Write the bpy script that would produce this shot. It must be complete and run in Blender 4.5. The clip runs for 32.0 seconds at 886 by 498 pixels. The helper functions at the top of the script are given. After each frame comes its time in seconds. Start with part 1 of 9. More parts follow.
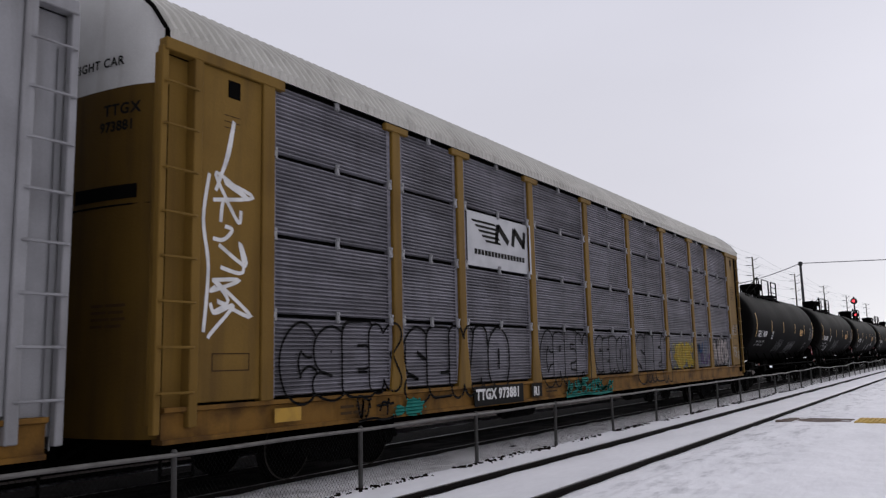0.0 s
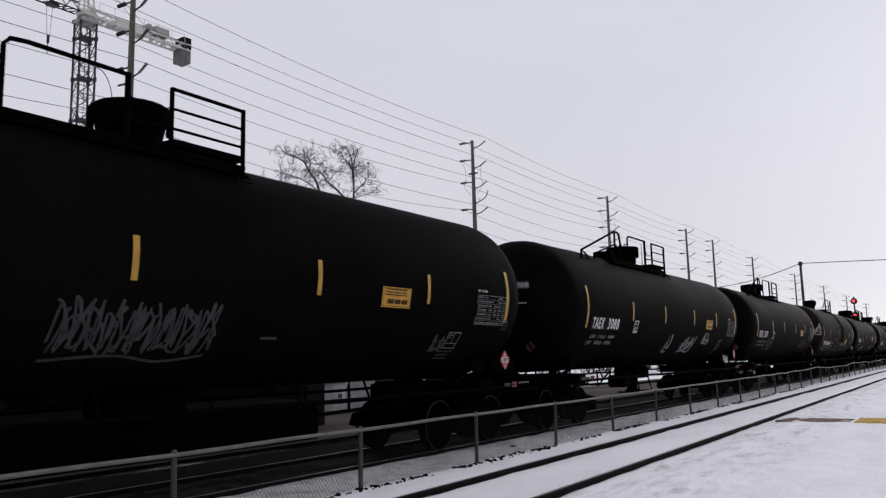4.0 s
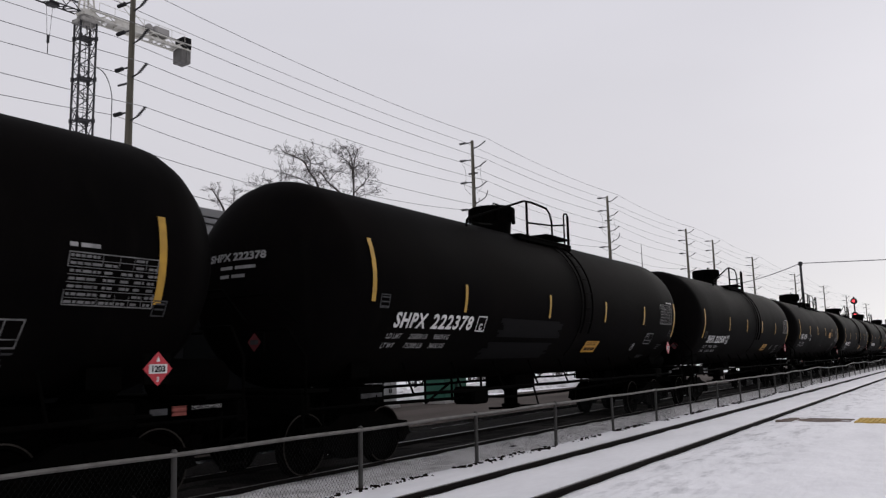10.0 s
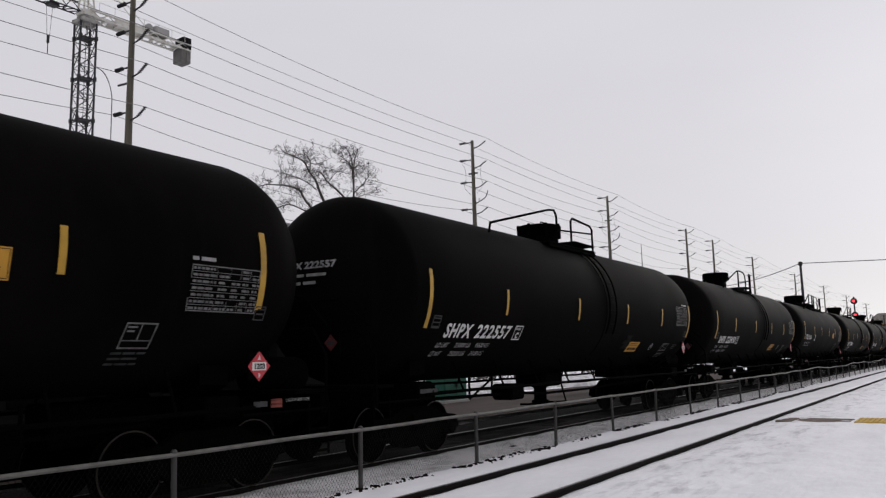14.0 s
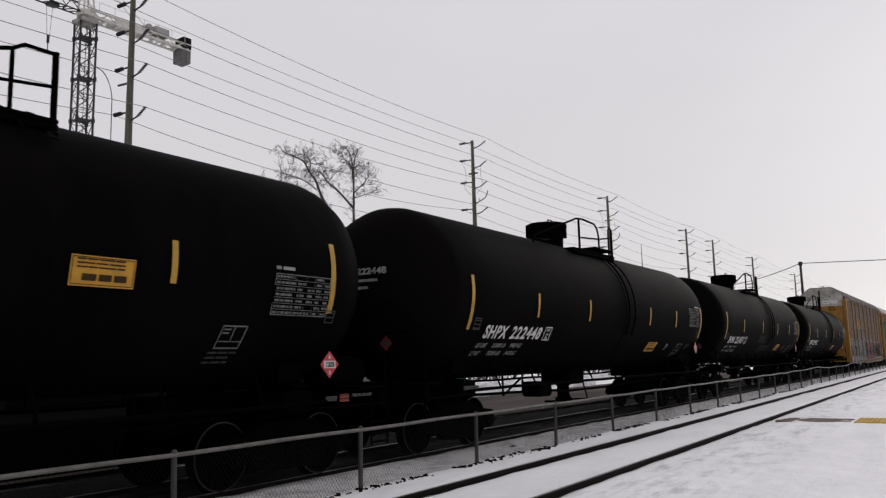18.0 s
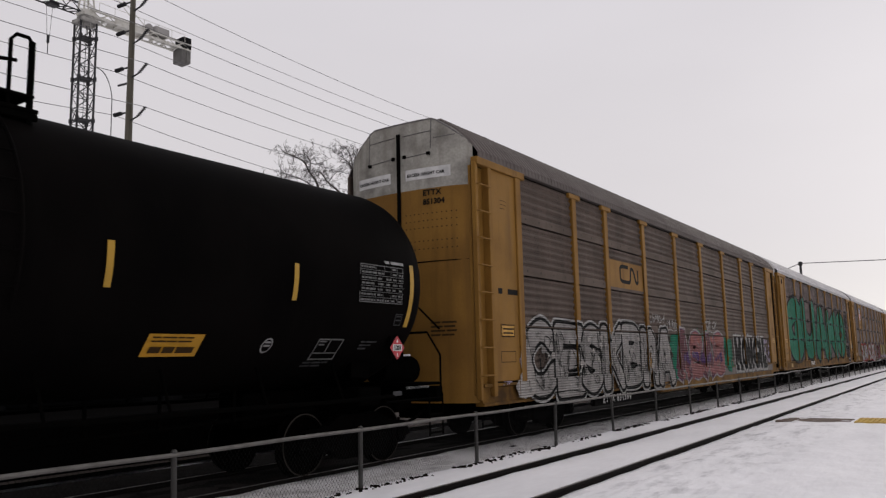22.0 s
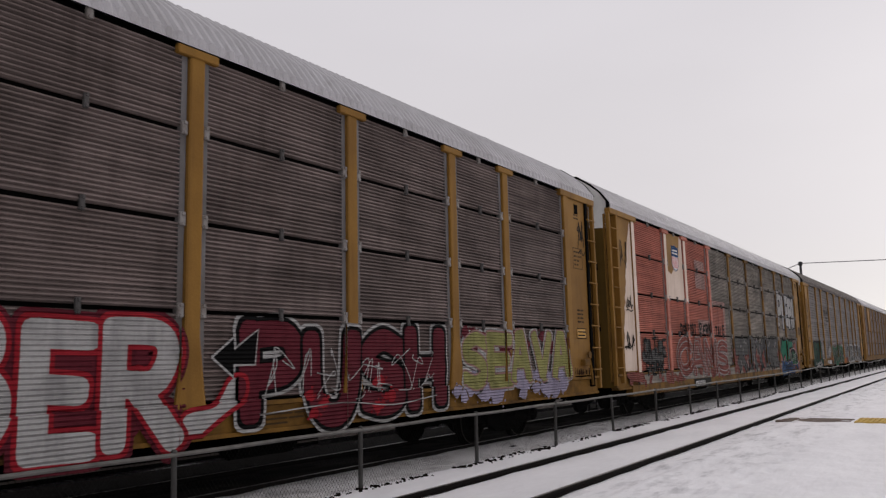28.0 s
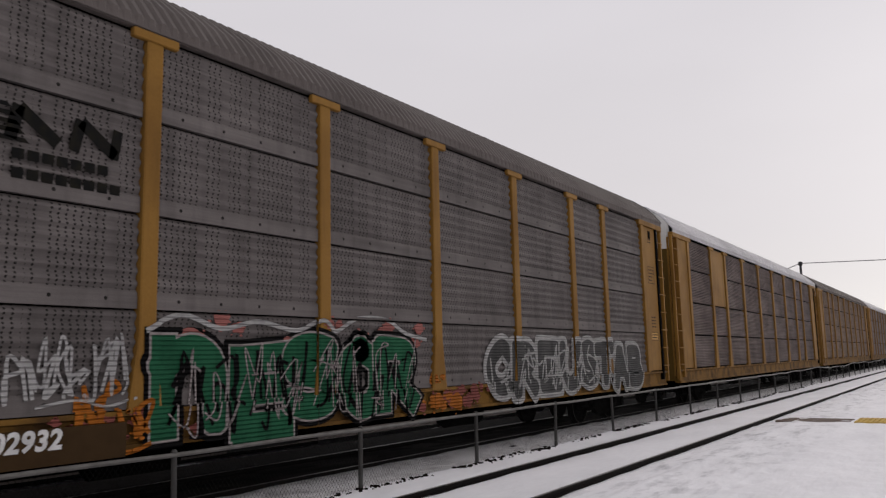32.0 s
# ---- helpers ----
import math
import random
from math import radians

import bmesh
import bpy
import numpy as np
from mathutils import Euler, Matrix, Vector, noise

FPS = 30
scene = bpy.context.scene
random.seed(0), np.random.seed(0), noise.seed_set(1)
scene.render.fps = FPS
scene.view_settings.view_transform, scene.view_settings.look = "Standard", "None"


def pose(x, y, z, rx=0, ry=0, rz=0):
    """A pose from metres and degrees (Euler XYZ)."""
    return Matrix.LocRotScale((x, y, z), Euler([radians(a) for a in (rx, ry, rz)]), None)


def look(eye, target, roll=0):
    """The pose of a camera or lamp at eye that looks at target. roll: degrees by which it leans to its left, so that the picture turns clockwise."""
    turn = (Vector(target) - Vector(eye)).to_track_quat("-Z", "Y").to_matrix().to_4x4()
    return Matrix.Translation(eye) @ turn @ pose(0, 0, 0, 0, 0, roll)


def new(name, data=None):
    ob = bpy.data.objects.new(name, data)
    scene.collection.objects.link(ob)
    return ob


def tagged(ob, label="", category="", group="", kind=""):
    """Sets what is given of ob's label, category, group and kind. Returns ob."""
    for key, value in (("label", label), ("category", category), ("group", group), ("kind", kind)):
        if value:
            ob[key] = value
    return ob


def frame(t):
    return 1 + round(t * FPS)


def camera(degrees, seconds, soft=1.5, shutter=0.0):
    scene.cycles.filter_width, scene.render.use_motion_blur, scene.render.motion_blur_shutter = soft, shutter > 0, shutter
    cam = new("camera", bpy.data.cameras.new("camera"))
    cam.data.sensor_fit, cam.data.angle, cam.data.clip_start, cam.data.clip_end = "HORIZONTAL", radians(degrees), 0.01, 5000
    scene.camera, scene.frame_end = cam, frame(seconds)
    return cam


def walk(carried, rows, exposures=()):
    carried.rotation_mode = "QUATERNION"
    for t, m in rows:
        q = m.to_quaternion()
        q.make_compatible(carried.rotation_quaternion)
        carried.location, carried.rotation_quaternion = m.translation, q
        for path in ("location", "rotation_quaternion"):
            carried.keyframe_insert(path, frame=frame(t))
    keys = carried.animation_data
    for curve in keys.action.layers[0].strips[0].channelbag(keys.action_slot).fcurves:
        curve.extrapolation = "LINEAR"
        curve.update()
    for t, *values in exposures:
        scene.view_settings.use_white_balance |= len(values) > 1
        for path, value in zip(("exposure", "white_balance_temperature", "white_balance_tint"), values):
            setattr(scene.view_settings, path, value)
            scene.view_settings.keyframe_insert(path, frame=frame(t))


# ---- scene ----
# Metres: z = 0 is the rail head, +y runs along the track away from the camera, which stands at x = 0, y = 0.
EYE_Z = 1.65
TRACK_X = -9.2          # centre of the track on which the train runs
NEAR_RAILS = (-6.05, -4.54)
YAW, PITCH, ROLL = 33.40, 8.01, -1.355

cam = camera(58.5, 32.0, soft=1.3, shutter=0.04)
_y, _p = radians(YAW), radians(PITCH)
_aim = (-math.sin(_y) * math.cos(_p), math.cos(_y) * math.cos(_p), EYE_Z + math.sin(_p))
STAND = look((0, 0, EYE_Z), _aim, ROLL)
walk(cam, [(0.0, STAND), (32.0, STAND)], exposures=[(0.0, 0.0, 6190, 12), (3.0, 0.0, 6170, 12), (8.0, 0.0, 6360, 11), (14.0, 0.0, 6450, 10), (22.0, 0.0, 6650, 11), (32.0, 0.0, 6650, 11)])

# overcast winter sky: a clear-sky model, greyed by cloud
world = bpy.data.worlds.new("world")
scene.world = world
world.use_nodes = True
wn, wl = world.node_tree.nodes, world.node_tree.links
wn.clear()
w_out, w_bg = wn.new("ShaderNodeOutputWorld"), wn.new("ShaderNodeBackground")
w_sky = wn.new("ShaderNodeTexSky")
w_sky.sky_type, w_sky.sun_disc = "NISHITA", False
w_sky.sun_elevation, w_sky.sun_rotation = radians(18), radians(5)
w_hs = wn.new("ShaderNodeHueSaturation")
w_hs.inputs["Saturation"].default_value = 0.12
w_hs.inputs["Value"].default_value = 0.06
w_co, w_sep = wn.new("ShaderNodeTexCoord"), wn.new("ShaderNodeSeparateXYZ")
w_ramp = wn.new("ShaderNodeValToRGB")
w_ramp.color_ramp.elements[0].position, w_ramp.color_ramp.elements[0].color = 0.0, (0.745, 0.725, 0.715, 1)
w_ramp.color_ramp.elements[1].position, w_ramp.color_ramp.elements[1].color = 0.42, (0.735, 0.72, 0.77, 1)
_e = w_ramp.color_ramp.elements.new(0.14)
_e.color = (0.72, 0.70, 0.73, 1)
w_noise = wn.new("ShaderNodeTexNoise")
w_noise.inputs["Scale"].default_value, w_noise.inputs["Detail"].default_value = 1.6, 4
w_map = wn.new("ShaderNodeMapping")
w_map.inputs["Scale"].default_value = (1, 1, 3)
w_rng = wn.new("ShaderNodeMapRange")
w_rng.inputs["To Min"].default_value, w_rng.inputs["To Max"].default_value = 0.90, 1.06
w_mul = wn.new("ShaderNodeMix")
w_mul.data_type, w_mul.blend_type = "RGBA", "MULTIPLY"
w_mul.inputs["Factor"].default_value = 1.0
w_mix = wn.new("ShaderNodeMix")
w_mix.data_type = "RGBA"
w_mix.inputs["Factor"].default_value = 0.9
wl.new(w_co.outputs["Generated"], w_sep.inputs[0])
wl.new(w_sep.outputs["Z"], w_ramp.inputs["Fac"])
wl.new(w_co.outputs["Generated"], w_map.inputs["Vector"])
wl.new(w_map.outputs["Vector"], w_noise.inputs["Vector"])
wl.new(w_noise.outputs["Fac"], w_rng.inputs["Value"])
wl.new(w_ramp.outputs["Color"], w_mul.inputs["A"])
wl.new(w_rng.outputs["Result"], w_mul.inputs["B"])
wl.new(w_sky.outputs["Color"], w_hs.inputs["Color"])
wl.new(w_hs.outputs["Color"], w_mix.inputs["A"])
wl.new(w_mul.outputs["Result"], w_mix.inputs["B"])
wl.new(w_mix.outputs["Result"], w_bg.inputs["Color"])
w_bg.inputs["Strength"].default_value = 1.0
wl.new(w_bg.outputs["Background"], w_out.inputs["Surface"])

sun_data = bpy.data.lights.new("sun", "SUN")
sun_data.energy, sun_data.angle, sun_data.color = 0.5, radians(30), (1.0, 0.95, 0.9)
sun = new("sun", sun_data)
sun.matrix_world = look((0, 0, 40), (0 - 3.5, 0 - 40, 40 - 13))
# ---- materials ----
def surface(name, col, rough=0.7, metal=0.0, spot=None, amount=0.35, scale=3.0, grain=0.12, fine=60.0, bump=0.15,
            stretch=(1, 1, 1), spec=0.4, streak=None, ribs=0.0):
    """A painted, dusty or weathered surface: stains at one scale, grain at a finer one, and relief."""
    m = bpy.data.materials.new(name)
    m.use_nodes = True
    n, l = m.node_tree.nodes, m.node_tree.links
    b = n["Principled BSDF"]
    b.inputs["Roughness"].default_value, b.inputs["Metallic"].default_value = rough, metal
    b.inputs["Specular IOR Level"].default_value = spec
    co, mp = n.new("ShaderNodeTexCoord"), n.new("ShaderNodeMapping")
    mp.inputs["Scale"].default_value = stretch
    info, vadd = n.new("ShaderNodeObjectInfo"), n.new("ShaderNodeVectorMath")
    vsc = n.new("ShaderNodeMath")
    vsc.operation, vsc.inputs[1].default_value = "MULTIPLY", 37.0
    l.new(info.outputs["Random"], vsc.inputs[0])
    l.new(co.outputs["Object"], vadd.inputs[0])
    l.new(vsc.outputs[0], vadd.inputs[1])
    l.new(vadd.outputs[0], mp.inputs["Vector"])
    big, small = n.new("ShaderNodeTexNoise"), n.new("ShaderNodeTexNoise")
    for t, s, d in ((big, scale, 6), (small, fine, 3)):
        t.inputs["Scale"].default_value, t.inputs["Detail"].default_value = s, d
        l.new(mp.outputs["Vector"], t.inputs["Vector"])
    ramp = n.new("ShaderNodeValToRGB")
    ramp.color_ramp.elements[0].position, ramp.color_ramp.elements[1].position = 0.42, 0.68
    l.new(big.outputs["Fac"], ramp.inputs["Fac"])
    fac = n.new("ShaderNodeMath")
    fac.operation, fac.inputs[1].default_value = "MULTIPLY", amount
    l.new(ramp.outputs["Color"], fac.inputs[0])
    mix = n.new("ShaderNodeMix")
    mix.data_type = "RGBA"
    spot = spot or tuple(c * 0.55 for c in col)
    mix.inputs["A"].default_value, mix.inputs["B"].default_value = (*col, 1), (*spot, 1)
    l.new(fac.outputs[0], mix.inputs["Factor"])
    rng = n.new("ShaderNodeMapRange")
    rng.inputs["To Min"].default_value, rng.inputs["To Max"].default_value = 1 - grain, 1 + grain
    l.new(small.outputs["Fac"], rng.inputs["Value"])
    mul = n.new("ShaderNodeMix")
    mul.data_type, mul.blend_type = "RGBA", "MULTIPLY"
    mul.inputs["Factor"].default_value = 1
    l.new(mix.outputs["Result"], mul.inputs["A"])
    l.new(rng.outputs["Result"], mul.inputs["B"])
    last = mul
    if streak:
        sm, st, sr, sx = n.new("ShaderNodeMapping"), n.new("ShaderNodeTexNoise"), n.new("ShaderNodeValToRGB"), n.new("ShaderNodeMix")
        sm.inputs["Scale"].default_value = (3.2, 3.2, 0.3)
        st.inputs["Scale"].default_value, st.inputs["Detail"].default_value = 1.3, 5
        sr.color_ramp.elements[0].position, sr.color_ramp.elements[1].position = 0.52, 0.72
        sx.data_type = "RGBA"
        sx.inputs["B"].default_value = (*streak, 1)
        l.new(vadd.outputs[0], sm.inputs["Vector"])
        l.new(sm.outputs["Vector"], st.inputs["Vector"])
        l.new(st.outputs["Fac"], sr.inputs["Fac"])
        sf = n.new("ShaderNodeMath")
        sf.operation, sf.inputs[1].default_value = "MULTIPLY", 0.5
        l.new(sr.outputs["Color"], sf.inputs[0])
        l.new(sf.outputs[0], sx.inputs["Factor"])
        l.new(last.outputs["Result"], sx.inputs["A"])
        last = sx
    if ribs:
        # soot that lies unevenly from rib to rib, and in soft clouds over the sheet
        for size, depth, detail in (((0.6, 0.35, 15.0), ribs, 4), ((0.9, 0.9, 1.6), ribs * 0.8, 5)):
            rm, rn, rg, rx = n.new("ShaderNodeMapping"), n.new("ShaderNodeTexNoise"), n.new("ShaderNodeMapRange"), n.new("ShaderNodeMix")
            rm.inputs["Scale"].default_value = size
            rn.inputs["Scale"].default_value, rn.inputs["Detail"].default_value, rn.inputs["Roughness"].default_value = 1.0, detail, 0.6
            rg.inputs["From Min"].default_value, rg.inputs["From Max"].default_value = 0.3, 0.7
            rg.inputs["To Min"].default_value, rg.inputs["To Max"].default_value = 1 - depth, 1 + depth
            rx.data_type, rx.blend_type = "RGBA", "MULTIPLY"
            rx.inputs["Factor"].default_value = 1
            l.new(vadd.outputs[0], rm.inputs["Vector"])
            l.new(rm.outputs["Vector"], rn.inputs["Vector"])
            l.new(rn.outputs["Fac"], rg.inputs["Value"])
            l.new(last.outputs["Result"], rx.inputs["A"])
            l.new(rg.outputs["Result"], rx.inputs["B"])
            last = rx
    l.new(last.outputs["Result"], b.inputs["Base Color"])
    rr = n.new("ShaderNodeMapRange")
    rr.inputs["To Min"].default_value, rr.inputs["To Max"].default_value = max(0, rough - 0.1), min(1, rough + 0.12)
    l.new(big.outputs["Fac"], rr.inputs["Value"])
    l.new(rr.outputs["Result"], b.inputs["Roughness"])
    if bump:
        bp = n.new("ShaderNodeBump")
        bp.inputs["Strength"].default_value, bp.inputs["Distance"].default_value = bump, 0.02
        l.new(small.outputs["Fac"], bp.inputs["Height"])
        l.new(bp.outputs["Normal"], b.inputs["Normal"])
    return m


def glow(name, col, strength):
    m = surface(name, col, 0.4, amount=0.0, bump=0)
    b = m.node_tree.nodes["Principled BSDF"]
    b.inputs["Emission Color"].default_value, b.inputs["Emission Strength"].default_value = (*col, 1), strength
    return m


def perforated(name, col):
    """Dusty galvanised sheet with columns of small round holes."""
    m = surface(name, col, 0.7, 0.1, amount=0.5, scale=1.1, streak=tuple(c * 0.5 for c in col), spec=0.1, ribs=0.16)
    n, l = m.node_tree.nodes, m.node_tree.links
    b = n["Principled BSDF"]
    src = b.inputs["Base Color"].links[0].from_socket
    co, sep = n.new("ShaderNodeTexCoord"), n.new("ShaderNodeSeparateXYZ")
    l.new(co.outputs["Object"], sep.inputs[0])

    def op(kind, a, c=None):
        x = n.new("ShaderNodeMath")
        x.operation = kind
        for i, v in enumerate((a, c)):
            if v is None:
                continue
            if isinstance(v, (int, float)):
                x.inputs[i].default_value = v
            else:
                l.new(v, x.inputs[i])
        return x.outputs[0]
    yy, zz = sep.outputs["Y"], sep.outputs["Z"]
    fy = op("SUBTRACT", op("FRACT", op("DIVIDE", yy, 0.085)), 0.5)
    fz = op("SUBTRACT", op("FRACT", op("DIVIDE", zz, 0.046)), 0.5)
    dist = op("ADD", op("POWER", op("MULTIPLY", fy, 1.85), 2.0), op("POWER", fz, 2.0))
    dot = op("LESS_THAN", dist, 0.085)
    col_noise = n.new("ShaderNodeTexNoise")
    col_noise.noise_dimensions = "1D"
    col_noise.inputs["Scale"].default_value, col_noise.inputs["Detail"].default_value = 5.5, 1
    l.new(yy, col_noise.inputs["W"])
    on = op("GREATER_THAN", col_noise.outputs["Fac"], 0.44)
    band = op("GREATER_THAN", zz, 0.2)
    ry = op("MULTIPLY", op("SUBTRACT", op("FRACT", op("DIVIDE", yy, 0.63)), 0.5), 0.63)
    rivet = op("LESS_THAN", op("ADD", op("POWER", ry, 2.0), op("POWER", op("SUBTRACT", zz, 0.1), 2.0)), 0.00045)
    fac = op("MAXIMUM", op("MULTIPLY", op("MULTIPLY", dot, on), band), rivet)
    mix = n.new("ShaderNodeMix")
    mix.data_type = "RGBA"
    mix.inputs["B"].default_value = (0.016, 0.014, 0.013, 1)
    l.new(fac, mix.inputs["Factor"])
    l.new(src, mix.inputs["A"])
    l.new(mix.outputs["Result"], b.inputs["Base Color"])
    return m


SNOW = surface("snow", (0.875, 0.868, 0.885), 0.75, spot=(0.60, 0.595, 0.61), amount=0.32, scale=0.9, grain=0.05, fine=11, bump=0.7, spec=0.3, stretch=(1, 0.35, 1))
def slush_band(m, x0, x1, col):
    """Trampled slush in streaks along a strip of the snow beside the rail."""
    n, l = m.node_tree.nodes, m.node_tree.links
    b = n["Principled BSDF"]
    src = b.inputs["Base Color"].links[0].from_socket
    co, sep, mp, nz, rp = n.new("ShaderNodeTexCoord"), n.new("ShaderNodeSeparateXYZ"), n.new("ShaderNodeMapping"), n.new("ShaderNodeTexNoise"), n.new("ShaderNodeValToRGB")
    l.new(co.outputs["Object"], sep.inputs[0])
    l.new(co.outputs["Object"], mp.inputs["Vector"])
    mp.inputs["Scale"].default_value = (3.2, 1.1, 1)
    l.new(mp.outputs["Vector"], nz.inputs["Vector"])
    nz.inputs["Scale"].default_value, nz.inputs["Detail"].default_value, nz.inputs["Roughness"].default_value = 1.0, 7, 0.65
    rp.color_ramp.elements[0].position, rp.color_ramp.elements[1].position = 0.50, 0.68
    l.new(nz.outputs["Fac"], rp.inputs["Fac"])
    sides = []
    for lo, hi in ((x0 - 0.35, x0 + 0.15), (x1 + 0.7, x1 - 0.1)):
        r = n.new("ShaderNodeMapRange")
        r.inputs["From Min"].default_value, r.inputs["From Max"].default_value = lo, hi
        l.new(sep.outputs["X"], r.inputs["Value"])
        sides.append(r)
    k1, k2, k3, mix = n.new("ShaderNodeMath"), n.new("ShaderNodeMath"), n.new("ShaderNodeMath"), n.new("ShaderNodeMix")
    for k in (k1, k2, k3):
        k.operation = "MULTIPLY"
    l.new(sides[0].outputs["Result"], k1.inputs[0])
    l.new(sides[1].outputs["Result"], k1.inputs[1])
    l.new(k1.outputs[0], k2.inputs[0])
    l.new(rp.outputs["Color"], k2.inputs[1])
    l.new(k2.outputs[0], k3.inputs[0])
    k3.inputs[1].default_value = 0.7
    mix.data_type = "RGBA"
    mix.inputs["B"].default_value = (*col, 1)
    l.new(k3.outputs[0], mix.inputs["Factor"])
    l.new(src, mix.inputs["A"])
    l.new(mix.outputs["Result"], b.inputs["Base Color"])


slush_band(SNOW, -4.3, -3.1, (0.40, 0.395, 0.41))
OLD_SNOW = surface("trampled_snow", (0.72, 0.71, 0.72), 0.8, spot=(0.34, 0.33, 0.33), amount=0.7, scale=2.2, grain=0.12, fine=30, bump=0.5, spec=0.2)
GRIT = surface("gritty_snow", (0.70, 0.685, 0.685), 0.95, spot=(0.30, 0.288, 0.28), amount=0.6, scale=4.0, grain=0.5, fine=30, bump=0.8, spec=0.03)
# track bed colours sit near black: the shade under the train is painted in
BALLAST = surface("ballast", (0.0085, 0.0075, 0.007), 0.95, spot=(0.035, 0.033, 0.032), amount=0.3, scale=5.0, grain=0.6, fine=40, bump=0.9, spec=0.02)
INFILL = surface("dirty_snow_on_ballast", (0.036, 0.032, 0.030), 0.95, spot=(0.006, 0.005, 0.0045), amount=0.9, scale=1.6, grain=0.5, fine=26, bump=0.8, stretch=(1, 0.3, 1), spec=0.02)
ROAD = surface("slushy_road", (0.075, 0.062, 0.056), 0.9, spot=(0.03, 0.025, 0.022), amount=0.7, scale=0.7, grain=0.2, fine=20, bump=0.3, stretch=(1, 0.15, 1), spec=0.05)
RAIL = surface("rail_steel", (0.006, 0.0052, 0.005), 0.8, 0.0, spot=(0.012, 0.008, 0.006), amount=0.6, scale=6, spec=0.05)
RAIL_TOP = surface("worn_rail_head", (0.30, 0.29, 0.28), 0.4, 0.9, amount=0.3, scale=4)
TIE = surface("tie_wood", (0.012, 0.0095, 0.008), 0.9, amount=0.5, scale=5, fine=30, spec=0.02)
GALV = surface("galvanised_steel", (0.055, 0.053, 0.050), 0.6, 0.3, spot=(0.036, 0.034, 0.032), amount=0.6, scale=8)
GALV_TOP = surface("worn_galvanised_pipe", (0.125, 0.118, 0.110), 0.6, 0.2, spot=(0.06, 0.055, 0.05), amount=0.6, scale=5)
WIRE = surface("fence_wire", (0.011, 0.011, 0.011), 0.7, 0.0, amount=0.3, bump=0, spec=0.05)
POLE_WOOD = surface("weathered_pole_wood", (0.105, 0.096, 0.074), 0.9, spot=(0.05, 0.046, 0.036), amount=0.6, scale=2, stretch=(3, 3, 0.3), fine=25, bump=0.4)
CABLE = surface("cable", (0.17, 0.17, 0.175), 0.8, amount=0.2, bump=0, spec=0.1)
DARK_STEEL = surface("dark_steel", (0.025, 0.025, 0.028), 0.6, 0.3, amount=0.4, scale=3)
CRANE_WHITE = surface("crane_cream_paint", (0.55, 0.54, 0.50), 0.5, spot=(0.30, 0.28, 0.24), amount=0.5, scale=1.5)
CRANE_WORN_HAZED = surface("worn_crane_paint", (0.30, 0.29, 0.27), 0.6, spot=(0.08, 0.078, 0.075), amount=0.8, scale=1.2)
GREY_PLATE_DARK = surface("dark_concrete_block", (0.13, 0.125, 0.12), 0.9, amount=0.5, scale=0.8)
CONCRETE = surface("concrete", (0.34, 0.33, 0.32), 0.9, amount=0.4, scale=0.8)
SIDING = surface("grey_siding", (0.24, 0.24, 0.245), 0.7, amount=0.25, scale=0.4)
SIDING_DARK = surface("dark_siding", (0.011, 0.011, 0.012), 0.9, amount=0.3, scale=0.4, spec=0.1)
BARK = surface("bark", (0.075, 0.067, 0.063), 0.95, amount=0.5, scale=4, bump=0.4, spec=0.05)
TWIG = surface("twig_bark", (0.10, 0.092, 0.09), 0.95, amount=0.4, scale=4, bump=0, spec=0.05)
GREEN_BIN = surface("green_bin_paint", (0.012, 0.10, 0.065), 0.6, amount=0.4, scale=1.5)
WHITE_BODY = surface("white_vehicle_paint", (0.55, 0.55, 0.56), 0.35, amount=0.2, scale=1.2, spec=0.5)
CABINET_PALE = surface("pale_grey_cabinet_paint", (0.40, 0.40, 0.41), 0.55, spot=(0.22, 0.21, 0.2), amount=0.6, scale=3, bump=0.05)
GLASS_DARK = surface("dark_glass", (0.004, 0.0042, 0.0046), 0.35, amount=0.1, bump=0, spec=0.03)
YELLOW_TILE = surface("yellow_tile", (0.55, 0.36, 0.06), 0.8, spot=(0.30, 0.21, 0.07), amount=0.6, scale=4)
PLANK = surface("wet_plank", (0.16, 0.12, 0.095), 0.85, amount=0.5, scale=3, stretch=(0.4, 3, 1))

TANK_BLACK = surface("black_tank_paint", (0.0023, 0.0020, 0.0020), 0.55, spot=(0.0051, 0.0042, 0.0039), amount=0.7, scale=0.55, grain=0.2, fine=30, bump=0.04, spec=0.005, streak=(0.0045, 0.0038, 0.0036))
TANK_BROWN = surface("dusty_brown_black_paint", (0.0085, 0.0062, 0.0046), 0.6, spot=(0.0150, 0.0102, 0.0072), amount=0.8, scale=0.7, grain=0.2, fine=30, bump=0.04, spec=0.008, streak=(0.006, 0.005, 0.004))
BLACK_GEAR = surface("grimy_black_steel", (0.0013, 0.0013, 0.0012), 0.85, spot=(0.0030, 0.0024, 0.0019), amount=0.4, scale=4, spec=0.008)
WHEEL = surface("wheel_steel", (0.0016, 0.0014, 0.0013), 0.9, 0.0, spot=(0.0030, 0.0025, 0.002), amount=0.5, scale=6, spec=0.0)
WHEEL_RIM = surface("worn_wheel_rim", (0.035, 0.030, 0.026), 0.6, 0.2, spot=(0.012, 0.010, 0.009), amount=0.6, scale=5, spec=0.1)
OVERPAINT = surface("repainted_patch", (0.0055, 0.0053, 0.0056), 0.6, spot=(0.0095, 0.009, 0.0092), amount=0.6, scale=3, bump=0, spec=0.02)
BAR_YELLOW = surface("yellow_reflector", (0.40, 0.225, 0.016), 0.5, spot=(0.22, 0.125, 0.015), amount=0.6, scale=5, bump=0)
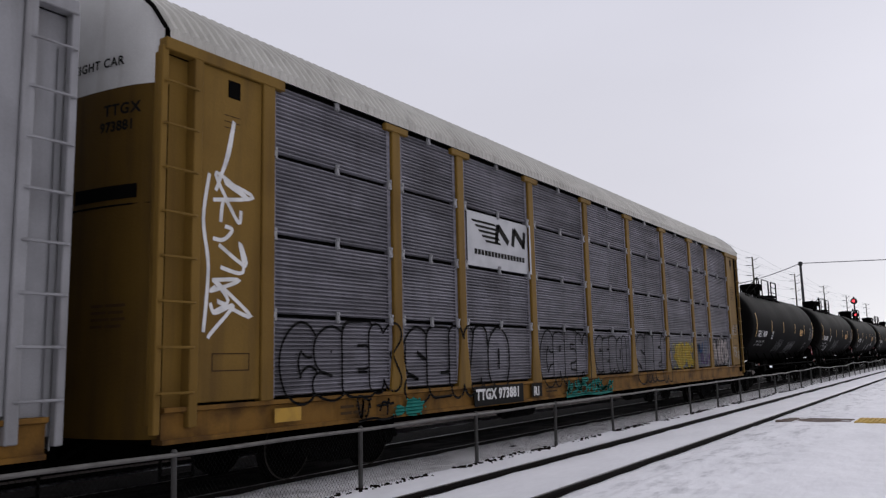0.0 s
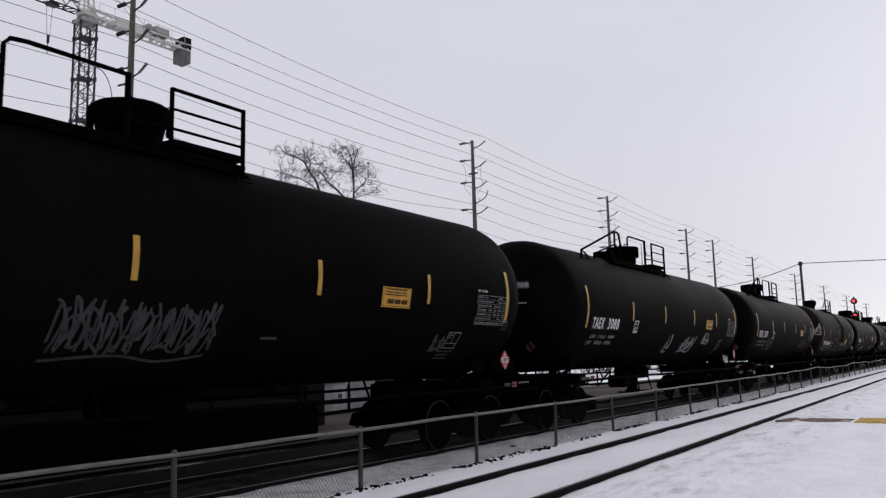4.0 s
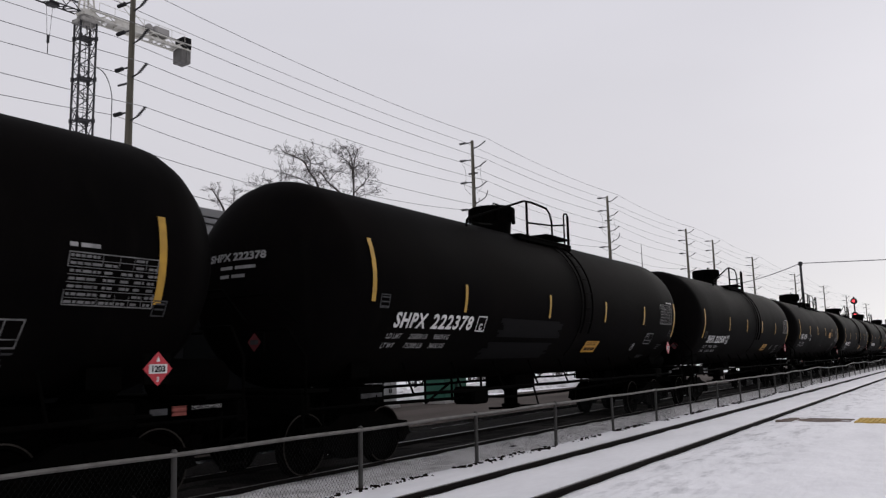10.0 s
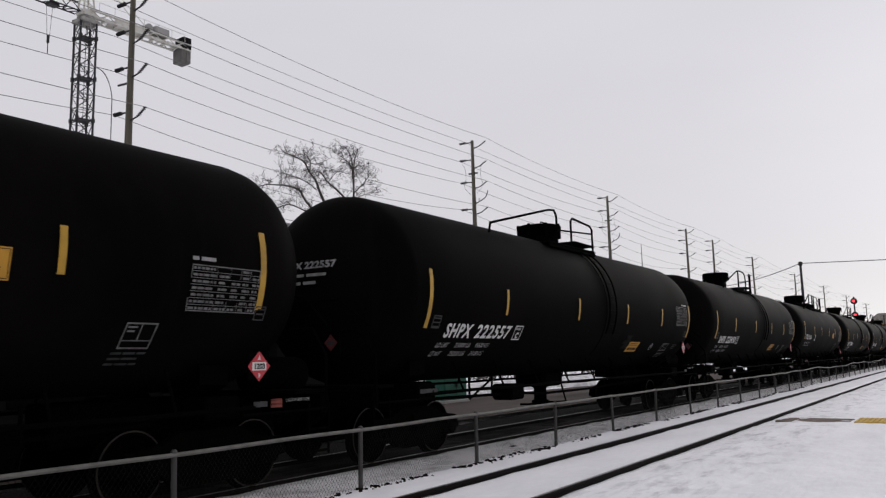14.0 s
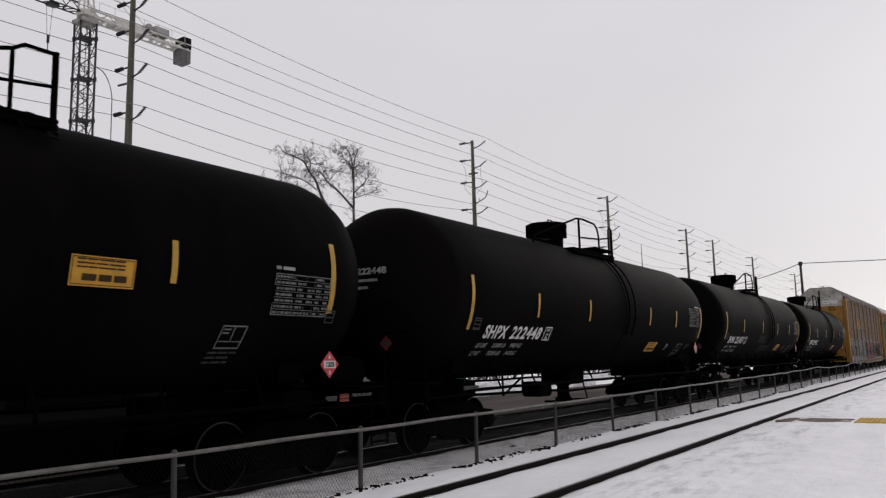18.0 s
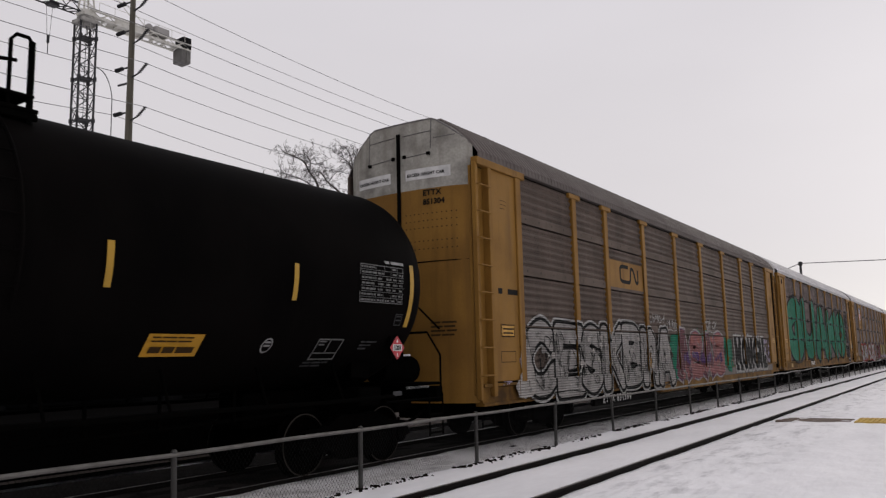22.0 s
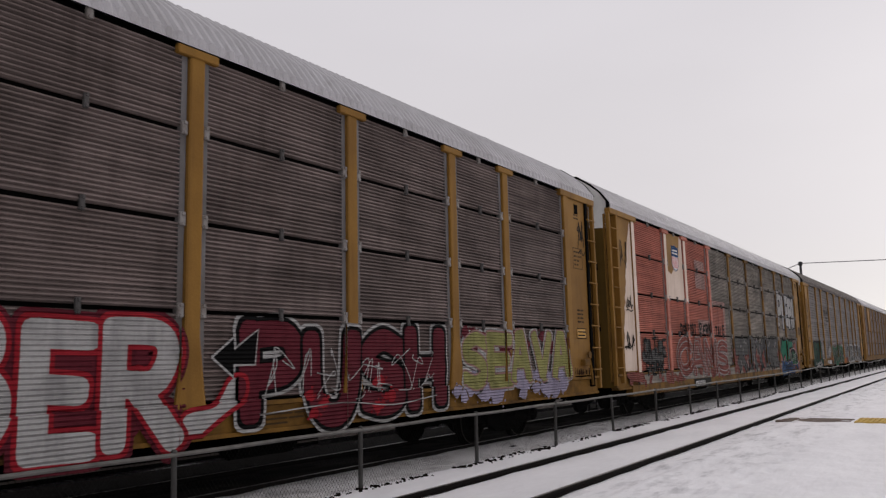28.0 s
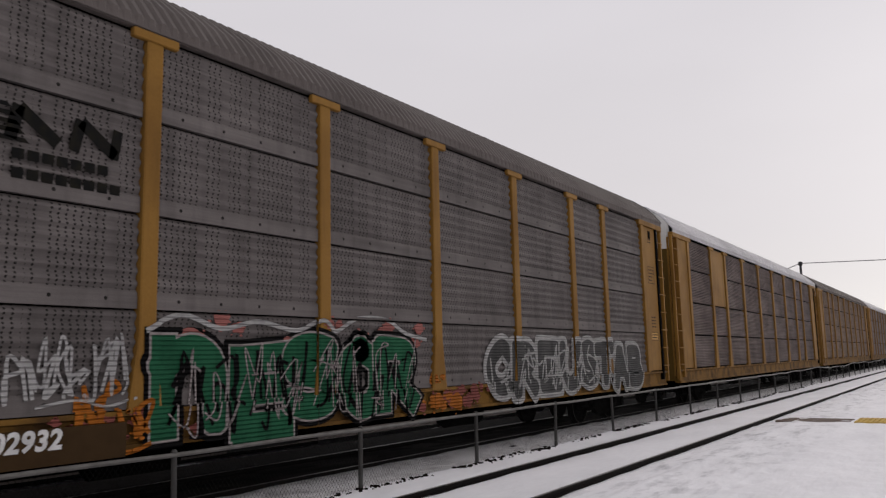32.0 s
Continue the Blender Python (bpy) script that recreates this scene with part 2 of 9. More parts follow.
LETTER = surface("white_lettering", (0.62, 0.61, 0.60), 0.6, spot=(0.3, 0.3, 0.3), amount=0.5, scale=5, bump=0)
LETTER_DIM = surface("worn_white_lettering", (0.26, 0.255, 0.255), 0.6, spot=(0.09, 0.09, 0.09), amount=0.7, scale=6, bump=0)
LETTER_FAINT = surface("faint_lettering", (0.045, 0.045, 0.047), 0.6, spot=(0.018, 0.018, 0.018), amount=0.7, scale=6, bump=0, spec=0.1)
TABLE_INK = surface("fine_worn_print", (0.15, 0.147, 0.147), 0.6, spot=(0.06, 0.06, 0.06), amount=0.7, scale=7, bump=0, spec=0.1)
INK = surface("black_lettering", (0.005, 0.005, 0.005), 0.7, spot=(0.02, 0.017, 0.01), amount=0.5, scale=6, bump=0, spec=0.08)
INK_BROWN = surface("faded_dark_lettering", (0.045, 0.025, 0.010), 0.7, amount=0.4, scale=6, bump=0, spec=0.08)
RED = surface("red_placard", (0.42, 0.022, 0.035), 0.45, amount=0.3, scale=6, bump=0)
DARK_RED = surface("grimy_red_placard", (0.085, 0.012, 0.014), 0.6, amount=0.5, scale=6, bump=0)
ORANGE = surface("orange_plate", (0.48, 0.24, 0.015), 0.5, amount=0.4, scale=5, bump=0)
RACK_YELLOW = surface("dirty_yellow_paint", (0.230, 0.118, 0.025), 0.65, spot=(0.135, 0.066, 0.016), amount=0.6, scale=0.9, grain=0.12, fine=35, streak=(0.10, 0.05, 0.014), spec=0.12)
# end doors: about a third of the side yellow's value
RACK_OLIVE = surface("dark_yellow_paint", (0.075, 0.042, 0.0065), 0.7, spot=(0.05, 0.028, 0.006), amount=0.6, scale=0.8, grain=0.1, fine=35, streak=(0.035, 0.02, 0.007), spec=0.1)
SILL_YELLOW = surface("grimy_yellow_sill", (0.175, 0.09, 0.019), 0.75, spot=(0.05, 0.026, 0.011), amount=0.9, scale=2.2, grain=0.15, fine=35, streak=(0.04, 0.023, 0.01), spec=0.1)
GALV_PANEL = surface("weathered_galvanised_panel", (0.1657, 0.1600, 0.1797), 0.6, 0.1, spot=(0.1053, 0.0997, 0.1081), amount=0.6, scale=0.8, grain=0.12, fine=40, streak=(0.0842, 0.0787, 0.0842), spec=0.12, ribs=0.34)
DARK_PANEL = surface("sooty_galvanised_panel", (0.1638, 0.1287, 0.1196), 0.65, 0.1, spot=(0.0936, 0.0715, 0.0650), amount=0.6, scale=0.8, grain=0.12, fine=40, streak=(0.0780, 0.0598, 0.0533), spec=0.1, ribs=0.34)
BROWN_PANEL = surface("dusty_brown_panel", (0.185, 0.128, 0.092), 0.65, 0.05, spot=(0.125, 0.082, 0.057), amount=0.6, scale=0.8, streak=(0.075, 0.05, 0.036), spec=0.1, ribs=0.3)
GREEN_GREY_PANEL = surface("greenish_grey_panel", (0.220, 0.196, 0.170), 0.7, 0.05, spot=(0.135, 0.118, 0.102), amount=0.6, scale=0.8, streak=(0.095, 0.083, 0.072), spec=0.1, ribs=0.46)
RED_PANEL = surface("faded_red_panel", (0.42, 0.145, 0.105), 0.7, spot=(0.28, 0.10, 0.075), amount=0.6, scale=0.8, streak=(0.2, 0.075, 0.06), spec=0.1, ribs=0.24)
PERF_BROWN = perforated("perforated_brown_grey_sheet", (0.104, 0.078, 0.064))
PERF_GREY = perforated("perforated_grey_sheet", (0.1366, 0.1210, 0.1165))
CLIP_DARK = surface("sooty_clip_steel", (0.085, 0.08, 0.078), 0.7, 0.2, amount=0.5, scale=9, spec=0.1)
FLANGE = surface("dull_flange_steel", (0.15, 0.142, 0.142), 0.65, 0.1, spot=(0.085, 0.075, 0.07), amount=0.7, scale=2.2, grain=0.12, fine=35, streak=(0.07, 0.055, 0.045), spec=0.12)
CLIP_WORN = surface("worn_clip_steel", (0.24, 0.225, 0.215), 0.6, 0.2, spot=(0.12, 0.095, 0.08), amount=0.7, scale=9, spec=0.15)
GRIME = surface("rust_grime", (0.035, 0.018, 0.009), 0.85, spot=(0.012, 0.008, 0.006), amount=0.8, scale=3, bump=0.1, spec=0.03)
CAP_WORN = surface("sooty_cap_paint", (0.36, 0.345, 0.31), 0.75, spot=(0.17, 0.16, 0.145), amount=0.85, scale=2.2, grain=0.3, fine=22, bump=0.1, streak=(0.15, 0.135, 0.115), spec=0.08)
PLATFORM_DARK = surface("wet_dark_platform", (0.0045, 0.0042, 0.0042), 0.9, spot=(0.008, 0.0075, 0.007), amount=0.5, scale=1.5, spec=0.01)
ROOF_WHITE = surface("dirty_white_roof", (0.47, 0.455, 0.41), 0.6, spot=(0.30, 0.285, 0.25), amount=0.5, scale=0.7, streak=(0.25, 0.235, 0.21))
ROOF_SILVER = surface("silver_roof", (0.44, 0.429, 0.4455), 0.5, 0.2, spot=(0.297, 0.286, 0.286), amount=0.5, scale=0.7, streak=(0.264, 0.253, 0.253))
ROOF_GREY = surface("dark_grey_roof", (0.125, 0.107, 0.10), 0.65, 0.1, spot=(0.08, 0.068, 0.063), amount=0.5, scale=0.7, streak=(0.07, 0.06, 0.055), spec=0.15)
CREAM = surface("cream_paint", (0.60, 0.48, 0.40), 0.65, spot=(0.42, 0.31, 0.23), amount=0.5, scale=1.2, streak=(0.32, 0.21, 0.14))
END_WHITE = surface("dirty_white_paint", (0.55, 0.545, 0.53), 0.65, spot=(0.33, 0.32, 0.30), amount=0.5, scale=1.0, streak=(0.25, 0.22, 0.18))
GREY_PLATE = surface("grey_steel_plate", (0.272, 0.270, 0.278), 0.6, 0.2, spot=(0.160, 0.156, 0.160), amount=0.5, scale=1.2, streak=(0.1312, 0.124, 0.1209), spec=0.2)
# near black, to stand in for the shade in joints, slots and openings
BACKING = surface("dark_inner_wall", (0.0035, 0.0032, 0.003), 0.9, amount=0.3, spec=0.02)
DRAB_YELLOW = surface("drab_yellow_paint", (0.1617, 0.09416, 0.0187), 0.65, spot=(0.1029, 0.05808, 0.01275), amount=0.6, scale=0.9, grain=0.1, fine=35, streak=(0.0686, 0.03872, 0.0119), spec=0.12)


def spray(name, col):
    """Spray paint on ribbed sheet: the ribs show through it."""
    m = surface(name + "_spray_paint", col, 0.7, amount=0.55, scale=2.6, grain=0.14, fine=22, bump=0, spec=0.06, streak=tuple(v * 0.4 for v in col))
    n, l = m.node_tree.nodes, m.node_tree.links
    co, sep = n.new("ShaderNodeTexCoord"), n.new("ShaderNodeSeparateXYZ")
    wave, bp = n.new("ShaderNodeMath"), n.new("ShaderNodeBump")
    mul = n.new("ShaderNodeMath")
    mul.operation, mul.inputs[1].default_value = "MULTIPLY", 2 * math.pi / 0.054
    wave.operation = "SINE"
    l.new(co.outputs["Object"], sep.inputs[0])
    l.new(sep.outputs["Z"], mul.inputs[0])
    l.new(mul.outputs[0], wave.inputs[0])
    l.new(wave.outputs[0], bp.inputs["Height"])
    bp.inputs["Strength"].default_value, bp.inputs["Distance"].default_value = 1.0, 0.02
    l.new(bp.outputs["Normal"], n["Principled BSDF"].inputs["Normal"])
    return m


SPRAY = {k: spray(k, c) for k, c in dict(
    white=(0.46, 0.45, 0.44), silver=(0.46, 0.43, 0.405), black=(0.004, 0.0038, 0.004), green=(0.014, 0.195, 0.115), teal=(0.02, 0.20, 0.165),
    red=(0.34, 0.02, 0.03), maroon=(0.13, 0.02, 0.03), purple=(0.11, 0.055, 0.16), blue=(0.02, 0.075, 0.20),
    mustard=(0.36, 0.24, 0.03), slate=(0.13, 0.14, 0.18), yellow=(0.48, 0.42, 0.06), lilac=(0.38, 0.34, 0.46), orange=(0.45, 0.14, 0.02), brick=(0.40, 0.13, 0.095), salmon=(0.40, 0.15, 0.13), darkgreen=(0.006, 0.05, 0.03),
    grey=(0.10, 0.098, 0.096), chrome=(0.38, 0.36, 0.345), steel=(0.27, 0.255, 0.245), lime=(0.34, 0.33, 0.12), rose=(0.36, 0.15, 0.15), plum=(0.16, 0.065, 0.075), pale=(0.38, 0.335, 0.325), rust=(0.26, 0.08, 0.066), blush=(0.36, 0.22, 0.195), leaf=(0.022, 0.125, 0.062)).items()}


# ---- building helpers ----
def box(bm, x0, x1, y0, y1, z0, z1):
    v = [bm.verts.new(p) for p in ((x0, y0, z0), (x1, y0, z0), (x1, y1, z0), (x0, y1, z0), (x0, y0, z1), (x1, y0, z1), (x1, y1, z1), (x0, y1, z1))]
    for f in ((3, 2, 1, 0), (4, 5, 6, 7), (0, 1, 5, 4), (1, 2, 6, 5), (2, 3, 7, 6), (3, 0, 4, 7)):
        bm.faces.new([v[i] for i in f])
    return bm


def chamfer_box(bm, x0, x1, y0, y1, z0, z1, b=0.01):
    """A box with its twelve edges cut off."""
    t = bmesh.new()
    box(t, x0, x1, y0, y1, z0, z1)
    bmesh.ops.bevel(t, geom=t.edges[:], offset=b, segments=1, affect="EDGES")
    me = bpy.data.meshes.new("t")
    t.to_mesh(me)
    t.free()
    bm.from_mesh(me)
    bpy.data.meshes.remove(me)
    return bm


def tube(bm, pts, r, n=6, close=False):
    """A round bar along a line of points; r may be one radius or one for each point."""
    pts = [Vector(p) for p in pts]
    rs = r if isinstance(r, (list, tuple)) else [r] * len(pts)
    rings, prev = [], None
    for i, p in enumerate(pts):
        if close:
            d = (pts[(i + 1) % len(pts)] - pts[i - 1]).normalized()
        else:
            d = (pts[min(i + 1, len(pts) - 1)] - pts[max(i - 1, 0)]).normalized()
        ref = Vector((0, 0, 1)) if abs(d.z) < 0.9 else Vector((1, 0, 0))
        if prev is not None and abs(prev.dot(d)) < 0.95:
            ref = prev
        u = (ref - d * ref.dot(d)).normalized()
        prev = u
        w = d.cross(u)
        rings.append([bm.verts.new(p + (u * math.cos(a) + w * math.sin(a)) * rs[i]) for a in [2 * math.pi * k / n for k in range(n)]])
    pairs = list(zip(rings, rings[1:])) + ([(rings[-1], rings[0])] if close else [])
    for a, b in pairs:
        for k in range(n):
            bm.faces.new((a[k], a[(k + 1) % n], b[(k + 1) % n], b[k]))
    if not close:
        bm.faces.new(rings[0][::-1])
        bm.faces.new(rings[-1])
    return bm


def lathe(bm, profile, axis="z", n=24, origin=(0, 0, 0)):
    """Turns (radius, height) pairs round an axis."""
    o = Vector(origin)
    rings = []
    for r, h in profile:
        ring = []
        for k in range(n):
            a = 2 * math.pi * k / n
            c, s = r * math.cos(a), r * math.sin(a)
            p = {"z": (c, s, h), "y": (s, h, c), "x": (h, c, s)}[axis]
            ring.append(bm.verts.new(o + Vector(p)))
        rings.append(ring)
    for a, b in zip(rings, rings[1:]):
        for k in range(n):
            bm.faces.new((a[k], a[(k + 1) % n], b[(k + 1) % n], b[k]))
    bm.faces.new(rings[0][::-1])
    bm.faces.new(rings[-1])
    return bm


def extrude_profile(bm, pts, y0, y1):
    """A closed outline in x, z, drawn out along y."""
    a, b = ([bm.verts.new((x, y, z)) for x, z in pts] for y in (y0, y1))
    n = len(pts)
    for k in range(n):
        bm.faces.new((a[k], a[(k + 1) % n], b[(k + 1) % n], b[k]))
    bm.faces.new(a[::-1])
    bm.faces.new(b)
    return bm


def sheet(bm, rows):
    """A surface through rows of points."""
    vs = [[bm.verts.new(p) for p in r] for r in rows]
    for a, b in zip(vs, vs[1:]):
        for k in range(len(a) - 1):
            bm.faces.new((a[k], a[k + 1], b[k + 1], b[k]))
    return bm


def to_mesh(name, bm, mat, smooth=False):
    bmesh.ops.recalc_face_normals(bm, faces=bm.faces)
    me = bpy.data.meshes.new(name)
    bm.to_mesh(me)
    bm.free()
    me.materials.append(mat)
    if smooth:
        me.polygons.foreach_set("use_smooth", [True] * len(me.polygons))
        me.set_sharp_from_angle(angle=radians(40))
    return me


def part(name, bm, mat=None, parent=None, label="", at=None, smooth=False):
    """Links a bmesh, or a mesh made before, as one mesh object under its thing or part."""
    me = bm if isinstance(bm, bpy.types.Mesh) else to_mesh(name, bm, mat, smooth)
    ob = new(name, me)
    ob.parent = parent
    if at is not None:
        ob.matrix_basis = at
    if label:
        ob["label"] = label
    return ob


def thing(name, label, category, at=None, group="", kind=""):
    ob = new(name)
    ob.empty_display_size = 0.3
    if at is not None:
        ob.matrix_basis = at
    return tagged(ob, label, category, group, kind)


TEXTS = {}


def text_shape(words, size, bold=0.0, shear=0.0, spacing=1.0, align="LEFT"):
    """Vertices (u, v) and faces of flat lettering in the built-in font, from u = 0 on its base line."""
    key = (words, size, bold, shear, spacing, align)
    if key not in TEXTS:
        cu = bpy.data.curves.new("letters", "FONT")
        cu.body, cu.size, cu.offset, cu.shear, cu.space_character, cu.align_x = words, size, bold, shear, spacing, align
        cu.resolution_u = 3
        ob = bpy.data.objects.new("letters", cu)
        me = bpy.data.meshes.new_from_object(ob)
        TEXTS[key] = ([(v.co.x, v.co.y) for v in me.vertices], [tuple(p.vertices) for p in me.polygons])
        bpy.data.objects.remove(ob)
        bpy.data.curves.remove(cu)
        bpy.data.meshes.remove(me)
    return TEXTS[key]


def flat_mesh(name, uv, faces, mat, place):
    """Lays a flat figure on a surface: place(u, v) gives the point in the thing's space."""
    me = bpy.data.meshes.new(name)
    me.from_pydata([place(u, v) for u, v in uv], [], faces)
    me.materials.append(mat)
    return me


def ribbon(pts, w):
    """A flat brush stroke of width w along (u, v) points."""
    uv, faces = [], []
    n = len(pts)
    for i in range(n):
        a, b = pts[max(i - 1, 0)], pts[min(i + 1, n - 1)]
        dx, dy = b[0] - a[0], b[1] - a[1]
        d = math.hypot(dx, dy) or 1
        ww = w[i] if isinstance(w, list) else w
        uv += [(pts[i][0] - dy / d * ww / 2, pts[i][1] + dx / d * ww / 2), (pts[i][0] + dy / d * ww / 2, pts[i][1] - dx / d * ww / 2)]
    for i in range(n - 1):
        faces.append((2 * i, 2 * i + 1, 2 * i + 3, 2 * i + 2))
    return uv, faces


def smooth_line(pts, k=6):
    out = []
    for i in range(len(pts) - 1):
        p0, p1, p2, p3 = pts[max(i - 1, 0)], pts[i], pts[i + 1], pts[min(i + 2, len(pts) - 1)]
        for j in range(k):
            t = j / k
            out.append(tuple(0.5 * (2 * b + (c - a) * t + (2 * a - 5 * b + 4 * c - d) * t * t + (3 * b - a - 3 * c + d) * t ** 3)
                             for a, b, c, d in zip(p0, p1, p2, p3)))
    return out + [tuple(pts[-1])]


def join_flat(items):
    uv, faces = [], []
    for u, f in items:
        o = len(uv)
        uv += u
        faces += [tuple(i + o for i in q) for q in f]
    return uv, faces


def rect(u0, u1, v0, v1):
    return [(u0, v0), (u1, v0), (u1, v1), (u0, v1)], [(0, 1, 2, 3)]


def bars(u, v, widths, h, pitch):
    """Unreadable lines of print as plain bars; widths: one list of bar lengths a line."""
    out = []
    for i, line in enumerate(widths):
        x = u
        for w in line:
            if w > 0:
                out.append(rect(x, x + w, v - i * pitch, v - i * pitch + h))
            x += abs(w) + h * 0.8
    return join_flat(out)


def frame_lines(u0, u1, v0, v1, w):
    return join_flat([rect(u0, u1, v0, v0 + w), rect(u0, u1, v1 - w, v1), rect(u0, u0 + w, v0 + w, v1 - w), rect(u1 - w, u1, v0 + w, v1 - w)])
# ---- the ground and the tracks ----
def graded(lo, hi, near0, near1, step, grow=1.25):
    out, s = list(np.arange(near0, near1 + 1e-6, step)), step
    a = near0
    while a > lo:
        s *= grow
        a -= s
        out.insert(0, max(a, lo))
    s, a = step, near1
    while a < hi:
        s *= grow
        a += s
        out.append(min(a, hi))
    return out


_steps = random.Random(31)
FOOTPRINTS = []
for x, y, dx, dy, count in ((-0.9, 9.0, 0.10, 0.62, 14), (0.9, 11.5, -0.05, 0.7, 12), (-1.6, 7.5, 0.3, 0.5, 6), (-2.6, 9.5, -0.02, 0.6, 14)):
    for k in range(count):
        FOOTPRINTS.append((x + dx * k + (0.12 if k % 2 else -0.12) + _steps.gauss(0, 0.04), y + dy * k + _steps.gauss(0, 0.06)))


def footprint(x, y):
    if not -3.6 < x < 3 or not 6 < y < 22:
        return 0.0
    d = min(((x - a) / 0.10) ** 2 + ((y - b) / 0.19) ** 2 for a, b in FOOTPRINTS)
    return -0.045 * max(0.0, 1 - d) + 0.018 * max(0.0, 1 - abs(d - 1.6))


def ground_height(x, y):
    h = -0.075 + 0.02 * noise.noise(Vector((x * 0.5, y * 0.35, 0))) + 0.012 * noise.noise(Vector((x * 2.1, y * 1.7, 3)))
    if x > -3.9:
        h += 0.03 + 0.025 * noise.noise(Vector((x * 0.9, y * 0.5, 7)))
    if -4.3 < x < -3.6:
        h += 0.035 * max(0, 1 - abs(x + 3.95) / 0.35) * (0.6 + noise.noise(Vector((y * 0.8, 1, 1))))
    if -7.0 < x < -6.3:
        h += 0.03 * noise.noise(Vector((x * 3, y * 1.3, 9)))
    for r in NEAR_RAILS:
        if abs(x - r) < 0.16:
            h -= 0.02 * (1 - abs(x - r) / 0.16)
    if x > -3.6:
        h += footprint(x, y)
        h += 0.016 * noise.noise(Vector((x * 4.5, y * 3.2, 12))) + 0.02 * min(0.0, noise.noise(Vector((x * 1.6, y * 0.9, 21))) - 0.1)
    if x < -7.2:
        h -= 0.10
    if x < -16:
        h += min(0.25, (-16 - x) * 0.02) + (0.12 * noise.noise(Vector((x * 0.35, y * 0.3, 5))) if x > -70 else 0)
    return h


bm = bmesh.new()
gx = graded(-900, 500, -7.2, 1.6, 0.08)
gy = graded(-150, 2500, 2, 30, 0.14, 1.08)
sheet(bm, [[(x, y, ground_height(x, y)) for x in gx] for y in gy])
tagged(part("ground", bm, SNOW, smooth=True), "snow-covered ground, trampled and uneven beside the tracks", "snow", kind="structure")

bm = bmesh.new()
bx = [-12.5, -11.9, -11.2, -10.6, -9.9, -9.2, -8.7, -8.5, -8.38, -8.3]
sheet(bm, [[(x, y, -0.075 - (0.11 if i in (0, 9) else 0.03 if i in (1, 8) else 0) + 0.02 * noise.noise(Vector((x * 4, y * 3, 2)))) for i, x in enumerate(bx)]
           for y in graded(-150, 900, -2, 40, 0.3)])
tagged(part("ballast_bed", bm, BALLAST, smooth=True), "gravel ballast under the far track, dusted with snow, its colour darkened for shade", "ballast", kind="structure")

bm = bmesh.new()
sheet(bm, [[(x, y, (-0.06 if x < -8 else -0.095) + 0.03 * noise.noise(Vector((x * 2, y * 1.5, 4)))) for x in (-8.42, -8.3, -8.15, -8.0, -7.8, -7.6, -7.4, -7.25, -7.12)] for y in graded(-150, 600, -2, 40, 0.3)])
tagged(part("trackside_strip", bm, GRIT, smooth=True), "gritty grey snow along the foot of the chain link fence", "snow", kind="structure")

bm = bmesh.new()
sheet(bm, [[(x, y, -0.072 + 0.022 * noise.noise(Vector((x * 3, y * 1.2, 6)))) for x in np.linspace(-9.88, -8.52, 9)] for y in graded(-150, 600, -2, 40, 0.25)])
tagged(part("track_infill", bm, INFILL, smooth=True), "ballast between the far rails under thin dirty snow, darkened for the train's shade", "ballast", kind="structure")

bm = bmesh.new()
sheet(bm, [[(x, y, -0.06 + 0.015 * noise.noise(Vector((x, y * 0.5, 8)))) for x in (-19.5, -17.5, -15.5, -13.8, -12.4)] for y in graded(-150, 900, -2, 60, 0.8)])
tagged(part("road", bm, ROAD, smooth=True), "slush-covered grey service road beyond the far track", "road", kind="structure")


def rail_outline(w=0.074):
    return [(-0.07, -0.17), (0.07, -0.17), (0.07, -0.155), (0.012, -0.13), (0.01, -0.05), (w / 2, -0.035), (w / 2, -0.006), (w / 2 - 0.008, 0.0),
            (-w / 2 + 0.008, 0.0), (-w / 2, -0.006), (-w / 2, -0.035), (-0.01, -0.05), (-0.012, -0.13), (-0.07, -0.155)]


def rail(label, x):
    bm = bmesh.new()
    extrude_profile(bm, rail_outline(), -120, 900)
    ob = tagged(part("rail", bm, RAIL, at=pose(x, 0, 0)), label, "rail", group="rails", kind="structure")
    bm = bmesh.new()
    box(bm, -0.02, 0.02, -120, 900, 0.0, 0.003)
    part("rail_head", bm, RAIL_TOP, ob, "worn shiny running band")


for x in NEAR_RAILS:
    rail("dark rusty steel rail standing out of fresh snow", x)
for x in (TRACK_X - 0.755, TRACK_X + 0.755):
    rail("steel rail on dark ballast under the freight train", x)

tie_bm = bmesh.new()
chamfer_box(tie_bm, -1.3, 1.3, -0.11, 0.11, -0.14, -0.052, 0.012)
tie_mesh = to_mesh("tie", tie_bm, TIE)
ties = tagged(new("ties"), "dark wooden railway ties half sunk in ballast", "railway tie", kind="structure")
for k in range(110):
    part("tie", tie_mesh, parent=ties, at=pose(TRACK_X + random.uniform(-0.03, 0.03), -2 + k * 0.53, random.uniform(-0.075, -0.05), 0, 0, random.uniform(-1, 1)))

# a crossing of planks with a yellow tactile plate at its end
bm = bmesh.new()
for k in range(7):
    chamfer_box(bm, -4.3 + 0.03 * k, -2.6, 21.5 + k * 0.13, 21.615 + k * 0.13, -0.12, -0.036 + 0.006 * math.sin(k * 2.3), 0.008)
crossing = tagged(part("crossing_edge", bm, PLANK), "wet brown plank edge of a snowed-over track crossing", "crossing", kind="structure")
bm = bmesh.new()
chamfer_box(bm, -2.5, -1.2, 21.25, 22.5, -0.1, -0.012, 0.01)
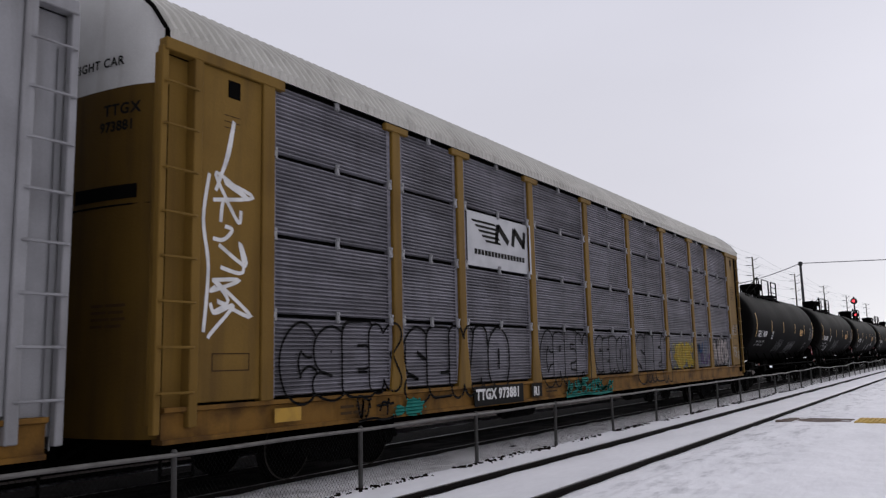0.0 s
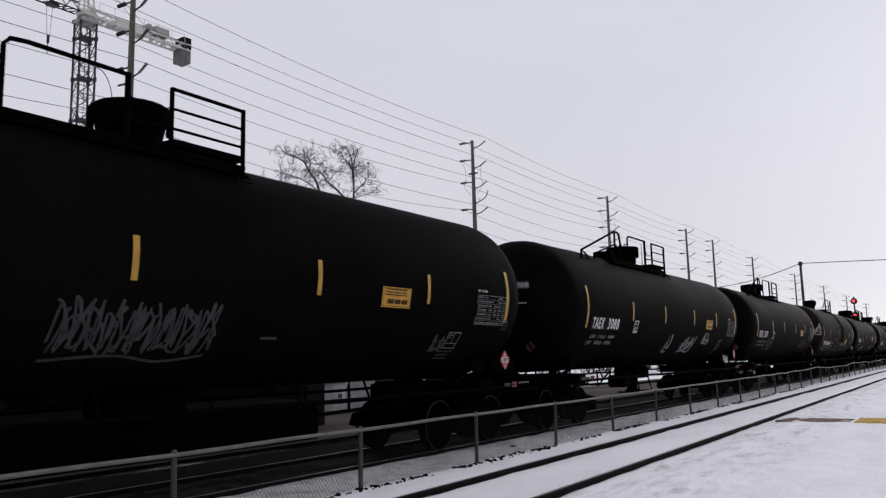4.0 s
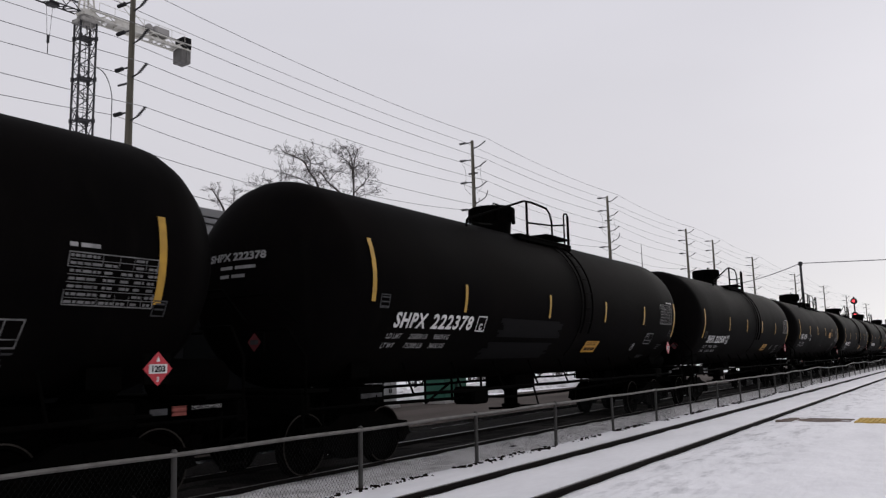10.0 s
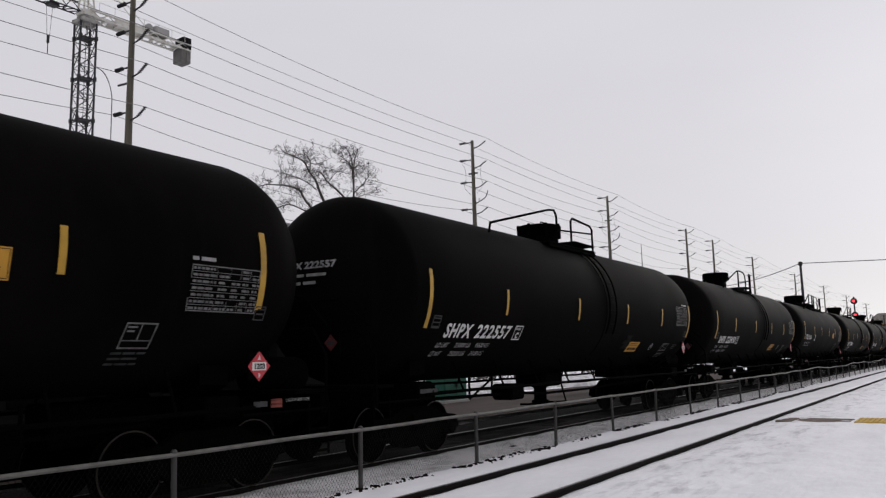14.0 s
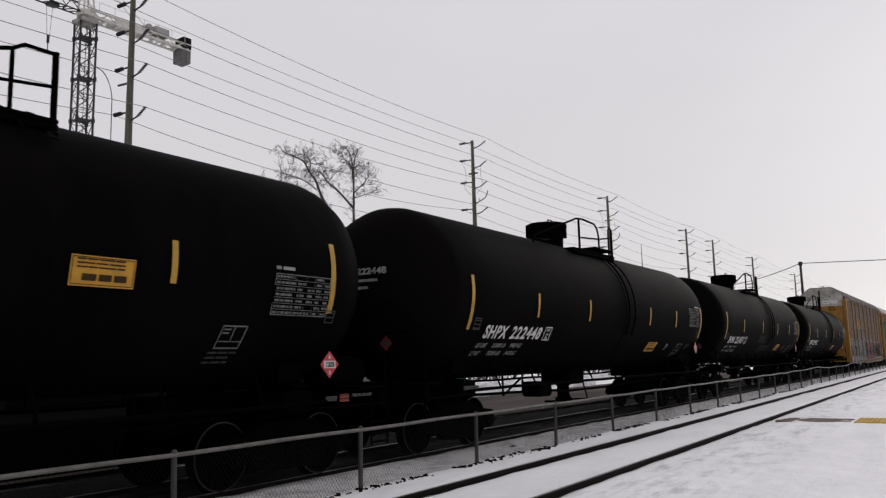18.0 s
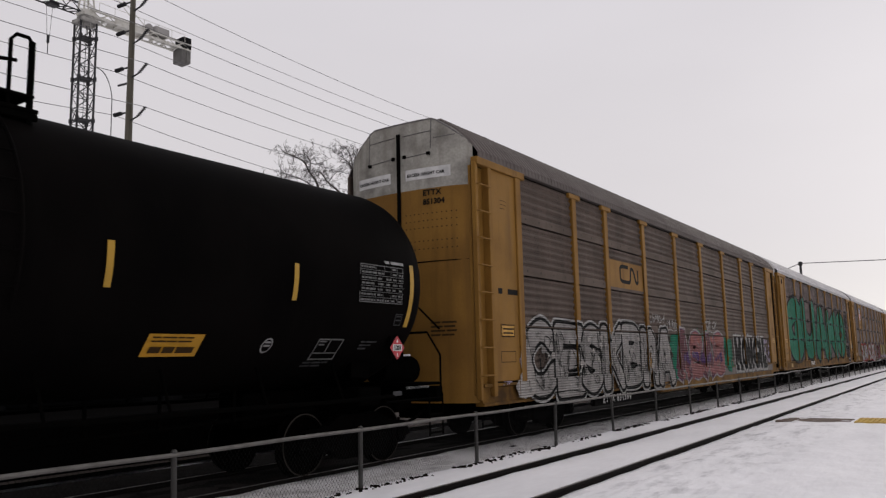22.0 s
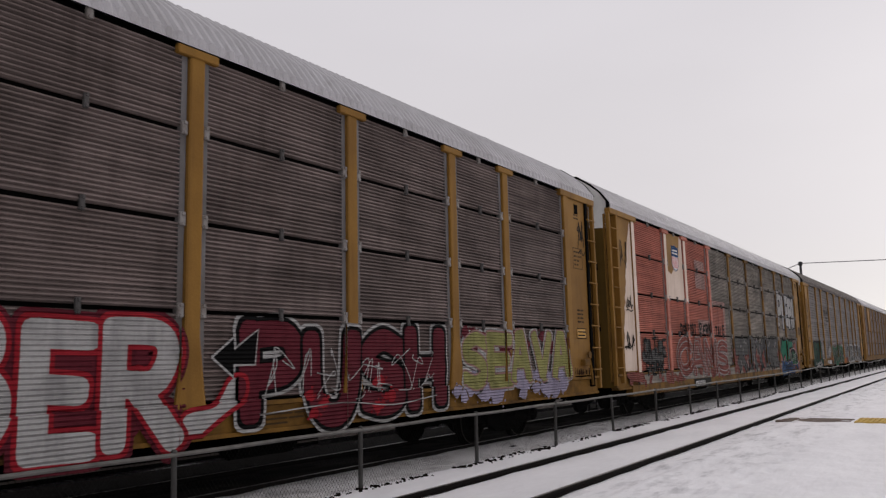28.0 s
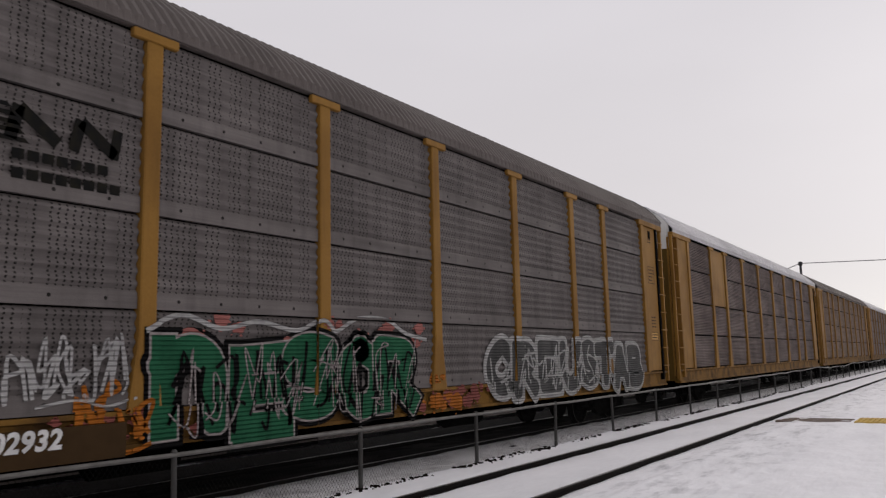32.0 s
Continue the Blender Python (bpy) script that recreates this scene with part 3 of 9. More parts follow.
for i in range(12):
    for j in range(11):
        lathe(bm, [(0.03, -0.012), (0.022, -0.002)], n=6, origin=(-2.42 + i * 0.105, 21.33 + j * 0.11, 0))
tagged(part("tactile_plate", bm, YELLOW_TILE), "worn yellow tactile plate showing through the snow", "tactile plate", kind="structure")

# ---- chain link fence along the far track ----
FENCE_X, FENCE_TOP = -7.1, 0.735
fence = thing("chain_link_fence", "low chain link fence with galvanised posts and a dented top rail", "fence")
post_bm = bmesh.new()
lathe(post_bm, [(0.032, -0.25), (0.032, 0.74), (0.036, 0.745), (0.036, 0.765), (0.02, 0.785)], n=10)
post_mesh = to_mesh("post", post_bm, GALV, True)


def fence_sag(y):
    return 0.0 if y < 38 else 0.05 * math.sin(y * 0.31) + 0.03 * math.sin(y * 0.83)


for k in range(46):
    y = -0.55 + 3.05 * k
    part("post", post_mesh, parent=fence, at=pose(FENCE_X, y, fence_sag(y), random.uniform(-0.8, 0.8), random.uniform(-0.8, 0.8), 0))
bm = bmesh.new()
tube(bm, [(FENCE_X + 0.012, y, FENCE_TOP + fence_sag(y) + 0.006 * math.sin(y * 1.9)) for y in np.arange(-4, 140, 0.8)], 0.024, 8)
part("top_rail", bm, GALV_TOP, fence, "dull galvanised top pipe", smooth=True)
bm = bmesh.new()


def wire(bm, a, b, r):
    a, b = Vector(a), Vector(b)
    vs = [[bm.verts.new(p + Vector(o) * r) for o in ((0.6, 0, 1), (0.6, 0, -1), (-1, 0, 0))] for p in (a, b)]
    for k in range(3):
        bm.faces.new((vs[0][k], vs[0][(k + 1) % 3], vs[1][(k + 1) % 3], vs[1][k]))


lo, hi = -0.08, FENCE_TOP - 0.02
for step, y0, y1 in ((0.06, -1.0, 22.0), (0.15, 22.0, 60.0)):
    y = y0
    while y < y1:
        h = (hi - lo) * 0.75
        wire(bm, (FENCE_X - 0.035, y, lo), (FENCE_X - 0.035, y + h, hi), 0.0019)
        wire(bm, (FENCE_X - 0.04, y + h, lo), (FENCE_X - 0.04, y, hi), 0.0019)
        y += step
tagged(part("chain_link", bm, WIRE, fence, "woven wire mesh"), kind="stuff")
bm = bmesh.new()
rnd = random.Random(5)
for k in range(900):
    y, s = 3 + 40 * rnd.random() ** 1.3, rnd.uniform(0.01, 0.045)
    if noise.noise(Vector((y * 0.9, 4, 4))) < -0.12:
        continue
    x = FENCE_X + 0.06 + rnd.gauss(0, 0.055)
    lathe(bm, [(s * 0.5, -0.09), (s, -0.075 + s * 0.2), (s * 0.6, -0.07 + s * 0.5)], n=5, origin=(x, y, ground_height(x, y) + 0.075))
tagged(part("weeds", bm, TIE), "dark tufts of dead weeds and stones in the snow by the fence", "weeds", kind="stuff")

# ---- poles and lines beyond the train ----
POLE_X, POLE_TOP = -34.0, 20.3
POLE_Y = (23.3, 56.7, 86.9, 117.8, 132.4, 161.5, 205.0, 250.0, 300.0, 360.0)
ARM_R, ARM_L = (20.1, 18.35, 16.58, 14.34), (20.2, 18.67, 16.72, 14.37)


def insulator_arm(side):
    bm = bmesh.new()
    tube(bm, [(0, 0, 0), (side * 0.55, 0, 0.12), (side * 1.15, 0, 0.5)], [0.05, 0.04, 0.03], 6)
    for k in range(6):
        t = 0.45 + k * 0.1
        p = Vector((side * (0.55 + 0.6 * (t - 0.4) / 0.6), 0, 0.12 + 0.38 * (t - 0.4) / 0.6))
        lathe(bm, [(0.05, -0.02), (0.11, 0.0), (0.05, 0.03)], n=8, origin=p)
    return to_mesh("insulator", bm, DARK_STEEL)


arm_up = insulator_arm(1)
bm = bmesh.new()
tube(bm, [(0, 0, 0), (-0.5, 0, 0.02), (-1.15, 0, 0.06)], [0.05, 0.05, 0.04], 6)
for k in range(7):
    lathe(bm, [(0.05, -0.03), (0.11, 0.0), (0.05, 0.03)], axis="x", n=8, origin=(-0.55 - k * 0.085, 0, 0.03))
arm_flat = to_mesh("insulator", bm, DARK_STEEL)
bm = bmesh.new()
tube(bm, [(0, 0, -2), (0, 0, 8), (0, 0, POLE_TOP)], [0.26, 0.215, 0.13], 12)
shaft = to_mesh("pole_shaft", bm, POLE_WOOD, True)
for i, y in enumerate(POLE_Y):
    p = thing("utility_pole", "tall weathered wooden utility pole with dark line insulators", "utility pole", pose(POLE_X, y, 0, 0, random.uniform(-0.5, 0.5), random.uniform(-6, 6)), "poles along the line")
    part("pole_shaft", shaft, parent=p)
    for z in ARM_R:
        part("insulator", arm_up, parent=p, at=pose(0.1, 0, z - 0.5))
    for z in ARM_L:
        part("insulator", arm_flat, parent=p, at=pose(-0.1, 0, z - 0.06))
    if i in (1, 2):
        bm = bmesh.new()
        box(bm, -0.42, 0.42, -0.05, 0.05, 17.35, 17.47)
        part("crossarm", bm, DARK_STEEL, p)
        for sx in (-1, 1):
            bm = bmesh.new()
            tube(bm, smooth_line([(sx * 1.0, 0, 18.3), (sx * 0.75, 0, 17.9), (sx * 0.7, 0, 17.0), (sx * 0.85, 0, 16.3), (sx * 0.3, 0, 15.6)], 4), 0.016, 4)
            part("jumper_wire", bm, CABLE, p)
    if i == 0:
        bm = bmesh.new()
        tube(bm, [(-0.95, 0, 15.86), (-0.2, 0, 15.84)], 0.06, 5)
        part("line_clamp", bm, DARK_STEEL, p)
    if i in (1, 2):
        bm = bmesh.new()
        tube(bm, smooth_line([(0.1, 0, 14.75), (0.7, 0, 15.0), (1.1, 0, 15.25), (1.3, 0, 15.75)], 4), 0.045, 5)
        tube(bm, [(0.45, 0, 14.9), (0.5, 0, 15.2)], 0.03, 4)
        part("insulator_bracket", bm, DARK_STEEL, p)


def line(a, b, sag, r, name, label):
    a, b = Vector(a), Vector(b)
    bm = bmesh.new()
    tube(bm, [a.lerp(b, t) - Vector((0, 0, sag * 4 * t * (1 - t))) for t in [k / 10 for k in range(11)]], r, 5)
    return bm


RUNS = [(1.2, 20.35, 0.48), (1.2, 18.47, 0.34), (1.2, 16.6, 0.48), (1.2, 14.36, 0.52), (-1.25, 20.5, 0.32), (-1.25, 18.58, 0.40), (-1.25, 16.7, 0.52), (-1.25, 14.4, 0.85),
        (0.3, 12.4, 0.6), (0.3, 10.9, 0.7)]
for dx, top, sag in RUNS:
    bm = bmesh.new()
    ys = (-10.0,) + POLE_Y
    pts = []
    for a, b in zip(ys, ys[1:]):
        a_, b_ = Vector((POLE_X + dx, a, top)), Vector((POLE_X + dx, b, top))
        pts += [a_.lerp(b_, t) - Vector((0, 0, sag * min(((b - a) / 33.3) ** 2, 1.8) * 4 * t * (1 - t))) for t in [k / 10 for k in range(10)]]
    tube(bm, pts, 0.017, 4)
    tagged(part("power_line", bm, CABLE), "thin grey power line strung between wooden poles", "power line", group="power lines")

bm = bmesh.new()
tube(bm, [(0, 0, -1), (0, 0, 12), (0, 0, 15.9)], [0.12, 0.07, 0.03], 6)
tagged(part("radio_mast", bm, GALV_TOP, at=pose(-34, 97.6, 0)), "thin grey radio mast beyond the line", "mast")

# a shorter pole with cables across the tracks
p = thing("cable_pole", "dark wooden pole carrying cables across the tracks", "utility pole", pose(-15.8, 99.8, 0))
bm = bmesh.new()
tube(bm, [(0, 0, -1), (0, 0, 11.9)], [0.2, 0.13], 10)
part("pole_shaft", bm, DARK_STEEL, p)
bm = bmesh.new()
lathe(bm, [(0.14, 11.6), (0.25, 11.72), (0.25, 12.02), (0.14, 12.1)], n=10)
part("pole_cap", bm, DARK_STEEL, p)
for a, b, sag in (((-15.8, 99.8, 11.9), (120, 118, 12.6), 1.2), ((-15.8, 99.8, 11.9), (-34, 118, 11.3), 0.8)):
    tagged(part("cross_cable", line(a, b, sag, 0.05, "", ""), CABLE), "dark cable strung from the wooden pole", "cable", group="cross cables")

# red signals on a mast
sig = thing("railway_signal", "dark signal mast with two lit red lamps", "railway signal", pose(-12.4, 117, 0))
bm = bmesh.new()
tube(bm, [(0, 0, -1), (0, 0, 8.7)], 0.09, 8)
part("mast", bm, DARK_STEEL, sig)
for z in (8.1, 6.3):
    bm = bmesh.new()
    lathe(bm, [(0.42, 0.12), (0.42, 0.16), (0.2, 0.22)], axis="y", n=16, origin=(0, -0.3, z))
    box(bm, -0.22, 0.22, -0.3, 0.1, z - 0.3, z + 0.3)
    part("signal_head", bm, DARK_STEEL, sig)
    bm = bmesh.new()
    lathe(bm, [(0.15, -0.2), (0.13, -0.28), (0.06, -0.32)], axis="y", n=14, origin=(0, -0.12, z))
    part("red_lamp", bm, glow("red_lamp", (1.0, 0.04, 0.05), 3.0), sig, "lit red lamp", smooth=True)

# a street lamp behind the train
lamp = thing("street_lamp", "grey street lamp with a flat oval head on an arm", "street lamp", pose(-23.4, 32.7, 0))
bm = bmesh.new()
tube(bm, [(0, 0, -0.5), (0, 0, 8.95)], [0.09, 0.05], 8)
part("lamp_pole", bm, DARK_STEEL, lamp)
bm = bmesh.new()
chamfer_box(bm, -0.08, 0.08, -0.14, 0.14, 8.7, 9.08, 0.03)
part("bracket", bm, SIDING, lamp)
bm = bmesh.new()
bmesh.ops.create_icosphere(bm, subdivisions=3, radius=1, matrix=pose(0.15, 0.78, 8.93) @ Matrix.Diagonal((0.2, 0.68, 0.13, 1)))
for v in bm.verts:
    v.co.z = max(v.co.z, 8.85)
part("lamp_head", bm, SIDING, lamp, "pale grey flat lamp head", smooth=True)

# a crane far behind the station; the haze is put into its pale colour
far_crane = thing("tower_crane", "crane far behind the station, coloured pale for haze, its jib lowered", "crane", pose(-195.3, 101.2, 0))
bm = bmesh.new()
for x in (-0.5, 0.5):
    for y in (-0.5, 0.5):
        tube(bm, [(x, y, 0), (x, y, 52)], 0.16, 4)
for k in range(26):
    tube(bm, [(-0.5, -0.5, 2 * k), (0.5, 0.5, 2 * k + 2)], 0.1, 4)
part("mast", bm, CRANE_WORN_HAZED, far_crane)
bm = bmesh.new()
tube(bm, [(0, -0.3, 52), (0, 0, 59.5)], 0.22, 5)
tube(bm, [(0, 0, 59.5), (0.6, 1.6, 51.8)], 0.12, 5)
part("tower_head", bm, CRANE_WORN_HAZED, far_crane)
bm = bmesh.new()
for q, dz in ((-0.5, 0), (0.5, 0), (0, 1.3)):
    tube(bm, [(-1.2 + q, -2.2, 53.5 + dz), (5.4 + q, 10.0, 49.7 + dz)], 0.11, 4)
for k in range(12):
    f, g = k / 12, (k + 0.5) / 12
    tube(bm, [(-1.7 + 6.6 * f, -2.2 + 12.2 * f, 53.5 - 3.8 * f), (-1.2 + 6.6 * g, -2.2 + 12.2 * g, 54.8 - 3.8 * g), (-1.0 + 6.6 * f, -2.2 + 12.2 * f, 53.5 - 3.8 * f)], 0.07, 4)
part("main_jib", bm, CRANE_WORN_HAZED, far_crane)
bm = bmesh.new()
tube(bm, [(0, 0, 59.4), (5.7, 10.4, 56.5)], 0.06, 4)
tube(bm, [(2.3, 4.2, 53.2), (5.4, 10.0, 53.2)], 0.06, 4)
part("stay_cable", bm, CABLE, far_crane)

# ---- tower crane ----
CR = Vector((-79.0, 48.4, 0))
crane = thing("tower_crane", "tower crane with a dark lattice mast and cream counter jib", "crane", pose(*CR))
bm = bmesh.new()
W, TOP = 0.86, 39.8
for sx in (-W, W):
    for sy in (-W, W):
        tube(bm, [(sx, sy, 0), (sx, sy, TOP)], 0.13, 4)
z, flip = 0.0, 1
while z < TOP - 1.5:
    for a, b in (((-W, -W), (W, -W)), ((W, -W), (W, W)), ((W, W), (-W, W)), ((-W, W), (-W, -W))):
        tube(bm, [(*a, z if flip > 0 else z + 1.57), (*b, z + 1.57 if flip > 0 else z)], 0.055, 4)
        tube(bm, [(*a, z), (*b, z)], 0.045, 4)
    if int(z / 1.57 + 0.5) % 3 == 0:
        box(bm, -W * 0.9, W * 0.9, -W * 0.9, W * 0.9, z + 0.3, z + 0.44)
        for sx in (-W, W):
            for sy in (-W, W):
                box(bm, sx - 0.16, sx + 0.16, sy - 0.16, sy + 0.16, z + 0.1, z + 0.55)
    z += 1.57
    flip = -flip
for k in range(90):
    tube(bm, [(0.2, 0.3, k * 0.43), (0.6, 0.3, k * 0.43)], 0.02, 3)
for x in (0.2, 0.6):
    tube(bm, [(x, 0.3, 0), (x, 0.3, TOP)], 0.035, 4)
part("mast", bm, DARK_STEEL, crane, at=pose(0, 0, 0, 0, 0, 80))
bm = bmesh.new()
chamfer_box(bm, -1.05, 1.05, -1.05, 1.05, TOP - 0.1, TOP + 0.35, 0.05)
for a in range(8):
    q = a * math.pi / 4
    tube(bm, [(1.0 * math.cos(q), 1.0 * math.sin(q), TOP - 0.9), (0.85 * math.cos(q), 0.85 * math.sin(q), TOP - 0.1)], 0.07, 4)
lathe(bm, [(0.85, TOP + 0.35), (0.95, TOP + 0.5), (0.95, TOP + 0.7), (0.8, TOP + 0.8)], n=14)
part("slewing_ring", bm, CRANE_WORN_HAZED, crane)
JIB = 88.3
bm = bmesh.new()
for s in (-0.8, 0.8):
    for z in (TOP + 0.75, TOP + 1.45):
        chamfer_box(bm, 0, 13.4, s - 0.13, s + 0.13, z, z + 0.16, 0.02)
    for k in range(13):
        tube(bm, [(0.2 + k, s, TOP + (0.85 if k % 2 else 1.5)), (1.2 + k, s, TOP + (1.5 if k % 2 else 0.85))], 0.07, 4)
    box(bm, 3.0, 7.2, s - 0.05, s + 0.05, TOP + 0.9, TOP + 1.46)
for k in range(8):
    box(bm, 0.5 + k * 1.6, 0.75 + k * 1.6, -0.8, 0.8, TOP + 0.9, TOP + 1.1)
box(bm, 0.2, 13.4, -0.5, 0.5, TOP + 1.12, TOP + 1.18)
jib = part("counter_jib", bm, CRANE_WHITE, crane, at=pose(0, 0, 0, 0, 0, JIB))
bm = bmesh.new()
for s in (-0.95, 0.95):
    for k in range(7):
        tube(bm, [(1 + k * 1.9, s, TOP + 1.5), (1 + k * 1.9, s, TOP + 2.6)], 0.035, 4)
    tube(bm, [(1, s, TOP + 2.6), (12.4, s, TOP + 2.6)], 0.035, 4)
tube(bm, [(0, 0, TOP + 7.5), (7.5, 0.6, TOP + 1.7)], 0.05, 4)
tube(bm, [(0, 0, TOP + 7.5), (7.5, -0.6, TOP + 1.7)], 0.05, 4)
part("jib_rail", bm, CRANE_WHITE, crane, at=pose(0, 0, 0, 0, 0, JIB))
bm = bmesh.new()
chamfer_box(bm, 8.4, 10.4, -0.7, 0.7, TOP + 1.6, TOP + 2.6, 0.1)
lathe(bm, [(0.5, -0.7), (0.5, 0.7)], axis="y", n=12, origin=(7.6, 0, TOP + 2.0))
part("winch", bm, CONCRETE, crane, at=pose(0, 0, 0, 0, 0, JIB))
for k, (x0, x1, z0, z1, mt) in enumerate(((12.3, 13.5, TOP + 0.95, TOP + 2.45, SIDING_DARK), (12.0, 13.45, TOP - 0.85, TOP + 0.9, GREY_PLATE_DARK))):
    for j in range(2):
        bm = bmesh.new()
        chamfer_box(bm, x0 + (x1 - x0) * j / 2, x0 + (x1 - x0) * (j + 1) / 2 - 0.04, -0.85, 0.85, z0, z1, 0.05)
        part("counterweight", bm, mt, crane, at=pose(0, 0, 0, 0, 0, JIB))
bm = bmesh.new()
chamfer_box(bm, -0.7, 0.7, -0.75, 0.75, TOP + 0.75, TOP + 1.5, 0.08)
for s in (-0.7, 0.7):
    tube(bm, [(s, -0.7, TOP + 1), (0, 0, TOP + 7.6)], 0.12, 4)
    tube(bm, [(s, 0.7, TOP + 1), (0, 0, TOP + 7.6)], 0.12, 4)
for k in range(6):
    w = 0.7 * (1 - k / 7)
    tube(bm, [(-w, -w, TOP + 1 + k * 0.95), (w, -w, TOP + 1 + k * 0.95), (w * 0.85, w * 0.85, TOP + 1.9 + k * 0.95), (-w * 0.85, w * 0.85, TOP + 1.9 + k * 0.95)], 0.05, 4)
part("tower_head", bm, CRANE_WHITE, crane, at=pose(0, 0, 0, 0, 0, JIB))
bm = bmesh.new()
for s, h in ((-0.6, 1.0), (0.6, 1.0), (0, 2.2)):
    tube(bm, [(-1, s, TOP + h), (-38, s, TOP + h)], 0.09, 4)
for k in range(25):
    x = -1 - k * 1.5
    tube(bm, [(x, -0.6, TOP + 1), (x - 0.75, 0, TOP + 2.2)], 0.05, 4)
    tube(bm, [(x - 0.75, 0, TOP + 2.2), (x - 1.5, 0.6, TOP + 1)], 0.05, 4)
    tube(bm, [(x, -0.6, TOP + 1), (x, 0.6, TOP + 1)], 0.04, 4)
for k in range(5):
    tube(bm, [(-1 - k * 0.75, -0.6, TOP + 1), (-1.75 - k * 0.75, 0.6, TOP + 1)], 0.07, 4)
chamfer_box(bm, -4.4, -3.3, -0.5, 0.5, TOP + 0.7, TOP + 1.05, 0.05)
part("main_jib", bm, DARK_STEEL, crane, at=pose(0, 0, 0, 0, 0, JIB))
bm = bmesh.new()
for s in (-0.35, 0.35):
    tube(bm, [(-4.15 + s, 0, TOP + 1), (-4.15 + s * 0.4, 0, TOP - 2.9)], 0.025, 4)
chamfer_box(bm, -4.28, -4.02, -0.12, 0.12, TOP - 3.6, TOP - 2.7, 0.06)
tube(bm, [(-4.15, 0, TOP - 3.6), (-4.15, 0, TOP - 4.8)], 0.05, 5)
part("hook_block", bm, DARK_STEEL, crane, at=pose(0, 0, 0, 0, 0, JIB))
bm = bmesh.new()
tube(bm, smooth_line([(1.0, 0.4, 35.4), (2.9, 0.9, 35.2), (4.1, 1.2, 33.3), (4.3, 1.3, 30), (4.3, 1.3, 16)], 5), 0.06, 5)
part("feed_cable", bm, CABLE, crane, at=pose(0, 0, 0, 0, 0, JIB))

# ---- low station building beyond the train ----
hall = thing("station_building", "low dark station building with pale grey fascia boards", "building", pose(-15.6, 16.9, 0))
bm = bmesh.new()
box(bm, -9, -0.3, -75, -0.3, -0.3, 4.85)
part("wall", bm, SIDING_DARK, hall)
for k, (z0, z1, out) in enumerate(((5.32, 5.53, 0.12), (5.16, 5.30, 0.08), (4.88, 5.14, 0.04))):
    bm = bmesh.new()
    chamfer_box(bm, -0.2, out, -75, 0.05, z0, z1, 0.015)
    chamfer_box(bm, -9.2, -0.21, 0.0, 0.06 + out, z0, z1, 0.015)
    part("fascia_board", bm, SIDING, hall, "pale grey fascia board")
bm = bmesh.new()
box(bm, -9.3, -0.05, -75, -0.02, 4.9, 5.5)
part("roof", bm, SIDING_DARK, hall)
bm = bmesh.new()
chamfer_box(bm, -0.3, -0.1, -75, -0.3, 3.8, 4.1, 0.02)
part("beam", bm, SIDING_DARK, hall)
for k in range(9):
    bm = bmesh.new()
    chamfer_box(bm, -0.3, -0.18, -0.75 - k * 4.2, -0.45 - k * 4.2, -0.3, 3.8, 0.02)
    part("column", bm, SIDING_DARK, hall)
for k in range(8):
    bm = bmesh.new()
    chamfer_box(bm, -0.3, -0.27, -4.3 - k * 4.2, -1.2 - k * 4.2, 0.9, 3.3, 0.01)
    part("window", bm, GLASS_DARK, hall)
bm = bmesh.new()
chamfer_box(bm, -0.5, 0.4, -0.9, 0.0, -0.3, 1.35, 0.03)
part("plinth", bm, SIDING_DARK, hall)

# added platform: a near-black block that closes the bright view below the tanks
bm = bmesh.new()
chamfer_box(bm, 0.1, 2.9, -75, -3.0, -0.3, 0.82, 0.03)
tagged(part("platform", bm, PLATFORM_DARK, at=pose(-15.6, 16.9, 0)), "near-black platform added before the low station building", "platform", kind="structure")

# ---- bare trees ----
def bare_tree(name, label, at, seed, limbs, low, spread=1.0):
    """Main limbs as given; curving boughs and fine twigs grow from their upper parts (above the height low)."""
    rnd = random.Random(seed)
    t = thing(name, label, "tree", at)
    twigs = bmesh.new()

    def grow(bm, p, d, length, r, depth):
        pts, q = [Vector(p)], Vector(p)
        d = Vector(d).normalized()
        bend = Vector((rnd.gauss(0, 0.10), rnd.gauss(0, 0.10), rnd.gauss(0.05, 0.10)))
        for k in range(4):
            d = (d + bend + Vector((rnd.gauss(0, 0.10), rnd.gauss(0, 0.10), rnd.gauss(0, 0.10)))).normalized()
            q = q + d * length / 4
            pts.append(q.copy())
        tube(bm, pts, [max(r * (1 - 0.19 * k), 0.004) for k in range(5)], 3)
        if depth >= 3:
            return
        for k in range(4 if depth < 2 else 3):
            side = Vector((rnd.gauss(0, 1), rnd.gauss(0, 1), rnd.gauss(0.1, 0.7))).normalized()
            grow(bm, pts[rnd.choice((1, 2, 3, 4))], d * 0.8 + side * 0.85, length * rnd.uniform(0.38, 0.62), r * 0.6, depth + 1)
    for pts, r in limbs:
        bm = bmesh.new()
        line_ = [Vector(q) for q in smooth_line(pts, 5)]
        n = len(line_)
        tube(bm, line_, [0.8 * r * (1 - 0.8 * k / n) for k in range(n)], 7)
        part("limb", bm, BARK, t)
        for k in range(3, n):
            if line_[k].z < low:
                continue
            for j in range(2):
                if rnd.random() < 0.62:
                    side = Vector((rnd.gauss(0, 1), rnd.gauss(0, 1), rnd.gauss(0.1, 0.5))).normalized()
                    grow(twigs, line_[k], (line_[k] - line_[k - 1]).normalized() * 0.6 + side, spread * rnd.uniform(0.42, 0.95), 0.019, 0)
    tagged(part("twig_work", twigs, TWIG, t, "fine bare twigs"), kind="stuff")


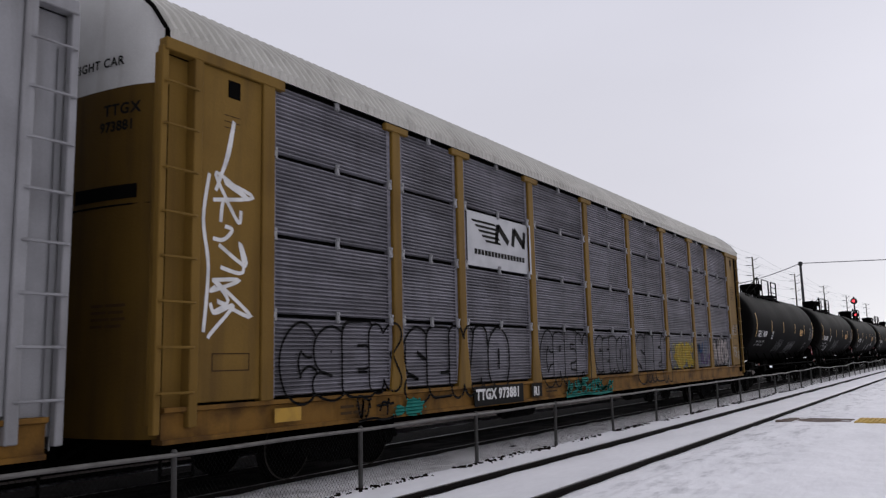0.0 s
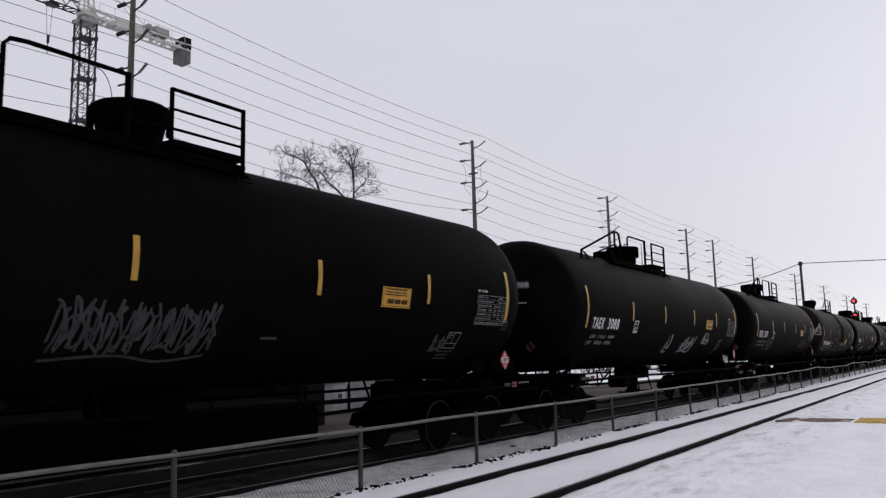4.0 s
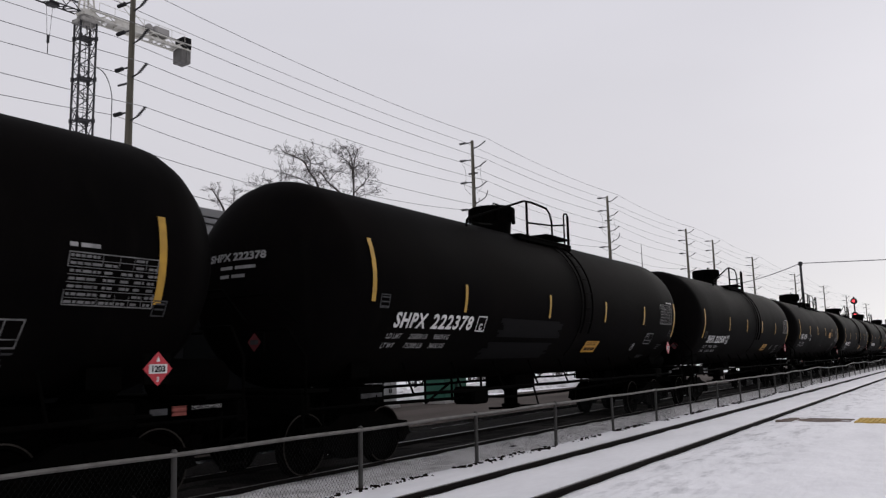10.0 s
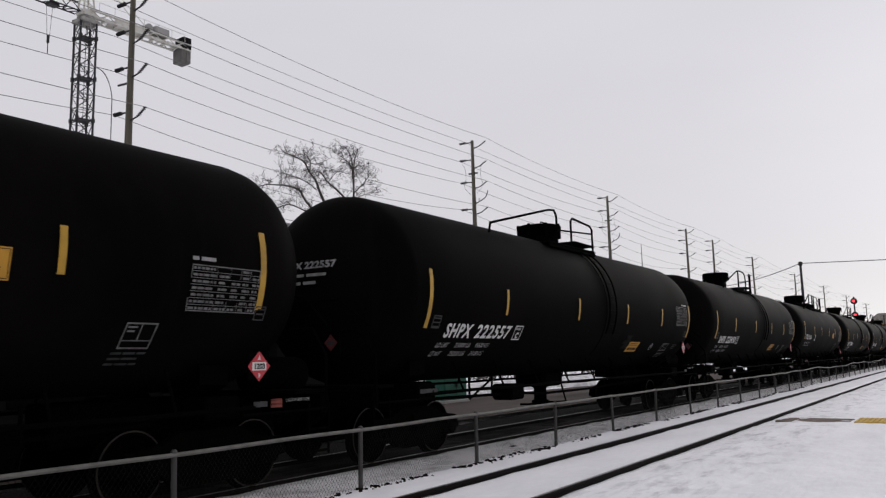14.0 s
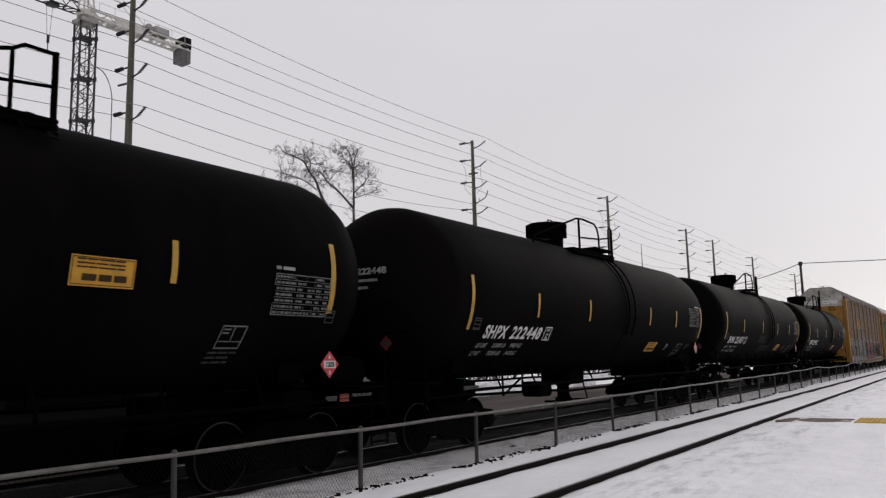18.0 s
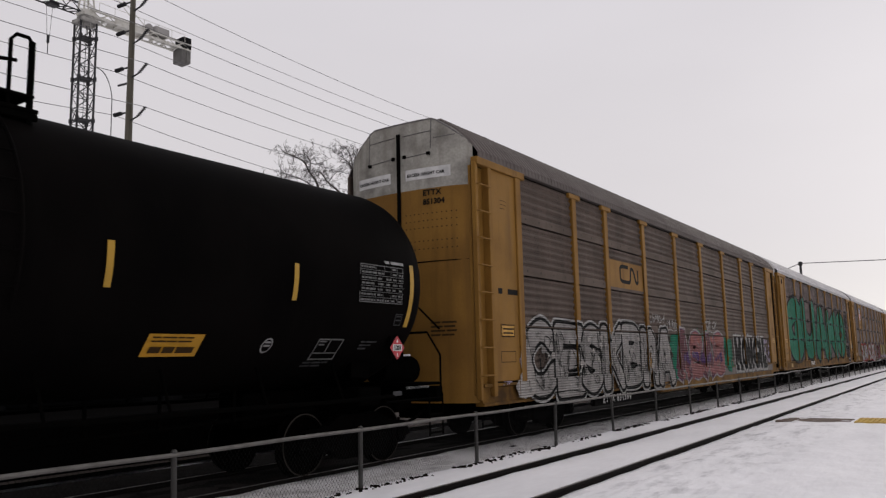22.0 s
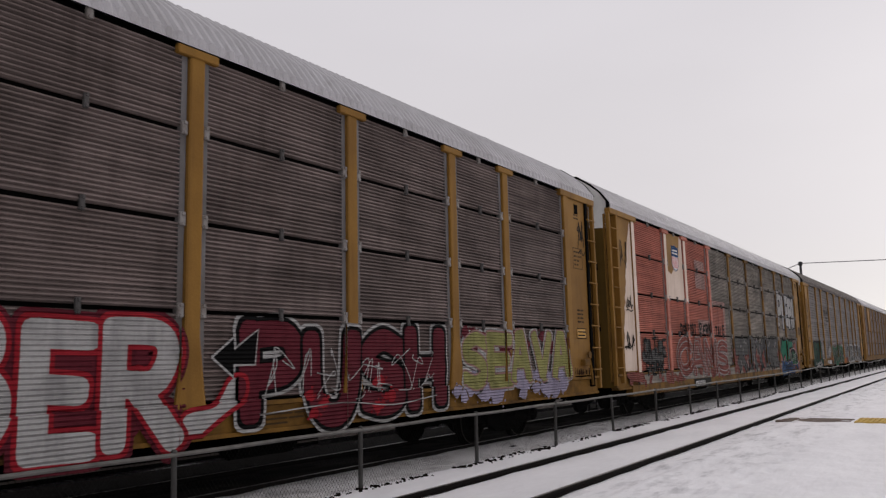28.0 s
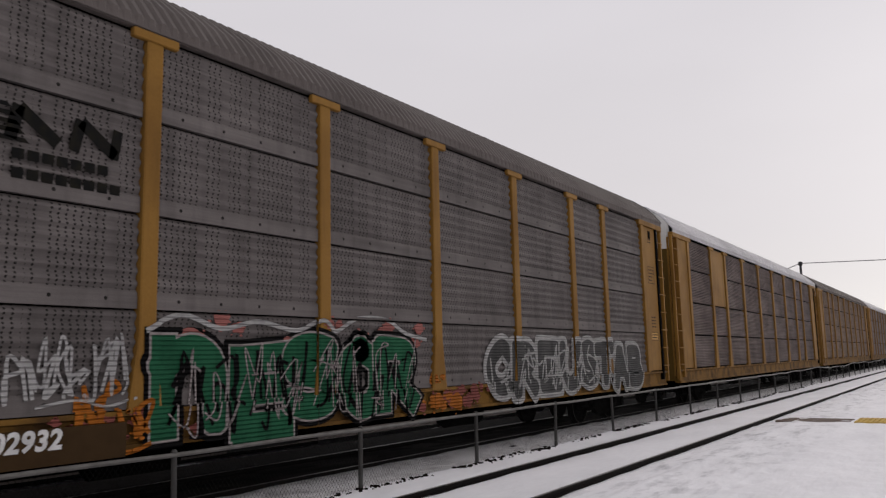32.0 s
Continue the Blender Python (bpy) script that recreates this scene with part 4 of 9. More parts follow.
bare_tree("bare_tree", "leafless tree with wide-spreading thin dark limbs and fine twigs", pose(-36, 43.3, 0), 11,
          ((((0, 0, -0.5), (0, -0.4, 7), (0, -0.25, 11), (0, -0.2, 13.6), (0.1, -0.3, 15.0), (0, -0.1, 16.1), (0.1, 0.2, 17.1)), 0.15), (((0, -0.3, 14.8), (0.3, -0.7, 15.6), (0.4, -1.05, 16.3), (0.3, -1.45, 16.8)), 0.09),
           (((0, -0.25, 15.4), (-0.3, 0.7, 16.0), (-0.3, 1.5, 15.8)), 0.07), (((0, -0.2, 13.7), (0.2, 0.7, 14.6), (0.1, 1.6, 15.4)), 0.07), (((0, -0.3, 15.4), (0.2, -1.2, 15.9), (0, -1.9, 16.2)), 0.06),
           (((0, -0.4, 7), (0.1, -1.8, 10.3), (0, -3.65, 13.0), (0.2, -4.35, 13.8), (0, -4.8, 14.4), (0.1, -5.5, 15.0), (0, -6.55, 15.2), (0, -7.3, 15.3)), 0.15), (((0, -4.8, 14.4), (0.2, -4.95, 15.1), (0.1, -5.5, 15.6)), 0.06),
           (((0, -0.25, 12.6), (0.1, -1.9, 13.5), (0, -3.0, 14.05), (0.2, -3.8, 14.45), (0, -4.55, 14.6)), 0.11), (((0.1, -3.0, 14.05), (0.3, -2.4, 14.8), (0.2, -1.5, 15.0)), 0.05),
           (((0, -0.4, 6), (0, -2.4, 10.2), (0, -5.2, 12.4), (0.1, -5.75, 12.9), (0, -6.7, 13.1), (0, -7.8, 13.0), (0, -8.9, 12.8), (0.1, -9.3, 12.1)), 0.13), (((0, -4.1, 13.3), (0.3, -5.5, 13.6), (0.2, -6.8, 13.75), (0.2, -7.6, 13.8)), 0.06),
           (((0, -4.4, 11.5), (-0.2, -6.2, 11.95), (-0.1, -7.3, 11.7), (0, -8.2, 11.2)), 0.07), (((0.1, -5.2, 15.1), (0, -4.1, 15.1), (0.1, -2.7, 15.8)), 0.05), (((0, -0.25, 13.3), (0.1, 1.0, 13.8), (0, 2.0, 14.2)), 0.05)), 11.2)
bare_tree("bare_tree", "small leafless tree showing over the station roof", pose(-36, 31.3, 0), 23,
          ((((0, 0, -0.5), (0, 0.1, 5), (0, 0.1, 9.1), (0.1, -0.15, 10.6), (0, -0.6, 11.4), (0, -1.0, 11.8)), 0.16), (((0, 0.1, 9.0), (0.2, 0.4, 10.8), (0.1, 0.6, 12.1)), 0.08), (((0, 0.1, 9.3), (0.1, 1.0, 10.6), (0, 1.4, 11.4)), 0.06)), 9.8, 0.8)


# ---- things behind the train, seen below the tank cars ----
def cabinet(at, mat, label, w, h, d=0.9):
    """A roadside steel utility cabinet on a concrete plinth."""
    c = thing("utility_cabinet", label, "utility cabinet", at)
    bm = bmesh.new()
    chamfer_box(bm, -d / 2 - 0.1, d / 2 + 0.1, -w / 2 - 0.1, w / 2 + 0.1, -0.3, 0.1, 0.02)
    part("plinth", bm, CONCRETE, c)
    bm = bmesh.new()
    chamfer_box(bm, -d / 2, d / 2, -w / 2, w / 2, 0.1, h, 0.03)
    part("body", bm, mat, c)
    for s in (-1, 1):
        bm = bmesh.new()
        chamfer_box(bm, d / 2, d / 2 + 0.025, s * w / 4 - w / 4 + 0.04, s * w / 4 + w / 4 - 0.04, 0.2, h - 0.12, 0.01)
        door = part("door", bm, mat, c)
        bm = bmesh.new()
        chamfer_box(bm, d / 2 + 0.025, d / 2 + 0.06, -0.06 * s - 0.02, -0.06 * s + 0.02, h * 0.5, h * 0.5 + 0.15, 0.006)
        part("handle", bm, DARK_STEEL, door)
    bm = bmesh.new()
    chamfer_box(bm, -d / 2 - 0.05, d / 2 + 0.05, -w / 2 - 0.05, w / 2 + 0.05, h, h + 0.07, 0.02)
    part("lid", bm, mat, c)


cabinet(pose(-18.2, 27.6, -0.05), GREEN_BIN, "dark green steel utility cabinet standing in snow", 1.7, 1.25)
cabinet(pose(-18.6, 22.6, -0.05), CABINET_PALE, "pale grey steel utility cabinet standing in snow", 0.8, 1.1)
cabinet(pose(-18.6, 23.7, -0.05), CABINET_PALE, "pale grey steel utility cabinet standing in snow", 0.9, 1.1)
cabinet(pose(-18.7, 21.0, -0.05), WHITE_BODY, "pale steel utility cabinet standing in snow", 0.7, 1.0)
bm = bmesh.new()
rnd = random.Random(3)
for k in range(46):
    x, y, s = rnd.uniform(-27, -20.5), rnd.uniform(14, 75), rnd.uniform(0.4, 1.2)
    bmesh.ops.create_icosphere(bm, subdivisions=2, radius=1, matrix=pose(x, y, -0.1) @ Matrix.Diagonal((s * 1.3, s * 1.7, s * 0.5, 1)))
for v in bm.verts:
    v.co += Vector((noise.noise(v.co * 1.3), noise.noise(v.co * 1.3 + Vector((9, 0, 0))), noise.noise(v.co * 1.7 + Vector((0, 9, 0))))) * 0.22
tagged(part("snow_banks", bm, OLD_SNOW, smooth=True), "ploughed banks of grey snow beside the service road", "snow bank", kind="stuff")
bm = bmesh.new()
rnd = random.Random(8)
for k in range(260):
    x, y = rnd.uniform(-33, -30), rnd.uniform(-10, 160)
    for j in range(5):
        a = (rnd.gauss(0, 0.6), rnd.gauss(0, 0.6), rnd.uniform(0.8, 2.2))
        tube(bm, [(x, y, 0), (x + a[0], y + a[1], a[2])], [0.025, 0.008], 3)
tagged(part("scrub", bm, BARK), "dark leafless scrub in the snow behind the service road", "scrub", kind="stuff")
bm = bmesh.new()
rnd = random.Random(17)
for k in range(900):
    y, x = rnd.uniform(140, 900), rnd.uniform(-140, -30)
    h = rnd.uniform(2, 7)
    tube(bm, [(x, y, 0), (x + rnd.gauss(0, 0.4), y, h * 0.6), (x + rnd.gauss(0, 0.8), y, h)], [0.25, 0.15, 0.04], 3)
    for j in range(6):
        z = h * rnd.uniform(0.3, 0.95)
        tube(bm, [(x, y, z), (x + rnd.gauss(0, 1.3), y + rnd.gauss(0, 1.3), z + rnd.uniform(0.4, 1.6))], [0.09, 0.03], 3)
tagged(part("far_wood", bm, BARK), "far leafless trees along the line", "trees", kind="stuff")
# ---- the freight train ----
V0, SLOW = 13.6631, 0.0118      # speed at the start in m/s, and how it falls off


# how far the train lags behind that even run, second by second
LAG_AT = (0, 13, 14, 15, 16, 17, 18, 19, 20, 21, 22, 23, 24, 25, 26, 27, 28, 29, 30, 31, 32)
LAG = (0, 0, 0.38, 0.36, 0.33, 0.30, 0.20, 0.08, 0.02, -0.07, -0.15, -0.03, -0.25, -0.15, 0.0, 0.10, -0.14, 0.0, 0.07, -0.06, -0.15)


def travelled(t):
    return V0 * t - SLOW * t * t - float(np.interp(t, LAG_AT, LAG))


MOVING = []       # (car, its centre along the track at 0 s)
WHEELSETS = []    # (wheelset, its car's centre at 0 s, its place in the truck)

# ---- trucks, shared by all cars ----
bm = bmesh.new()
for s in (-1, 1):
    lathe(bm, [(0.10, s * 0.62), (0.12, s * 0.68), (0.30, s * 0.70), (0.42, s * 0.685), (0.485, s * 0.66), (0.485, s * 0.69), (0.455, s * 0.70), (0.455, s * 0.795),
               (0.40, s * 0.80), (0.38, s * 0.76), (0.18, s * 0.73), (0.16, s * 0.80), (0.09, s * 0.81)], axis="x", n=28)
lathe(bm, [(0.085, -1.0), (0.085, 1.0)], axis="x", n=12)
for s in (-1, 1):
    for k in range(8):
        a = math.pi * 2 * k / 8
        lathe(bm, [(0.035, s * 0.745), (0.035, s * 0.765)], axis="x", n=6, origin=(0, 0.27 * math.cos(a), 0.27 * math.sin(a)))
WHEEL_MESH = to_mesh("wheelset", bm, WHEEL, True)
bm = bmesh.new()
for s in (-1, 1):
    sheet(bm, [[(s * x, r * math.cos(math.pi * k / 18), r * math.sin(math.pi * k / 18)) for k in range(37)] for r, x in ((0.434, 0.800), (0.434, 0.806), (0.453, 0.806), (0.453, 0.797))])
rim_mesh = to_mesh("rim", bm, WHEEL_RIM, True)
bm = bmesh.new()
bm.from_mesh(WHEEL_MESH)
n_wheel = len(bm.faces)
bm.from_mesh(rim_mesh)
bm.faces.ensure_lookup_table()
for f in bm.faces[n_wheel:]:
    f.material_index = 1
WHEEL_MESH.materials.append(WHEEL_RIM)
bm.to_mesh(WHEEL_MESH)
bm.free()


def sideframe_mesh(x):
    bm = bmesh.new()
    outline = [(-1.32, 0.44), (-1.22, 0.66), (-0.75, 0.72), (-0.45, 0.86), (0.45, 0.86), (0.75, 0.72), (1.22, 0.66), (1.32, 0.44), (1.1, 0.40), (0.8, 0.42),
               (0.55, 0.24), (0.38, 0.20), (-0.38, 0.20), (-0.55, 0.24), (-0.8, 0.42), (-1.1, 0.40)]
    a, b = ([bm.verts.new((x + d, y, z)) for y, z in outline] for d in (-0.07, 0.07))
    n = len(outline)
    for k in range(n):
        bm.faces.new((a[k], a[(k + 1) % n], b[(k + 1) % n], b[k]))
    bm.faces.new(a[::-1])
    bm.faces.new(b)
    bmesh.ops.triangulate(bm, faces=[f for f in bm.faces if len(f.verts) > 4])
    for y in (-0.95, 0.95):
        chamfer_box(bm, x - 0.1, x + 0.13, y - 0.15, y + 0.15, 0.33, 0.62, 0.04)
        lathe(bm, [(0.11, x + 0.13), (0.11, x + 0.18), (0.04, x + 0.19)], axis="x", n=12, origin=(0, y, 0.46))
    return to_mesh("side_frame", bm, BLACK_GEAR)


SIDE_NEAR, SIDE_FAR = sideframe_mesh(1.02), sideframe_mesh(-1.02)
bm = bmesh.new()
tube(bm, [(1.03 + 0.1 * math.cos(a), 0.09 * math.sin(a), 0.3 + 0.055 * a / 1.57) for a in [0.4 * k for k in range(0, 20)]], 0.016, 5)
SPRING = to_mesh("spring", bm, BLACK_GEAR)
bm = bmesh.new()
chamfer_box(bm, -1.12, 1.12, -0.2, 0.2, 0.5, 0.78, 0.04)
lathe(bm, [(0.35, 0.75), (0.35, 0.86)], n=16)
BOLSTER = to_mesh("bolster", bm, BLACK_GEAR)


def truck(car, y, centre):
    t = part("truck", BOLSTER, parent=car, at=pose(0, y, 0))
    part("side_frame", SIDE_NEAR, parent=t)
    part("side_frame", SIDE_FAR, parent=t)
    for dy in (-0.2, 0.0, 0.2):
        part("spring", SPRING, parent=t, at=pose(0, dy, 0))
    for dy in (-0.95, 0.95):
        w = part("wheelset", WHEEL_MESH, parent=t, at=pose(0, dy, 0.458))
        WHEELSETS.append((w, centre + y, dy))
    return t


bm = bmesh.new()
chamfer_box(bm, -0.13, 0.13, 0, 0.9, -0.13, 0.13, 0.03)
chamfer_box(bm, -0.2, 0.12, -0.28, 0.04, -0.17, 0.17, 0.05)
chamfer_box(bm, 0.06, 0.18, -0.34, -0.1, -0.15, 0.15, 0.03)
tube(bm, [(0.4, 0.5, -0.05), (0.3, 0.1, -0.3), (0.16, -0.2, -0.42), (0.05, -0.4, -0.3)], 0.03, 6)
COUPLER = to_mesh("coupler", bm, BLACK_GEAR)

# ---- tank cars ----
TZ = 2.93                        # height of the tanks' axis
SHAPE = {"shpx": (1.67, 7.55, 1.0), "taex": (1.62, 7.45, 1.2)}     # radius, half length of the straight shell, depth of the heads
TR, STRAIGHT, HEAD = SHAPE["shpx"]


def on_tank(lift):
    """Lays (along, up) on the near side of the tank now being built."""
    TR, STRAIGHT, HEAD = SHAPE[NOW[0]]

    def place(u, v):
        d = max(-0.98, min(0.98, (v - TZ) / TR))
        r = TR
        if abs(u) > STRAIGHT:
            r = TR * math.sqrt(max(0.05, 1 - ((abs(u) - STRAIGHT) / HEAD) ** 2))
        x = math.sqrt(max(r * r - (v - TZ) ** 2, 0.01))
        return (x + lift + 0.011, u, v)
    return place


def decal(car, name, figure, mat, lift, place_on, label=""):
    uv, faces = figure
    ob = part(name, flat_mesh(name, uv, faces, mat, place_on(lift)), parent=car, label=label)
    if name in ("load_data", "data_table", "head_data", "stencil_print", "notice_print"):
        ob["kind"] = "stuff"
    return ob


def moved(figure, du, dv, scale=1.0):
    uv, faces = figure
    return [(u * scale + du, v * scale + dv) for u, v in uv], faces


NOW = ["shpx"]


def tank_body(kind):
    TR, STRAIGHT, HEAD = SHAPE[kind]
    bm = bmesh.new()
    prof = []
    for k in range(9):
        a = math.pi / 2 * k / 8
        prof.append((TR * max(math.sin(a), 0.02), -STRAIGHT - HEAD * math.cos(a)))
    for y in (-6.2, -3.1, 0, 3.1, 6.2):
        prof.append((TR, y))
    for k in range(9):
        a = math.pi / 2 * k / 8
        prof.append((TR * max(math.cos(a), 0.02), STRAIGHT + HEAD * math.sin(a)))
    lathe(bm, prof, axis="y", n=72, origin=(0, 0, TZ))
    return bm


TANK_MESHES = {(m.name, k): to_mesh("tank_shell", tank_body(k), m, True) for m in (TANK_BLACK, TANK_BROWN) for k in SHAPE}


def hoop(y, w, lift, a0, a1, n=20):
    bm = bmesh.new()
    rows = []
    for yy, r in ((y - w / 2, TR - 0.01), (y - w / 2, TR + lift), (y + w / 2, TR + lift), (y + w / 2, TR - 0.01)):
        rows.append([(r * math.sin(a), yy, TZ + r * math.cos(a)) for a in np.linspace(a0, a1, n)])
    sheet(bm, rows)
    return bm


def common_tank_parts():
    """Meshes that all tank cars share."""
    m = {}
    for end in (-1, 1):
        bm = bmesh.new()
        chamfer_box(bm, -0.28, 0.28, *sorted((end * 5.2, end * 8.75)), 0.72, 1.25, 0.03)
        chamfer_box(bm, -1.5, 1.5, *sorted((end * 8.45, end * 8.62)), 0.95, 1.22, 0.02)
        for s in (-1, 1):
            sheet(bm, [[(s * 0.3, end * yy, 1.0), (s * 1.1, end * yy, 1.42 - 0.02 * k), (s * 1.1, end * yy, 1.66), (s * 0.4, end * yy, 1.2)] for k, yy in enumerate((6.65, 7.1))])
            chamfer_box(bm, s * 0.9 - 0.4, s * 0.9 + 0.4, *sorted((end * 6.6, end * 7.15)), 0.98, 1.26, 0.03)
        m["stub", end] = to_mesh("stub_sill", bm, BLACK_GEAR)
        bm = bmesh.new()
        for s in (-1.5, 1.5):
            tube(bm, [(s, end * 7.0, 1.15), (s, end * 7.0, 1.02), (s, end * 8.55, 1.02), (s, end * 8.55, 1.75), (s * 0.8, end * 8.6, 2.15), (s * 0.4, end * 8.6, 2.15)], 0.022, 6)
            for z in (0.45, 0.75):
                tube(bm, [(s, end * 8.2, z), (s, end * 8.6, z)], 0.018, 5)
            for y in (8.2, 8.6):
                tube(bm, [(s, end * y, 0.4), (s, end * y, 1.1)], 0.018, 5)
        tube(bm, [(-1.45, end * 8.62, 2.2), (-0.9, end * 8.7, 2.65), (0.9, end * 8.7, 2.65), (1.45, end * 8.62, 2.2)], 0.02, 6)
        m["grab", end] = to_mesh("grab_iron", bm, BLACK_GEAR)
        bm = bmesh.new()
        chamfer_box(bm, -1.45, 1.45, *sorted((end * 8.0, end * 8.6)), 1.24, 1.29, 0.01)
        m["plat", end] = to_mesh("end_platform", bm, BLACK_GEAR)
    bm = bmesh.new()
    for s in (-1.5, 1.5):
        tube(bm, [(s, y, 1.1 + 0.008 * math.sin(y * 2)) for y in np.linspace(-7.2, 7.2, 19)], 0.03, 6)
        for y in np.linspace(-6, 6, 9):
            tube(bm, [(s, y, 1.1), (s * 0.85, y, 1.62)], 0.02, 5)
    m["handrail"] = to_mesh("side_handrail", bm, BLACK_GEAR)
    bm = bmesh.new()
    lathe(bm, [(0.32, 1.3), (0.28, 1.0), (0.16, 0.9), (0.16, 0.62), (0.22, 0.6), (0.22, 0.5)], n=12)
    chamfer_box(bm, -0.4, 0.4, -0.55, 0.55, 0.95, 1.35, 0.08)
    for y in (-0.5, 0.5):
        tube(bm, [(0.3, y, 1.2), (0.45, y * 1.1, 0.55), (-0.3, y, 0.52)], 0.03, 5)
    m["valve"] = to_mesh("bottom_valve", bm, BLACK_GEAR)
    bm = bmesh.new()
    tube(bm, [(0.75, -6.2, 0.95), (0.75, -2.5, 0.9), (0.6, -1.0, 0.82), (0.6, 1.5, 0.82), (0.75, 6.2, 0.95)], 0.03, 6)
    tube(bm, [(-0.75, -6.2, 0.95), (-0.75, 6.2, 0.95)], 0.03, 6)
    for y in (-4.6, -3.7, -2.6, 2.4, 3.4, 4.6):
        tube(bm, [(0.75, y, 1.3), (0.75, y, 0.88)], 0.025, 5)
    tube(bm, [(0.75, -4.6, 0.88), (0.75, -3.7, 1.25)], 0.025, 5)
    chamfer_box(bm, 0.5, 1.0, -3.3, -2.7, 0.78, 1.12, 0.05)
    m["pipes"] = to_mesh("brake_rigging", bm, BLACK_GEAR)
    bm = bmesh.new()
    lathe(bm, [(0.05, -0.55), (0.24, -0.5), (0.26, -0.42), (0.26, 0.42), (0.24, 0.5), (0.05, 0.55)], axis="y", n=16, origin=(0.55, 8.45, 1.5))
    m["reservoir"] = to_mesh("air_reservoir", bm, BLACK_GEAR, True)
    bm = bmesh.new()
    chamfer_box(bm, 0.36, 0.74, 8.05, 8.75, 1.74, 1.775, 0.015)
    m["snowcap"] = to_mesh("snow_cap", bm, OLD_SNOW)
    bm = bmesh.new()
    for y0, y1 in ((-1.0, -0.7), (-0.35, 0.15), (0.3, 0.9)):
        chamfer_box(bm, 0.72, 0.95, y0, y1, TZ + TR - 0.17, TZ + TR - 0.155, 0.006)
    m["boardsnow"] = to_mesh("snow_fleck", bm, OLD_SNOW)
    return m


TANK_PARTS = common_tank_parts()


def bar_list(*runs):
    """Each bent bar of a railing as a mesh of its own."""
    out = []
    for pts, r in runs:
        bm = bmesh.new()
        tube(bm, pts, r, 6)
        out.append(to_mesh("rail_bar", bm, BLACK_GEAR))
    return out


def hatch_mesh(r, y, top, rise=0.62):
    """A round manway with a flanged lid and its swing bolts."""
    bm = bmesh.new()
    lathe(bm, [(r * 0.8, top - 0.12), (r * 0.84, top + rise * 0.25), (r * 0.93, top + rise * 0.62), (r * 1.03, top + rise * 0.74), (r * 1.04, top + rise * 0.9), (r * 0.95, top + rise * 0.95), (r * 0.35, top + rise)], n=24, origin=(0, y, 0))
    tube(bm, [(0.12, y - 0.16, top + rise * 0.95), (0.12, y - 0.12, top + rise + 0.07), (0.12, y + 0.12, top + rise + 0.07), (0.12, y + 0.16, top + rise * 0.95)], 0.018, 5)
    return to_mesh("hatch", bm, BLACK_GEAR, True)


bm = bmesh.new()
chamfer_box(bm, -0.035, 0.035, -0.035, 0.035, -0.06, 0.28, 0.01)
HATCH_BOLT = to_mesh("bolt", bm, BLACK_GEAR)


def side_ladder(y0, y1, TR, a0=0.35, a1=2.0, rungs=8):
    bm = bmesh.new()
    for y in (y0, y1):
        tube(bm, [((TR + 0.07) * math.sin(a), y, TZ + (TR + 0.07) * math.cos(a)) for a in np.linspace(a0, a1, 16)], 0.022, 5)
    for k in range(rungs):
        a = a0 + 0.1 + k * 0.2
        tube(bm, [((TR + 0.07) * math.sin(a), y0, TZ + (TR + 0.07) * math.cos(a)), ((TR + 0.07) * math.sin(a), y1, TZ + (TR + 0.07) * math.cos(a))], 0.014, 5)
    return to_mesh("ladder", bm, TANK_BLACK)


def walk_boards(y0, y1, top, legs):
    bm = bmesh.new()
    chamfer_box(bm, 0.70, 1.04, y0, y1, top - 0.22, top - 0.17, 0.012)
    chamfer_box(bm, 0.98, 1.03, y0, y1, top - 0.30, top - 0.22, 0.012)
    for y in legs:
        tube(bm, [(0.97, y, top - 0.42), (0.97, y, top - 0.2)], 0.03, 5)
    return bm


